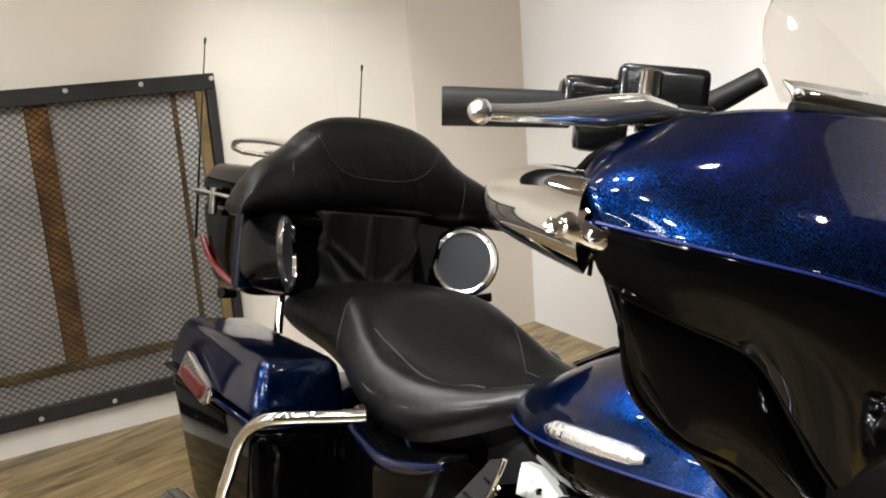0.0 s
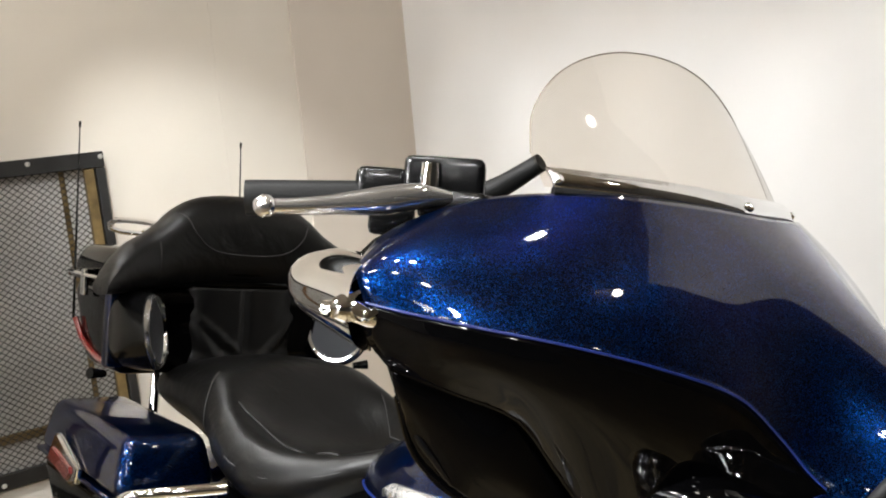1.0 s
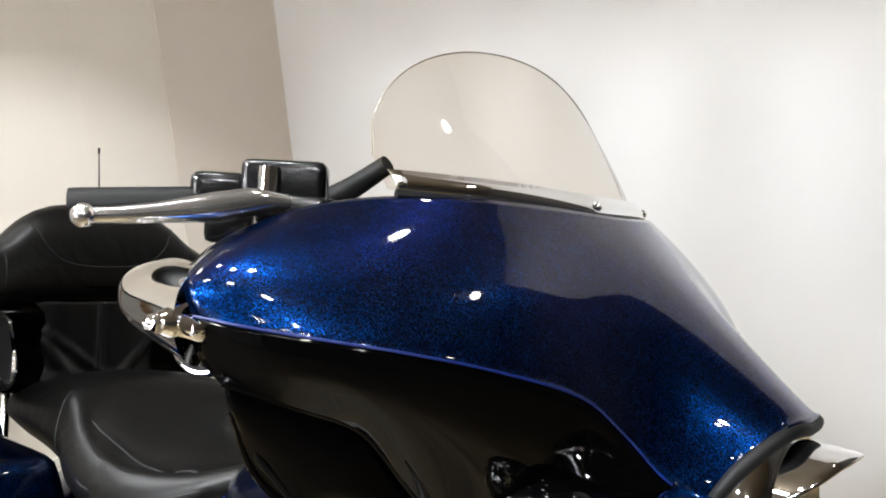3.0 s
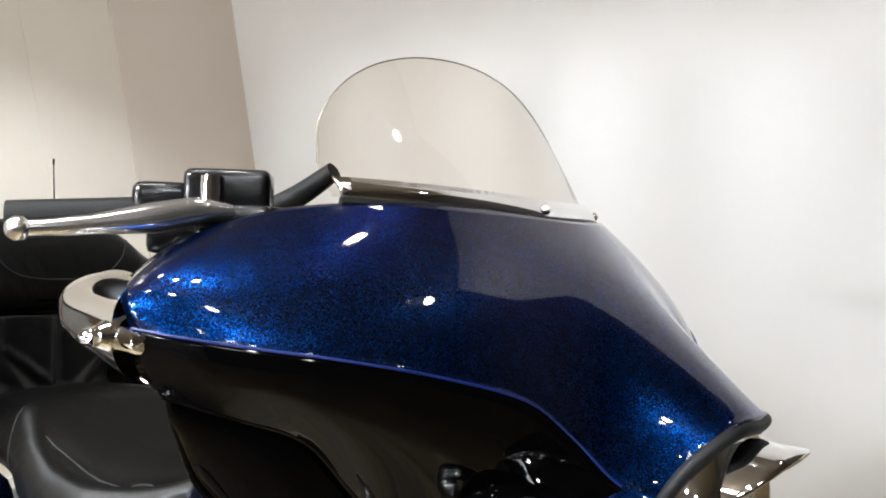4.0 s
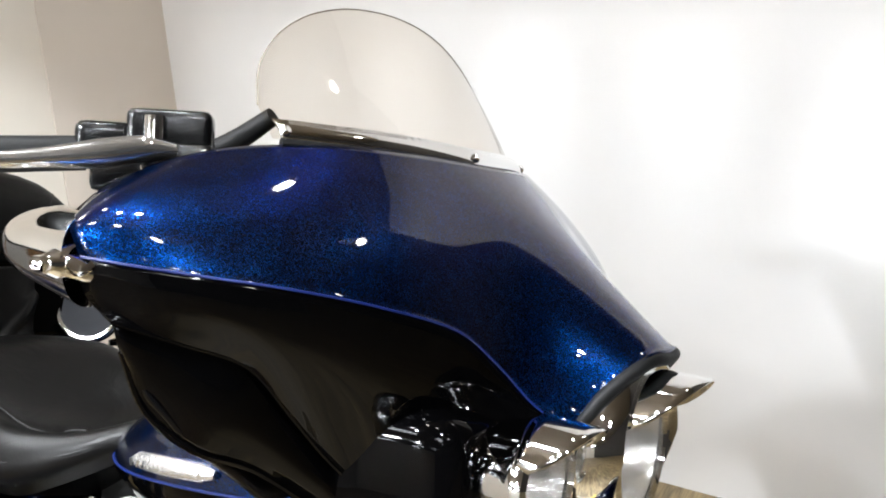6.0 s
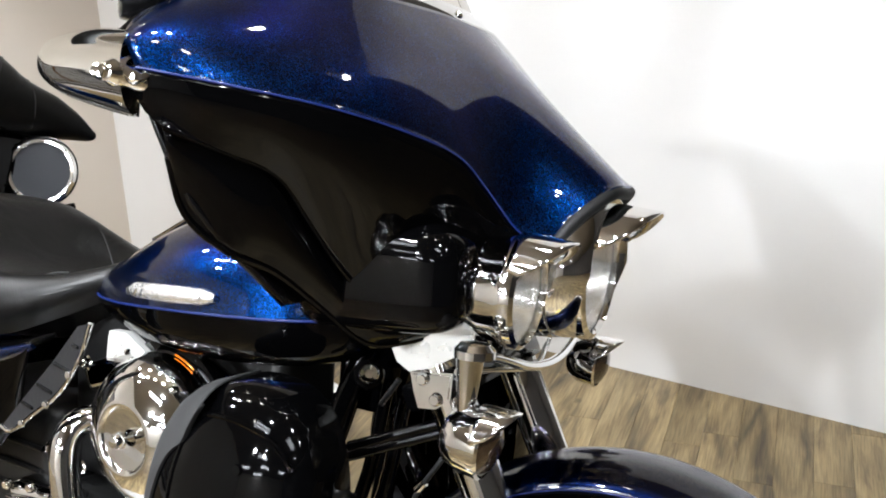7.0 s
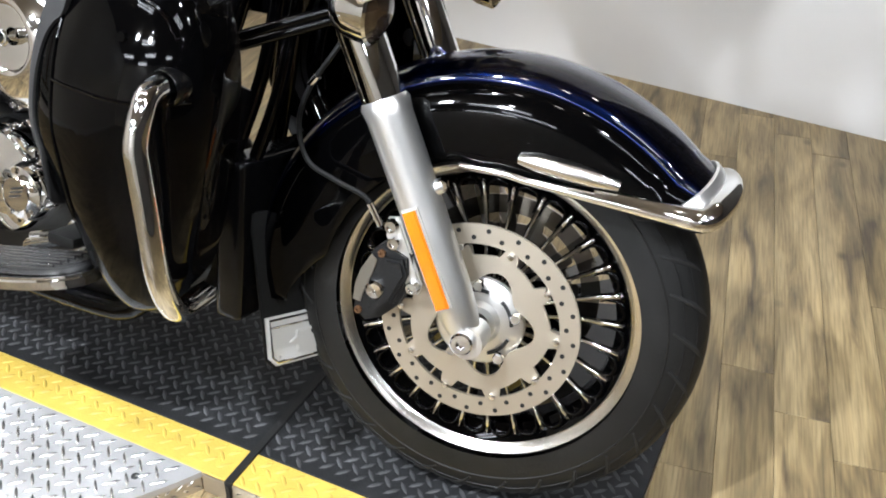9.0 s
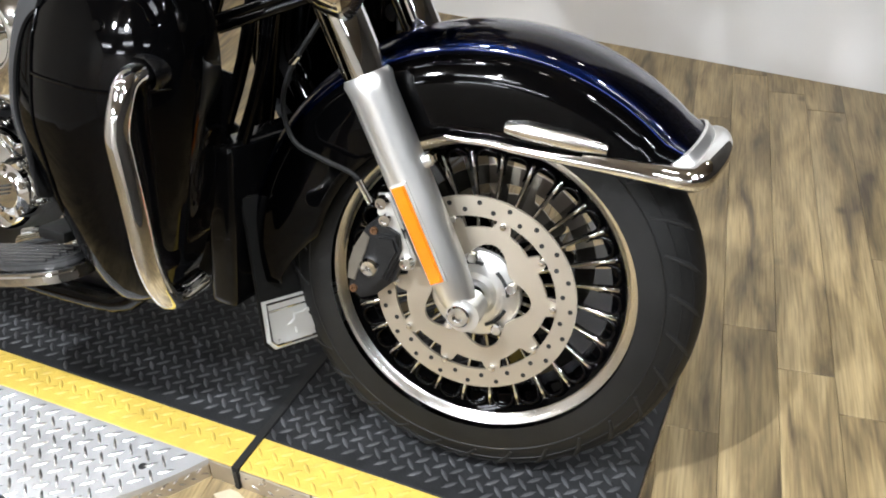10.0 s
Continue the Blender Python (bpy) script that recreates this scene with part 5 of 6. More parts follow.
def on_seat(x, s):
    """A point on the seat's skin: x along, s from the bottom edge (0) to the centre (1)."""
    xs = [q[0] for q in SEAT]
    vals = [np.interp(-x, [-v for v in xs], [q[k] for q in SEAT]) for k in range(1, 5)]
    row = spline(seat_row(x, *vals), 8)
    v = row[int(round(s * (len(row) - 1)))]
    return Vector(v)


for sd in (1, -1):
    for line in ([(-1.36 + 0.03 * math.sin(k / 2), k / 12) for k in range(0, 13)], [(-0.96 - 0.30 * k / 14, 0.62 + 0.14 * math.sin(k / 14 * 3.1)) for k in range(15)], [(-0.93 - 0.25 * k / 10, 0.30) for k in range(11)]):
        pts = [on_seat(x, s) + Vector((0, 0, 0.0006)) for x, s in line]
        pts = [Vector((p_.x, p_.y * sd, p_.z)) for p_ in pts]
        bp_("seat_seam", tube(pts, 0.0018, 6), SEAM, "", seat)

dimple = [on_seat(-1.115 - 0.012 * math.cos(k / 4), 1.0) for k in range(9)]
bp_("seat_crease", tube([Vector((p_.x, (k - 4) * 0.017, p_.z - 0.0005)) for k, p_ in enumerate(dimple)], [0.0008, 0.0032, 0.0008], 8), SEAM, "", seat)
bp_("seat_crease", tube([Vector((-1.10 + 0.02 * k, 0.03 + 0.012 * k, on_seat(-1.10 + 0.02 * k, 0.93).z)) for k in range(5)], [0.0008, 0.0022, 0.0008], 8), SEAM, "", seat)

# tour trunk: body, lid, backrest, speakers, rack
def rbox(x0, x1, y0, y1, z0, z1, r, seg=4):
    return box((x0 + x1) / 2, (y0 + y1) / 2, (z0 + z1) / 2, x1 - x0, y1 - y0, z1 - z0, r, seg)


trunk_bm = rbox(-1.90, -1.60, -0.300, 0.300, 0.885, 1.082, 0.045)
for v in trunk_bm.verts:
    f_ = max(0.0, (1.082 - v.co.z) / 0.197)
    if v.co.x < -1.75:
        v.co.x += 0.09 * f_ ** 1.4
    v.co.y *= 1 - 0.03 * f_
trunk = bp_("trunk", trunk_bm, BLACK, "black trunk with blue edge and padded backrest")
lid_bm = rbox(-1.905, -1.595, -0.306, 0.306, 1.094, 1.160, 0.030)
for v in lid_bm.verts:
    f_ = (v.co.z - 1.094) / 0.076
    v.co.y *= 1 - 0.05 * f_
    if v.co.x < -1.75:
        v.co.x += 0.06 * f_
bp_("trunk_lid", lid_bm, BLACK, "gloss black trunk lid", trunk)
bp_("lid_seam", rbox(-1.908, -1.600, -0.309, 0.309, 1.080, 1.096, 0.007, 2), BLACK, "", trunk)
bp_("lid_corner", rbox(-1.640, -1.580, -0.313, -0.272, 1.083, 1.102, 0.007, 2), BLUE, "blue lid corner", trunk)
bp_("front_edge", rbox(-1.634, -1.590, -0.311, -0.272, 0.905, 1.083, 0.01, 2), BLUE, "blue edge strip", trunk)
for sd in (-1, 1):
    yy = 0.312 * sd
    bp_("latch", rbox(-1.78, -1.75, yy - 0.006, yy + 0.006, 1.045, 1.105, 0.005, 2), CHROME, "chrome latch", trunk)
    bp_("trunk_light", tube([(-1.845, sd * 0.302, 0.985), (-1.80, sd * 0.298, 0.945), (-1.72, sd * 0.295, 0.918), (-1.64, sd * 0.292, 0.905)], 0.007, 8, smooth=3), RED, "red marker light strip", trunk)
bp_("latch_bar", tube([(-1.905, -0.306, 1.092), (-1.78, -0.314, 1.092), (-1.62, -0.312, 1.090)], 0.0045, 8), CHROME, "chrome latch bar", trunk)

REST = []
for a in np.linspace(-1, 1, 41):
    yy = 0.345 * math.copysign(abs(a) ** 0.9, a)
    hump = 1 - abs(a) ** 2.2
    xf = -1.585 + 0.075 * abs(a) ** 2.5
    top = float(np.interp(abs(yy), (0, 0.05, 0.10, 0.14, 0.175, 0.205, 0.24, 0.28, 0.315, 0.335, 0.345), (1.294, 1.292, 1.284, 1.270, 1.246, 1.216, 1.192, 1.172, 1.140, 1.112, 1.092)))
    bot = 1.062 + 0.005 * hump
    zc = (top + bot) / 2
    hh = (top - bot) / 2
    th = 0.050 + 0.025 * hump
    REST.append([(xf - th + th * math.cos(t_) * (1.0 if math.cos(t_) > 0 else 0.9), yy, zc + hh * math.copysign(abs(math.sin(t_)) ** 0.75, math.sin(t_))) for t_ in np.linspace(0, 2 * math.pi, 21)[:-1]])
bm_ = grid_bm(REST, close_u=True)
bm_.verts.ensure_lookup_table()
n_ = len(REST[0])
bm_.faces.new(bm_.verts[:n_]), bm_.faces.new(bm_.verts[-n_:])
rest = bp_("backrest", bm_, LEATHER, "black leather wraparound backrest", trunk)
pad_rows = []
for f_ in np.linspace(0, 1, 17):
    z_ = 0.885 + 0.195 * f_
    row = []
    for g_ in np.linspace(-1, 1, 27):
        y_ = 0.150 * g_
        edge = max(0.0, 1 - abs(g_) ** 6) ** 0.5
        fold = 0.010 * math.exp(-((y_ - 0.10 + (0.98 - z_) * 0.9) / 0.013) ** 2) + 0.007 * math.exp(-((y_ + 0.02 - (0.94 - z_) * 1.3) / 0.010) ** 2) + 0.010 * math.exp(-((y_ + 0.10 - (0.96 - z_) * 0.8) / 0.014) ** 2) + 0.005 * math.exp(-((z_ - 0.915) / 0.012) ** 2)
        row.append((-1.665 + 0.072 * edge + fold * edge - 0.006 * math.exp(-(y_ / 0.008) ** 2) * edge, y_, z_))
    pad_rows.append(row)
pad = bp_("lower_pad", grid_bm(surf(pad_rows, 2, 2)), LEATHER, "creased black leather lower back pad", trunk, solid=0.006)
bp_("pad_seam", tube([(-1.598, 0.0, 0.90), (-1.597, 0.0, 0.98), (-1.598, 0.0, 1.065)], 0.0016, 6), SEAM, "", pad)
def on_rest(y, f_, lift=0.0008):
    """A point on the backrest's front, f_ from bottom (0) to top (1)."""
    k = min(range(len(REST)), key=lambda i: abs(REST[i][0][1] - y))
    row = [q for q in REST[k] if True]
    fr = sorted([row[i] for i in list(range(0, 6)) + list(range(15, 20))], key=lambda q: q[2])
    zz = fr[0][2] + (fr[-1][2] - fr[0][2]) * f_
    return (float(np.interp(zz, [q[2] for q in fr], [q[0] for q in fr])) + lift, REST[k][0][1], zz)


for line in ([(-0.165, 0.97), (-0.155, 0.85), (-0.135, 0.65), (-0.105, 0.47), (-0.05, 0.40), (0.05, 0.40), (0.105, 0.47), (0.135, 0.65), (0.155, 0.85), (0.165, 0.97)], [(-0.215, 0.94), (-0.222, 0.7), (-0.215, 0.4), (-0.21, 0.15)], [(0.215, 0.94), (0.222, 0.7), (0.215, 0.4), (0.21, 0.15)]):
    bp_("backrest_seam", tube([on_rest(y_, f_) for y_, f_ in line], 0.0017, 6, smooth=3), SEAM, "", rest)
for sd in (-1, 1):
    c = Vector((-1.556, sd * 0.236, 0.985))
    dr = Vector((1, -1.40 * sd, 0.26)).normalized()
    du, dv = axes(dr)[1:]
    prow = []
    for f_ in np.linspace(0, 1, 7):
        row = []
        for q in np.linspace(0, 2 * math.pi, 49)[:-1]:
            ring_p = c + dr * 0.010 + (du * math.cos(q) + dv * math.sin(q)) * 0.084
            yy_, zz_ = ring_p.y - c.y, ring_p.z - c.z
            a_ = math.atan2(zz_, yy_)
            ca_, sa_ = math.cos(a_), math.sin(a_)
            k_ = 1.0 / (abs(ca_) ** 4 + abs(sa_) ** 4) ** 0.25
            back_p = Vector((-1.64, sd * 0.232 + 0.078 * ca_ * k_, 0.990 + 0.094 * sa_ * k_))
            row.append(ring_p.lerp(back_p, f_) + Vector((0, sd * 0.012 * math.sin(f_ * math.pi), 0)))
        prow.append(row)
    rim_row = [c + dr * 0.014 + (Vector(q) - c - dr * 0.010) * 0.88 for q in prow[0]]
    pod = bp_("speaker_pod", grid_bm([rim_row] + prow, close_u=True), PLASTIC, "black speaker pod", trunk)
    bp_("speaker_ring", lathe([(0.066, 0.012), (0.068, 0.019), (0.075, 0.020), (0.080, 0.014), (0.081, 0.006)], c, dr, 40), LEVER, "chrome speaker ring", pod)
    for k in range(4):
        q = math.pi * (0.25 + 0.5 * k)
        bp_("ring_screw", lathe([(0, 0.024), (0.004, 0.023), (0.005, 0.017)], c + (du * math.cos(q) + dv * math.sin(q)) * 0.072, dr, 10), CHROME, "", pod)
    bp_("speaker_grille", lathe([(0, 0.016), (0.067, 0.013)], c, dr, 32), GRILLE, "dark speaker grille", pod)
    bp_("pod_knob", tube([(-1.60, sd * 0.31, 0.893), (-1.588, sd * 0.345, 0.897)], [0.008, 0.012], 12), PLASTIC, "", pod)
    bp_("antenna", tube([(-2.10, sd * 0.23, 0.96), (-2.154, sd * 0.23, 1.465)], [0.004, 0.002, 0.0015], 8), PLASTIC, "black whip antenna", trunk)
    bp_("antenna_tip", lathe([(0, 0.006), (0.003, 0.004), (0.0035, 0.0), (0.003, -0.012)], (-2.154, sd * 0.23, 1.468), (0, 0, 1), 8), PLASTIC, "", trunk)
rack = bp_("luggage_rack", tube([(-1.66, -0.17, 1.165), (-1.67, -0.18, 1.212), (-1.98, -0.18, 1.218), (-2.08, -0.13, 1.190), (-2.08, 0.13, 1.190), (-1.98, 0.18, 1.218), (-1.67, 0.18, 1.212), (-1.66, 0.17, 1.165)], 0.007, 10, smooth=3), CHROME, "chrome luggage rack", trunk)
for yy in (-0.08, 0.08):
    bp_("rack_bar", tube([(-1.68, yy, 1.170), (-1.70, yy, 1.208), (-2.05, yy, 1.196)], 0.006, 8), CHROME, "", rack)
# trunk supports
for sd in (-1, 1):
    bp_("trunk_support", tube([(-1.72, sd * 0.15, 0.890), (-1.70, sd * 0.16, 0.78), (-1.66, sd * 0.17, 0.66)], 0.011, 10), CHROME, "chrome trunk support")
bp_("rear_fender", grid_bm(surf([[(-1.63 + 0.37 * math.cos(t_), y_ * 0.10, 0.33 + (0.37 - 0.03 * abs(y_)) * math.sin(t_)) for y_ in (-1.1, -1, -0.6, 0, 0.6, 1, 1.1)] for t_ in np.linspace(0.6, 3.0, 12)], 2, 2)), BLUE, "blue rear fender", solid=0.005)
rw = bp_("rear_wheel", lathe([(0.19, -0.055), (0.205, -0.062), (0.21, -0.05), (0.19, 0.0), (0.21, 0.05), (0.205, 0.062), (0.19, 0.055), (0.05, 0.03), (0.05, -0.03)], (-1.63, 0, 0.325), (0, 1, 0), 48, close=True), BLACK, "black cast rear wheel")
bp_("tyre", lathe([(0.205 + 0.12 * math.sin(math.pi * k / 14) ** 0.7, -0.088 * math.cos(math.pi * k / 14)) for k in range(15)], (-1.63, 0, 0.325), (0, 1, 0), 64), TYRE, "black tyre", rw)
# side stand
bp_("side_stand", tube([(-0.80, 0.16, 0.27), (-0.74, 0.26, 0.16), (-0.72, 0.36, 0.092)], 0.013, 10, smooth=3), BLACK, "black side stand")


# saddlebags
def bag(sd):
    def blk(x0, x1, y0, y1, z0, z1, r, seg=3):
        b = rbox(x0, x1, y0, y1, z0, z1, r, seg)
        return b
    b = blk(-1.79, -1.29, -0.375, -0.185, 0.43, 0.700, 0.035)
    for v in b.verts:
        f_ = max(0.0, (0.70 - v.co.z) / 0.27)
        if v.co.x < -1.5:
            v.co.x += 0.16 * f_ ** 1.3
        else:
            v.co.x += 0.02 * f_
        v.co.y *= 1 - 0.08 * f_
    if sd > 0:
        mirror_y(b)
    body = bp_("saddlebag", b, BLACK, "blue and black hard saddlebag")
    b = blk(-1.795, -1.285, -0.382, -0.182, 0.708, 0.818, 0.030)
    for v in b.verts:
        f_ = (v.co.z - 0.708) / 0.110
        v.co.x = -1.54 + (v.co.x + 1.54) * (1 - 0.12 * f_)
        v.co.y = -0.28 + (v.co.y + 0.28) * (1 - 0.22 * f_)
    if sd > 0:
        mirror_y(b)
    bp_("bag_lid", b, BLUE, "blue saddlebag lid", body)
    bp_("lid_edge", rbox(-1.797, -1.283, min(-sd * -0.383, -sd * -0.18), max(-sd * -0.383, -sd * -0.18), 0.698, 0.709, 0.004, 1), BLUE, "", body)
    m = side_m(-1.58, sd * 0.384, 0.722, 0)
    lt = bp_("bag_latch", plate([(-0.108, -0.016), (0.058, -0.040), (0.085, -0.030), (0.096, 0.003), (-0.045, 0.046), (-0.060, 0.044)], 0.014, m, 0.004), CHROME, "chrome latch with red reflector", body)
    bp_("latch_reflector", plate([(-0.085, -0.012), (0.045, -0.030), (0.066, -0.012), (0.060, 0.000), (-0.062, 0.016)], 0.008, side_m(-1.58, sd * 0.3915, 0.722, 0), 0.002), RED, "red reflector", lt)
    guard = [(-1.40, sd * 0.30, 0.40), (-1.395, sd * 0.385, 0.45), (-1.369, sd * 0.392, 0.552), (-1.350, sd * 0.392, 0.592), (-1.306, sd * 0.391, 0.678), (-1.238, sd * 0.388, 0.728), (-1.205, sd * 0.360, 0.743), (-1.180, sd * 0.310, 0.749), (-1.133, sd * 0.240, 0.760)]
    bp_("bag_guard", tube(guard, 0.0115, 14, smooth=5), CHROME, "chrome saddlebag guard rail")
    # the cover's blue is split: shaded face black, lit top edge a blue strip
    bp_("side_cover", grid_bm(surf([[(-1.26, sd * 0.16, 0.74), (-1.12, sd * 0.19, 0.727), (-1.04, sd * 0.20, 0.722), (-0.90, sd * 0.19, 0.757)], [(-1.26, sd * 0.19, 0.735), (-1.12, sd * 0.225, 0.720), (-1.04, sd * 0.232, 0.715), (-0.90, sd * 0.222, 0.750)], [(-1.27, sd * 0.205, 0.69), (-1.12, sd * 0.240, 0.680), (-1.04, sd * 0.244, 0.690), (-0.91, sd * 0.235, 0.730)], [(-1.25, sd * 0.20, 0.5), (-1.12, sd * 0.22, 0.49), (-1.04, sd * 0.22, 0.52), (-0.98, sd * 0.20, 0.60)]], 5, 5)), BLACK, "side cover with its shade put in as black", solid=0.008)
    bp_("cover_edge", tube([(-1.20, sd * 0.232, 0.722), (-1.12, sd * 0.240, 0.708), (-1.04, sd * 0.245, 0.706), (-0.96, sd * 0.242, 0.724), (-0.90, sd * 0.232, 0.745)], [0.006, 0.012, 0.013, 0.011, 0.006], 12, smooth=3), BLUE, "rounded blue strip added for the lit edge of the cover")


bag(-1), bag(1)


# fairing lowers with engine guard
LOWER = [(-0.557, 0.545), (-0.555, 0.617), (-0.535, 0.688), (-0.503, 0.742), (-0.455, 0.775), (-0.400, 0.792), (-0.335, 0.785), (-0.295, 0.755), (-0.272, 0.700), (-0.267, 0.620), (-0.275, 0.540), (-0.290, 0.460), (-0.312, 0.385), (-0.340, 0.335), (-0.392, 0.315), (-0.438, 0.345), (-0.475, 0.400), (-0.522, 0.480)]
LC = (-0.415, 0.580)
LPROF = [(1.0, 0.05), (1.0, 0.02), (0.985, -0.013), (0.95, -0.024), (0.88, -0.036), (0.76, -0.049), (0.55, -0.0625), (0.30, -0.0715), (0.08, -0.0745)]


def on_lower(x, z, lift=0.0):
    """Depth of the lower's skin at x, z."""
    o = spline([(a, b, 0) for a, b in LOWER], 5, True)
    ang = [math.atan2(q[1] - LC[1], q[0] - LC[0]) for q in o]
    a0 = math.atan2(z - LC[1], x - LC[0])
    k = min(range(len(o)), key=lambda i: abs(math.remainder(ang[i] - a0, 2 * math.pi)))
    s = math.hypot(x - LC[0], z - LC[1]) / math.hypot(o[k][0] - LC[0], o[k][1] - LC[1])
    pr = LPROF[:0:-1]
    return 0.275 - np.interp(s, [q[0] for q in pr], [q[1] for q in pr]) + lift


def lower(sd):
    o = spline([(a, b, 0) for a, b in LOWER], 5, True)
    rows_ = [[(LC[0] + (q[0] - LC[0]) * sc, sd * (0.275 - dy), LC[1] + (q[1] - LC[1]) * sc) for q in o] for sc, dy in LPROF]
    b = grid_bm(rows_, close_u=True)
    b.verts.ensure_lookup_table()
    b.faces.new(b.verts[-len(o):])
    low = bp_("fairing_lower", b, BLACK, "gloss black fairing lower")
    lead = o[-7:] + o[:24]
    bb = []
    for sc, dy in ((1.015, 0.05), (1.02, 0.004), (0.99, -0.014), (0.93, -0.030), (0.86, -0.0405), (0.76, -0.0510), (0.70, -0.0555), (0.685, -0.050)):
        bb.append([(LC[0] + (q[0] - LC[0]) * (1 - (1 - sc) * min(1, 0.35 + 0.14 * min(k, len(lead) - 1 - k))), sd * (0.275 - dy), LC[1] + (q[1] - LC[1]) * (1 - (1 - sc) * min(1, 0.35 + 0.14 * min(k, len(lead) - 1 - k)))) for k, q in enumerate(lead)])
    bp_("lower_edging", grid_bm(bb), GREYBAND, "grey rubber edging", low, solid=0.003)

    def seam(name, pts, r, mm):
        line = spline([(x, 0, z) for x, z in pts], 6)
        bp_(name, tube([(q[0], sd * on_lower(q[0], q[2], 0.0003), q[2]) for q in line], r, 8), mm, "", low)
    seam("glovebox_seam", [(-0.468, 0.632), (-0.42, 0.628), (-0.36, 0.624), (-0.31, 0.626), (-0.278, 0.632)], 0.0022, BLACK)
    seam("glovebox_ridge", [(-0.445, 0.745), (-0.41, 0.752), (-0.36, 0.750), (-0.315, 0.735), (-0.292, 0.705)], 0.0035, BLACK)
    seam("glovebox_crease", [(-0.445, 0.748), (-0.455, 0.715), (-0.462, 0.670), (-0.466, 0.632), (-0.468, 0.560), (-0.450, 0.450)], 0.0024, BLACK)
    bp_("glovebox_latch", lathe([(0, 0.003), (0.006, 0.003), (0.007, 0)], (-0.355, sd * on_lower(-0.355, 0.70), 0.70), (0, sd, 0.1), 16), BLACK, "", low)
    g = [(-0.305, sd * 0.28, 0.652), (-0.300, sd * 0.345, 0.647), (-0.297, sd * 0.366, 0.624), (-0.298, sd * 0.374, 0.588), (-0.294, sd * 0.374, 0.560), (-0.287, sd * 0.372, 0.516), (-0.281, sd * 0.370, 0.474), (-0.277, sd * 0.364, 0.426), (-0.277, sd * 0.345, 0.383), (-0.285, sd * 0.315, 0.362), (-0.29, sd * 0.26, 0.365)]
    bar = bp_("engine_guard", tube(g, 0.0155, 18, smooth=5), CHROME, "chrome engine guard bar")
    bp_("guard_grommet", lathe([(0.016, -0.02), (0.019, 0.0), (0.0215, 0.004), (0.024, 0.0), (0.025, -0.02)], (-0.302, sd * 0.322, 0.648), (0.02, sd, -0.1), 24), PLASTIC, "black rubber grommet", bar)


lower(-1), lower(1)

# engine
eng = bp_("engine", rbox(-1.00, -0.50, -0.13, 0.13, 0.20, 0.47, 0.04), ENGINE, "black and chrome V-twin engine")
# gearbox is enlarged and a backing box added to black out what lies behind
bp_("gearbox", rbox(-1.34, -0.99, -0.125, 0.125, 0.22, 0.60, 0.04), ENGINE, "black gearbox", eng)
bp_("intake_manifold", rbox(-1.02, -0.52, -0.070, 0.070, 0.47, 0.775, 0.03), ENGINE, "black box added to darken the view behind the air cleaner", eng)
for k in range(7):
    bp_("gearbox_rib", tube([(-1.30, -0.128, 0.27 + 0.042 * k), (-1.02, -0.128, 0.27 + 0.042 * k)], 0.005, 6), ENGINE, "", eng)
for x_, z_ in ((-1.00, 0.53), (-0.93, 0.57), (-0.985, 0.47), (-0.915, 0.515), (-0.795, 0.505), (-0.775, 0.47), (-0.60, 0.50), (-0.565, 0.545), (-0.80, 0.725), (-0.905, 0.70)):
    bp_("engine_bolt", lathe([(0, 0.012), (0.005, 0.012), (0.008, 0.009), (0.009, 0.002), (0.013, 0)], (x_, -0.128, z_), (0, -1, 0.1), 12), CHROME, "", eng)
for x0, lean in ((-0.62, -22), (-0.86, 22)):
    for k in range(11):
        m = Matrix.Translation((-0.74, 0, 0.36)) @ Euler((0, radians(-lean), 0)).to_matrix().to_4x4() @ Matrix.Translation((0, 0, 0.11 + 0.019 * k))
        f_b = box(0, 0, 0, 0.155, 0.165, 0.007, 0.003, 1)
        bp_("cooling_fin", moved(f_b, m), ENGINE, "", eng)
    m = Matrix.Translation((-0.74, 0, 0.36)) @ Euler((0, radians(-lean), 0)).to_matrix().to_4x4() @ Matrix.Translation((0, 0, 0.215))
    bp_("cylinder", moved(tube([(0, 0, -0.11), (0, 0, 0.11)], 0.062, 24), m), ENGINE, "", eng)
    m = Matrix.Translation((-0.74, 0, 0.36)) @ Euler((0, radians(-lean), 0)).to_matrix().to_4x4() @ Matrix.Translation((0, 0, 0.355))
    bp_("rocker_cover", moved(box(0, 0, 0, 0.17, 0.20, 0.055, 0.02, 3), m), CHROME, "chrome rocker cover", eng)
AIR = (-0.692, -0.150, 0.636)
air = bp_("air_cleaner", lathe([(0, 0.070), (0.040, 0.070), (0.047, 0.071), (0.051, 0.076), (0.055, 0.077), (0.060, 0.075), (0.085, 0.066), (0.103, 0.053), (0.115, 0.036), (0.122, 0.015), (0.121, 0.0), (0.10, -0.02)], AIR, (0, -1, 0), 64), CHROME, "round chrome air cleaner")
bp_("air_bolt", lathe([(0, 0.016), (0.009, 0.015), (0.012, 0.010), (0.013, 0)], (-0.692, -0.228, 0.636), (0, -1, 0), 16), CHROME, "", air)
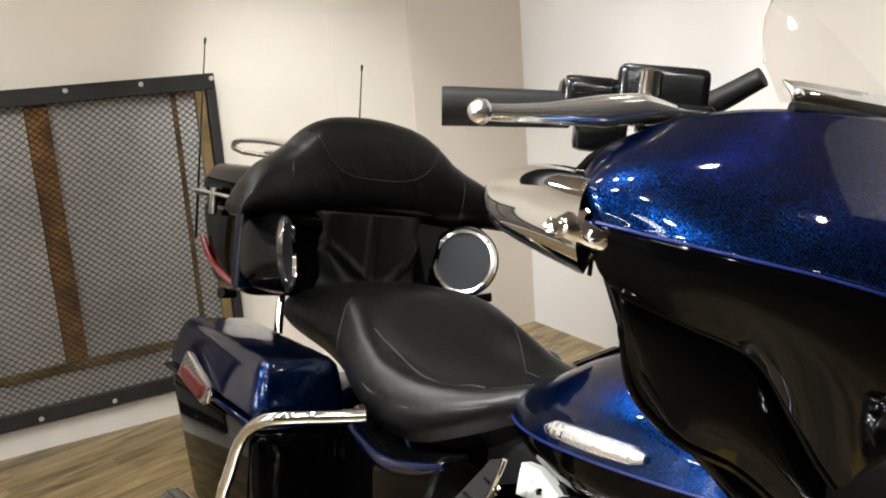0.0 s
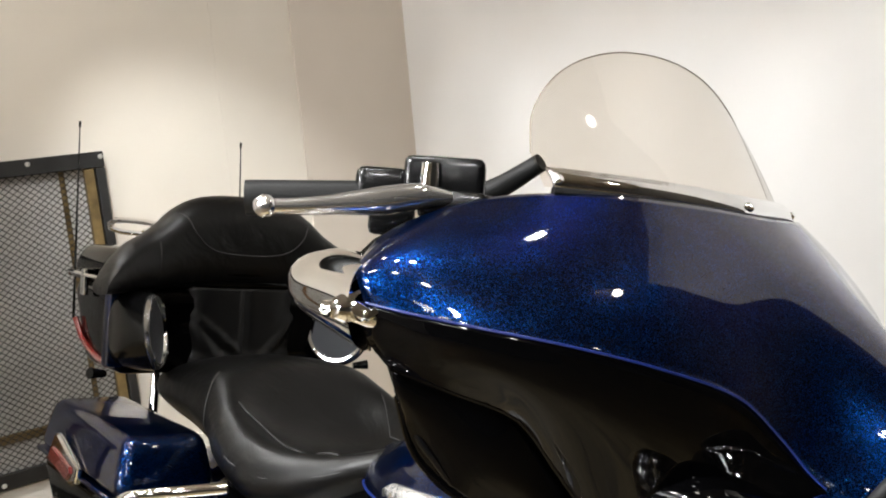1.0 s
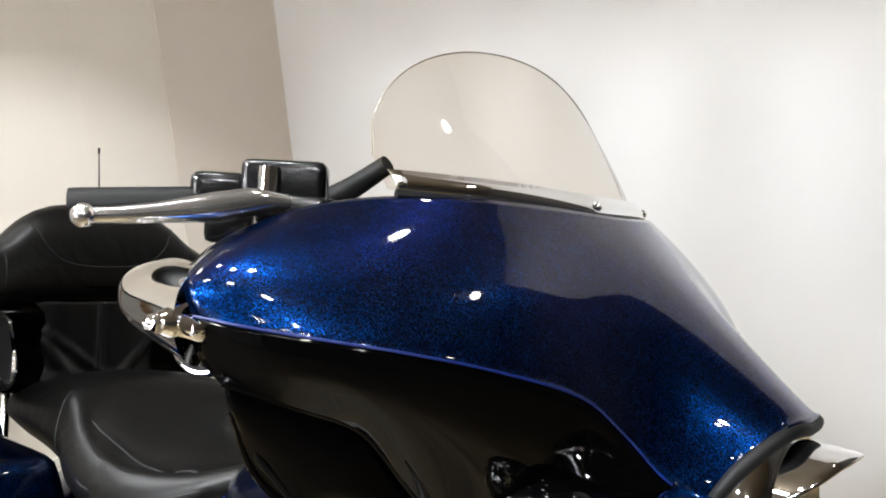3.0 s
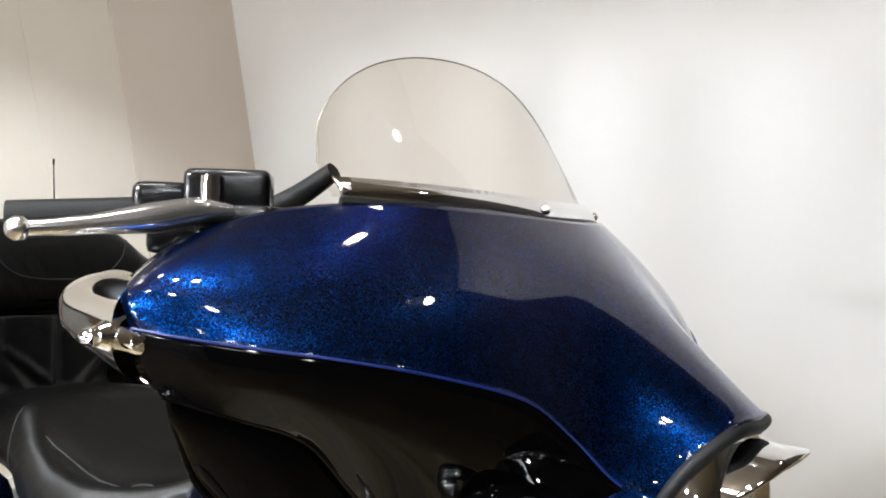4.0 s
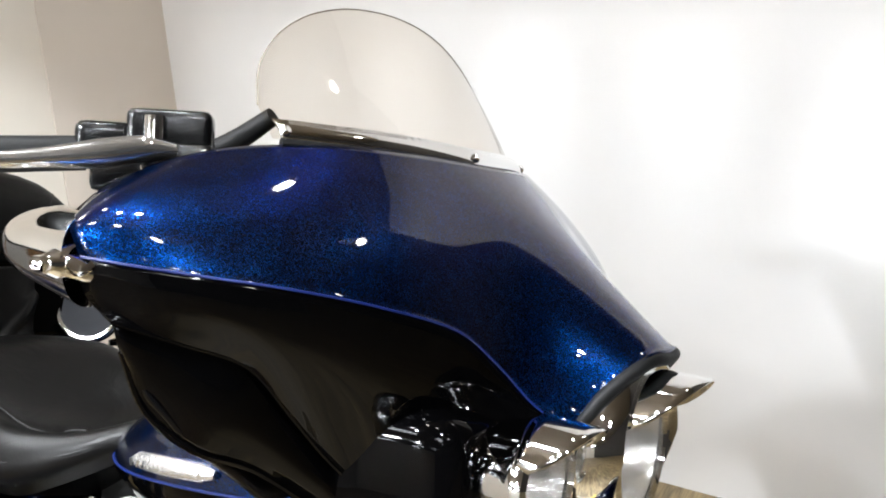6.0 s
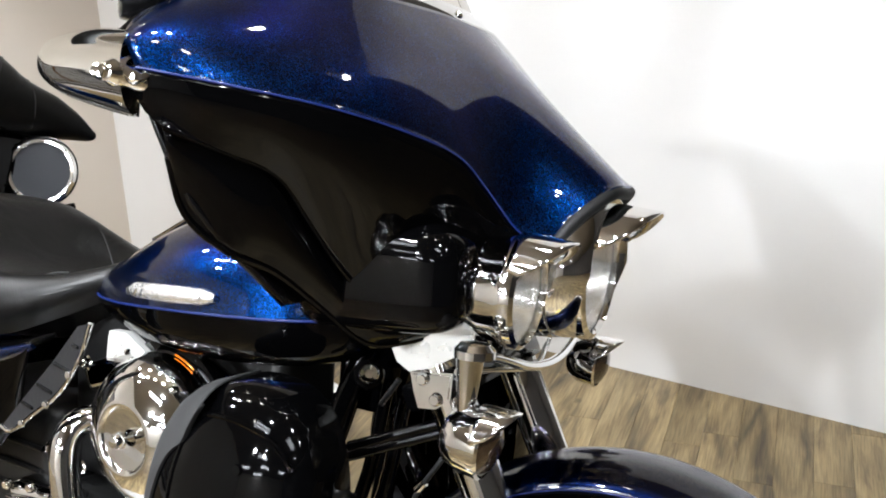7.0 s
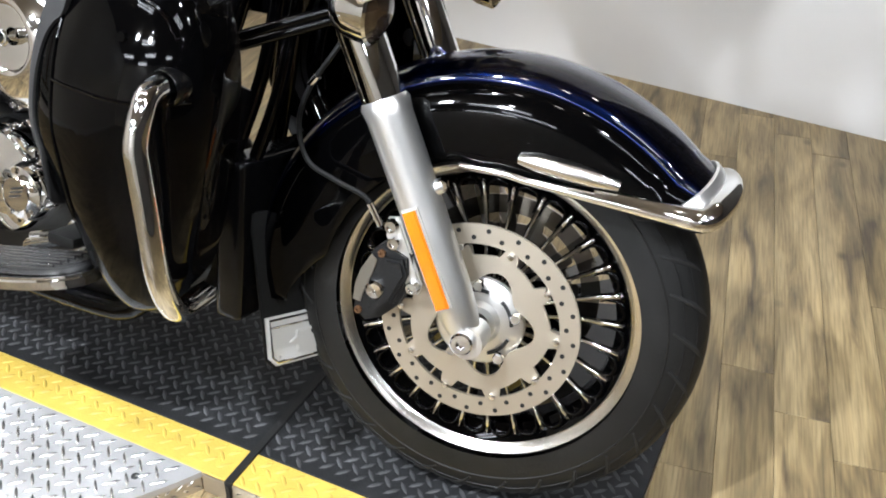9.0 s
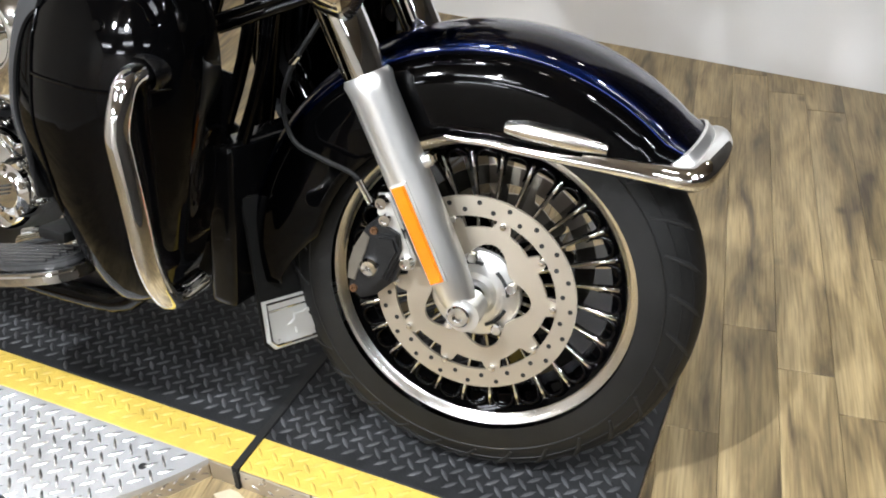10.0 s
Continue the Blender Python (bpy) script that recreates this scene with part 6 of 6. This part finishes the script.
for nm, c, R, h in (("cam_cover", (-0.80, -0.13, 0.385), 0.095, 0.05), ("timer_cover", (-0.692, -0.165, 0.398), 0.048, 0.06), ("oil_filter", (-0.60, -0.10, 0.33), 0.045, 0.09)):
    cv = bp_(nm, lathe([(0, h), (R * 0.55, h), (R * 0.62, h * 0.94), (R * 0.90, h * 0.88), (R, h * 0.6), (R, 0)], c, (0, -1, 0), 36), CHROME, "", eng)
    for k in range(5):
        a = 2 * math.pi * k / 5 + 0.4
        bp_("cover_screw", lathe([(0, 0.006), (0.005, 0.006), (0.006, 0)], (c[0] + R * 0.78 * math.cos(a), c[1] - h * 0.88, c[2] + R * 0.78 * math.sin(a)), (0, -1, 0), 8), CHROME, "", cv)
for k in range(3):
    bp_("pushrod_tube", tube([(-0.70 + 0.02 * k, -0.115, 0.44), (-0.62 - 0.05 * k, -0.10, 0.70)], 0.011, 10), CHROME, "", eng)
bp_("exhaust_pipe", tube([(-0.83, -0.12, 0.62), (-0.862, -0.17, 0.615), (-0.868, -0.195, 0.57), (-0.852, -0.195, 0.46), (-0.845, -0.195, 0.38), (-0.885, -0.20, 0.315), (-0.98, -0.21, 0.285), (-1.20, -0.215, 0.275)], 0.024, 18, smooth=5), CHROME, "chrome exhaust pipe with heat shield")
bp_("front_pipe", tube([(-0.58, -0.11, 0.60), (-0.53, -0.15, 0.56), (-0.52, -0.17, 0.44), (-0.58, -0.19, 0.31), (-0.70, -0.20, 0.27), (-0.98, -0.21, 0.262)], 0.023, 16, smooth=5), CHROME, "chrome front exhaust pipe")
bp_("muffler", tube([(-1.18, -0.22, 0.27), (-1.25, -0.225, 0.268), (-2.05, -0.24, 0.262), (-2.08, -0.24, 0.262)], [0.03, 0.045, 0.048, 0.048, 0.045], 24), CHROME, "long chrome muffler")
# footboard
fb = [(-0.160, -0.018), (-0.125, -0.052), (-0.040, -0.066), (0.070, -0.062), (0.140, -0.040), (0.160, 0.0), (0.140, 0.040), (0.070, 0.056), (-0.100, 0.055), (-0.155, 0.022)]
board = bp_("footboard", plate([tuple(q[:2]) for q in spline([(a, b, 0) for a, b in fb], 4, True)], 0.018, Matrix.Translation((-0.615, -0.290, 0.318)) @ Euler((0, radians(-12), 0)).to_matrix().to_4x4(), 0.005), CHROME, "rider footboard with rubber pad")
bp_("footboard_pad", plate([(a * 0.88, b * 0.75) for a, b, _ in spline([(a, b, 0) for a, b in fb], 4, True)], 0.014, Matrix.Translation((-0.615, -0.290, 0.332)) @ Euler((0, radians(-12), 0)).to_matrix().to_4x4(), 0.004), FOOT_RUBBER, "ribbed grey rubber pad", board)
for k in range(6):
    bp_("pad_rib", tube([(-0.735 + 0.012, -0.322 + 0.0125 * k, 0.314), (-0.505, -0.322 + 0.0125 * k, 0.364)], 0.0022, 6), FOOT_RUBBER, "", board)
# frame
for sd in (-1, 1):
    bp_("frame_tube", tube([(-0.36, sd * 0.03, 0.86), (-0.40, sd * 0.07, 0.72), (-0.46, sd * 0.11, 0.45), (-0.52, sd * 0.13, 0.24), (-0.70, sd * 0.14, 0.20), (-1.30, sd * 0.14, 0.22)], 0.019, 14, smooth=4), BLACK, "black frame downtube")
bp_("frame_spine", tube([(-0.35, 0, 0.90), (-0.60, 0, 0.80), (-1.10, 0, 0.70)], 0.035, 14), BLACK, "black frame backbone")
bp_("steering_head", tube([(-0.30, 0, 0.80), (-0.37, 0, 0.95)], 0.035, 18), BLACK, "black steering head")

# mid-frame air deflectors, horn cover and smaller covers
DEF = [(-0.745, 0.806), (-0.768, 0.750), (-0.812, 0.690), (-0.880, 0.640), (-0.935, 0.602), (-0.962, 0.606), (-0.905, 0.664), (-0.838, 0.730), (-0.778, 0.796)]
for sd in (-1, 1):
    df = bp_("air_deflector", plate([(a + 0.85, b - 0.7) for a, b in DEF], 0.008, side_m(-0.85, sd * 0.240, 0.70), 0.002), GAUZE, "smoked air deflector with chrome edge")
    bp_("deflector_edge", tube([(a, sd * 0.245, b) for a, b in DEF[:6]], 0.0035, 8, smooth=3), CHROME, "", df)
    for a, b in ((-0.79, 0.720), (-0.845, 0.663), (-0.905, 0.620)):
        bp_("deflector_clip", lathe([(0, 0.005), (0.006, 0.004), (0.007, 0)], (a, sd * 0.246, b), (0, sd, 0), 10), CHROME, "", df)
    for a, b, w in ((-0.772, 0.765, 0.012), (-0.793, 0.725, 0.034), (-0.833, 0.684, 0.036), (-0.880, 0.650, 0.026)):
        bp_("deflector_rib", tube([(a, sd * 0.2455, b), (a - w, sd * 0.2455, b + 0.20 * w)], 0.0028, 6), PLASTIC, "", df)
bp_("horn_cover", plate([(-0.05, -0.025), (0.035, -0.020), (0.050, -0.002), (-0.005, 0.026), (-0.045, 0.024)], 0.03, side_m(-0.765, -0.150, 0.750), 0.006), WHITE_PLATE, "bright horn cover")
bp_("cover_bolt", lathe([(0, 0.006), (0.005, 0.005), (0.006, 0)], (-0.755, -0.166, 0.750), (0, -1, 0), 10), CHROME)
bp_("air_backplate", lathe([(0.130, 0.0), (0.130, 0.018), (0.115, 0.020)], (-0.686, -0.128, 0.645), (0, -1, 0), 40), BLACK, "black air cleaner backplate", air)
bp_("badge_bar", tube([(AIR[0] + 0.1245 * math.cos(a_), -0.152, AIR[2] + 0.1245 * math.sin(a_)) for a_ in np.linspace(1.00, 1.36, 6)], 0.0013, 6), ORANGE, "thin orange badge line", air)
rib = bp_("gear_cover", rbox(-1.035, -0.885, -0.190, -0.12, 0.345, 0.485, 0.026, 4), CHROME, "ribbed chrome gear cover")
for k in range(5):
    bp_("cover_rib", tube([(-1.022, -0.193, 0.365 + 0.023 * k), (-0.955, -0.199, 0.368 + 0.024 * k), (-0.898, -0.193, 0.372 + 0.024 * k)], [0.004, 0.0078, 0.004], 10), CHROME, "", rib)
for x_, z_ in ((-1.02, 0.478), (-0.90, 0.480), (-0.893, 0.355), (-0.955, 0.488)):
    bp_("cover_screw", lathe([(0, 0.012), (0.006, 0.012), (0.009, 0.008), (0.010, 0)], (x_, -0.190, z_), (0, -1, 0), 12), CHROME, "", rib)
for k in range(3):
    bp_("badge_mark", tube([(-0.705 + 0.003 * k, -0.2265, 0.392 + 0.007 * k), (-0.683 + 0.003 * k, -0.2265, 0.398 + 0.007 * k)], 0.0015, 6), SLOT)
bp_("lifter_block", tube([(-0.70, -0.13, 0.45), (-0.685, -0.145, 0.49)], [0.034, 0.030], 20), CHROME, "", eng)
bp_("lifter_block", tube([(-0.66, -0.13, 0.44), (-0.635, -0.145, 0.475)], [0.034, 0.028], 20), CHROME, "", eng)
pedal = bp_("brake_pedal", tube([(-0.66, -0.23, 0.325), (-0.58, -0.255, 0.360), (-0.52, -0.27, 0.385)], [0.012, 0.009, 0.011], 10), CHROME, "chrome brake pedal")
bp_("pedal_pad", rbox(-0.535, -0.485, -0.305, -0.255, 0.385, 0.402, 0.005, 2), RUBBER, "black rubber pedal pad", pedal)
bp_("linkage", tube([(-0.68, -0.21, 0.33), (-0.58, -0.22, 0.365)], 0.006, 8), CHROME, "", pedal)
for z0_ in (0.695, 0.682):
    bp_("cooler_line", tube([(-0.330, -0.15, z0_ - 0.006), (-0.205, -0.11, z0_ + 0.045)], 0.0075, 10), BLACK, "oil cooler line")
nut = fp("frame_bolt", lathe([(0, 0.004), (0.006, 0.004), (0.007, 0.010), (0.0115, 0.011), (0.014, 0.007), (0.0145, 0)], (-0.352, -0.110, 0.779), (0.45, -1, 0.35), 20), CHROME)
fp("bolt_seat", lathe([(0.0, 0.0), (0.020, 0.0), (0.022, -0.006)], (-0.353, -0.109, 0.778), (0.45, -1, 0.35), 24), BLACK, "", nut)
coil = bmesh.new()
for k in range(8):
    f_ = k / 7
    q = Vector((-0.324 + 0.020 * f_, -0.120, 0.746 + 0.031 * f_))
    tube([q + Vector((-0.0035, 0, 0.0022)), q + Vector((0.0035, 0, -0.0022))], 0.0014, 6, bm=coil)
fp("cable_spring", coil, CHROME, "small bright cable spring")
fp("spring_core", tube([(-0.327, -0.1185, 0.742), (-0.301, -0.1185, 0.781)], 0.0042, 8), RUBBER, "black control cable")
bp_("neck_cover", rbox(-0.44, -0.34, -0.045, 0.045, 0.70, 0.86, 0.02, 2), BLACK, "black steering neck cover")
for x0_, z0_ in ((-0.33, 0.62), (-0.30, 0.60)):
    bp_("wiring_hose", tube([(x0_ - 0.01, -0.05, z0_ + 0.14), (x0_ - 0.03, -0.06, z0_), (x0_ - 0.08, -0.07, z0_ - 0.16), (x0_ - 0.12, -0.06, z0_ - 0.30)], 0.011, 10, smooth=4), BLACK, "black hose")

# black box added between the downtubes to keep the gap there dark
gap_box = bp_("regulator", rbox(-0.400, -0.350, -0.115, 0.115, 0.240, 0.500, 0.014, 3), PLASTIC, "black box added to fill the dark gap between the downtubes")
bp_("regulator_bracket", plate([(-0.03, -0.05), (0.03, -0.05), (0.05, 0.05), (-0.01, 0.06)], 0.006, side_m(-0.385, -0.118, 0.560), 0.001), PLASTIC, "", gap_box)

# ---- floor ----
WOOD = bpy.data.materials.new("weathered_wood_plank")
WOOD.use_nodes = True
nt = WOOD.node_tree
p = nt.nodes["Principled BSDF"]
p.inputs["Roughness"].default_value = 0.42
tc = nt.nodes.new("ShaderNodeTexCoord")
oi = nt.nodes.new("ShaderNodeObjectInfo")
mp = nt.nodes.new("ShaderNodeMapping")
mp.inputs["Scale"].default_value = (8.5, 1.3, 1.0)
addv = nt.nodes.new("ShaderNodeVectorMath")
addv.operation = "MULTIPLY_ADD"
comb = nt.nodes.new("ShaderNodeCombineXYZ")
for k in range(3):
    nt.links.new(oi.outputs["Random"], comb.inputs[k])
addv.inputs[1].default_value = (37.0, 53.0, 11.0)
nt.links.new(comb.outputs[0], addv.inputs[0])
nt.links.new(tc.outputs["Object"], addv.inputs[2])
nt.links.new(addv.outputs[0], mp.inputs[0])
grain = nt.nodes.new("ShaderNodeTexNoise")
grain.inputs["Scale"].default_value, grain.inputs["Detail"].default_value, grain.inputs["Distortion"].default_value = 2.2, 9, 0.7
nt.links.new(mp.outputs[0], grain.inputs["Vector"])
patch = nt.nodes.new("ShaderNodeTexNoise")
patch.inputs["Scale"].default_value, patch.inputs["Detail"].default_value = 2.2, 7
mp2 = nt.nodes.new("ShaderNodeMapping")
mp2.inputs["Scale"].default_value = (5.0, 0.75, 1.0)
nt.links.new(addv.outputs[0], mp2.inputs[0])
nt.links.new(mp2.outputs[0], patch.inputs["Vector"])
r1 = nt.nodes.new("ShaderNodeValToRGB")
r1.color_ramp.elements[0].position, r1.color_ramp.elements[1].position = 0.30, 0.72
r1.color_ramp.elements[0].color, r1.color_ramp.elements[1].color = (0.105, 0.076, 0.043, 1), (0.47, 0.360, 0.192, 1)
e = r1.color_ramp.elements.new(0.5)
e.color = (0.325, 0.240, 0.118, 1)
nt.links.new(grain.outputs["Fac"], r1.inputs[0])
r2 = nt.nodes.new("ShaderNodeMapRange")
r2.inputs[1].default_value, r2.inputs[2].default_value, r2.inputs[3].default_value, r2.inputs[4].default_value = 0.34, 0.62, 0.62, 1.06
nt.links.new(patch.outputs["Fac"], r2.inputs[0])
r3 = nt.nodes.new("ShaderNodeMapRange")
r3.inputs[3].default_value, r3.inputs[4].default_value = 0.92, 1.06
nt.links.new(oi.outputs["Random"], r3.inputs[0])
mu = nt.nodes.new("ShaderNodeMath")
mu.operation = "MULTIPLY"
fine = nt.nodes.new("ShaderNodeTexNoise")
fine.inputs["Scale"].default_value, fine.inputs["Detail"].default_value = 2.0, 6
mp3 = nt.nodes.new("ShaderNodeMapping")
mp3.inputs["Scale"].default_value = (115.0, 4.5, 1.0)
nt.links.new(addv.outputs[0], mp3.inputs[0])
nt.links.new(mp3.outputs[0], fine.inputs["Vector"])
knot = nt.nodes.new("ShaderNodeTexVoronoi")
knot.inputs["Scale"].default_value = 3.4
mp4 = nt.nodes.new("ShaderNodeMapping")
mp4.inputs["Scale"].default_value = (1.5, 1.0, 1.0)
nt.links.new(addv.outputs[0], mp4.inputs[0])
nt.links.new(mp4.outputs[0], knot.inputs["Vector"])
kr = nt.nodes.new("ShaderNodeMapRange")
kr.inputs[1].default_value, kr.inputs[2].default_value, kr.inputs[3].default_value, kr.inputs[4].default_value = 0.02, 0.085, 0.30, 1.0
nt.links.new(knot.outputs["Distance"], kr.inputs[0])
fr_ = nt.nodes.new("ShaderNodeMapRange")
fr_.inputs[1].default_value, fr_.inputs[2].default_value, fr_.inputs[3].default_value, fr_.inputs[4].default_value = 0.32, 0.62, 0.66, 1.10
nt.links.new(fine.outputs["Fac"], fr_.inputs[0])
mf = nt.nodes.new("ShaderNodeMath")
mf.operation = "MULTIPLY"
nt.links.new(fr_.outputs[0], mf.inputs[0]), nt.links.new(kr.outputs[0], mf.inputs[1])
mg = nt.nodes.new("ShaderNodeMath")
mg.operation = "MULTIPLY"
nt.links.new(mf.outputs[0], mg.inputs[0]), nt.links.new(r2.outputs[0], mg.inputs[1])
nt.links.new(mg.outputs[0], mu.inputs[0]), nt.links.new(r3.outputs[0], mu.inputs[1])
vs_ = nt.nodes.new("ShaderNodeVectorMath")
vs_.operation = "SCALE"
nt.links.new(r1.outputs[0], vs_.inputs[0]), nt.links.new(mu.outputs[0], vs_.inputs["Scale"])
nt.links.new(vs_.outputs[0], p.inputs["Base Color"])
bp = nt.nodes.new("ShaderNodeBump")
bp.inputs["Strength"].default_value, bp.inputs["Distance"].default_value = 0.15, 0.002
nt.links.new(grain.outputs["Fac"], bp.inputs["Height"]), nt.links.new(bp.outputs[0], p.inputs["Normal"])
GAP = mat("dark_floor_joint", (0.21, 0.155, 0.085), 0.8)

floor = finish(box(1.0, -4.5, FLOOR - 0.056, 15, 18, 0.1), "floor", GAP, smooth=False)
floor.matrix_world = pose(0, 0, 0, 0, 0, 3)
tagged(floor, "weathered brown wood plank floor", "floor", kind="structure")
PW, PL = 0.102, 1.22
plank_bm = box(0, 0, 0, PW - 0.0008, PL - 0.001, 0.012, 0.0006, 1)
plank_me = bpy.data.meshes.new("plank")
plank_bm.to_mesh(plank_me)
plank_bm.free()
plank_me.materials.append(WOOD)
rest_v, rest_f = [], []
for i in range(-18, 118):
    off = random.random() * PL
    inner = 0 <= i < 58
    for j in range(-9, 6):
        x_, y_ = -4.3 + (i + 0.5) * PW, -1.9 + off + j * PL
        z_ = FLOOR - 0.0061 + random.uniform(-0.0003, 0.0003)
        if inner and 0 <= j < 5:
            ob = new("plank", plank_me)
            ob.parent = floor
            ob.location = (x_, y_, z_)
        else:
            o_ = len(rest_v)
            hx, hy = PW / 2 - 0.0004, PL / 2 - 0.0005
            rest_v += [(x_ + a_ * hx, y_ + b_ * hy, z_ + c_) for c_ in (-0.006, 0.006) for a_, b_ in ((-1, -1), (1, -1), (1, 1), (-1, 1))]
            rest_f += [(o_ + 4, o_ + 5, o_ + 6, o_ + 7)] + [(o_ + k, o_ + (k + 1) % 4, o_ + 4 + (k + 1) % 4, o_ + 4 + k) for k in range(4)]
rest_me = bpy.data.meshes.new("plank_field")
rest_me.from_pydata(rest_v, [], rest_f)
rest_me.materials.append(WOOD)
field = new("plank_field", rest_me)
field.parent = floor
field["kind"], field["label"] = "stuff", "weathered brown wood planks"

# scrap of tape on the floor beside the deck's joint
TAPE = mat("pale_tape", (0.50, 0.43, 0.31), 0.6, bump=0.2, bump_scale=150, vary=0.1, vary_scale=40)
tape = finish(plate([(-0.034, 0.004), (-0.012, 0.022), (0.004, 0.019), (0.030, 0.006), (0.028, -0.004), (0.008, -0.024), (-0.008, -0.016)], 0.0009, Matrix.Translation((-0.363, -0.1835, FLOOR + 0.0016))), "tape_patch", TAPE, smooth=False)
tagged(tape, "torn scrap of pale beige tape on the wooden floor", "tape")
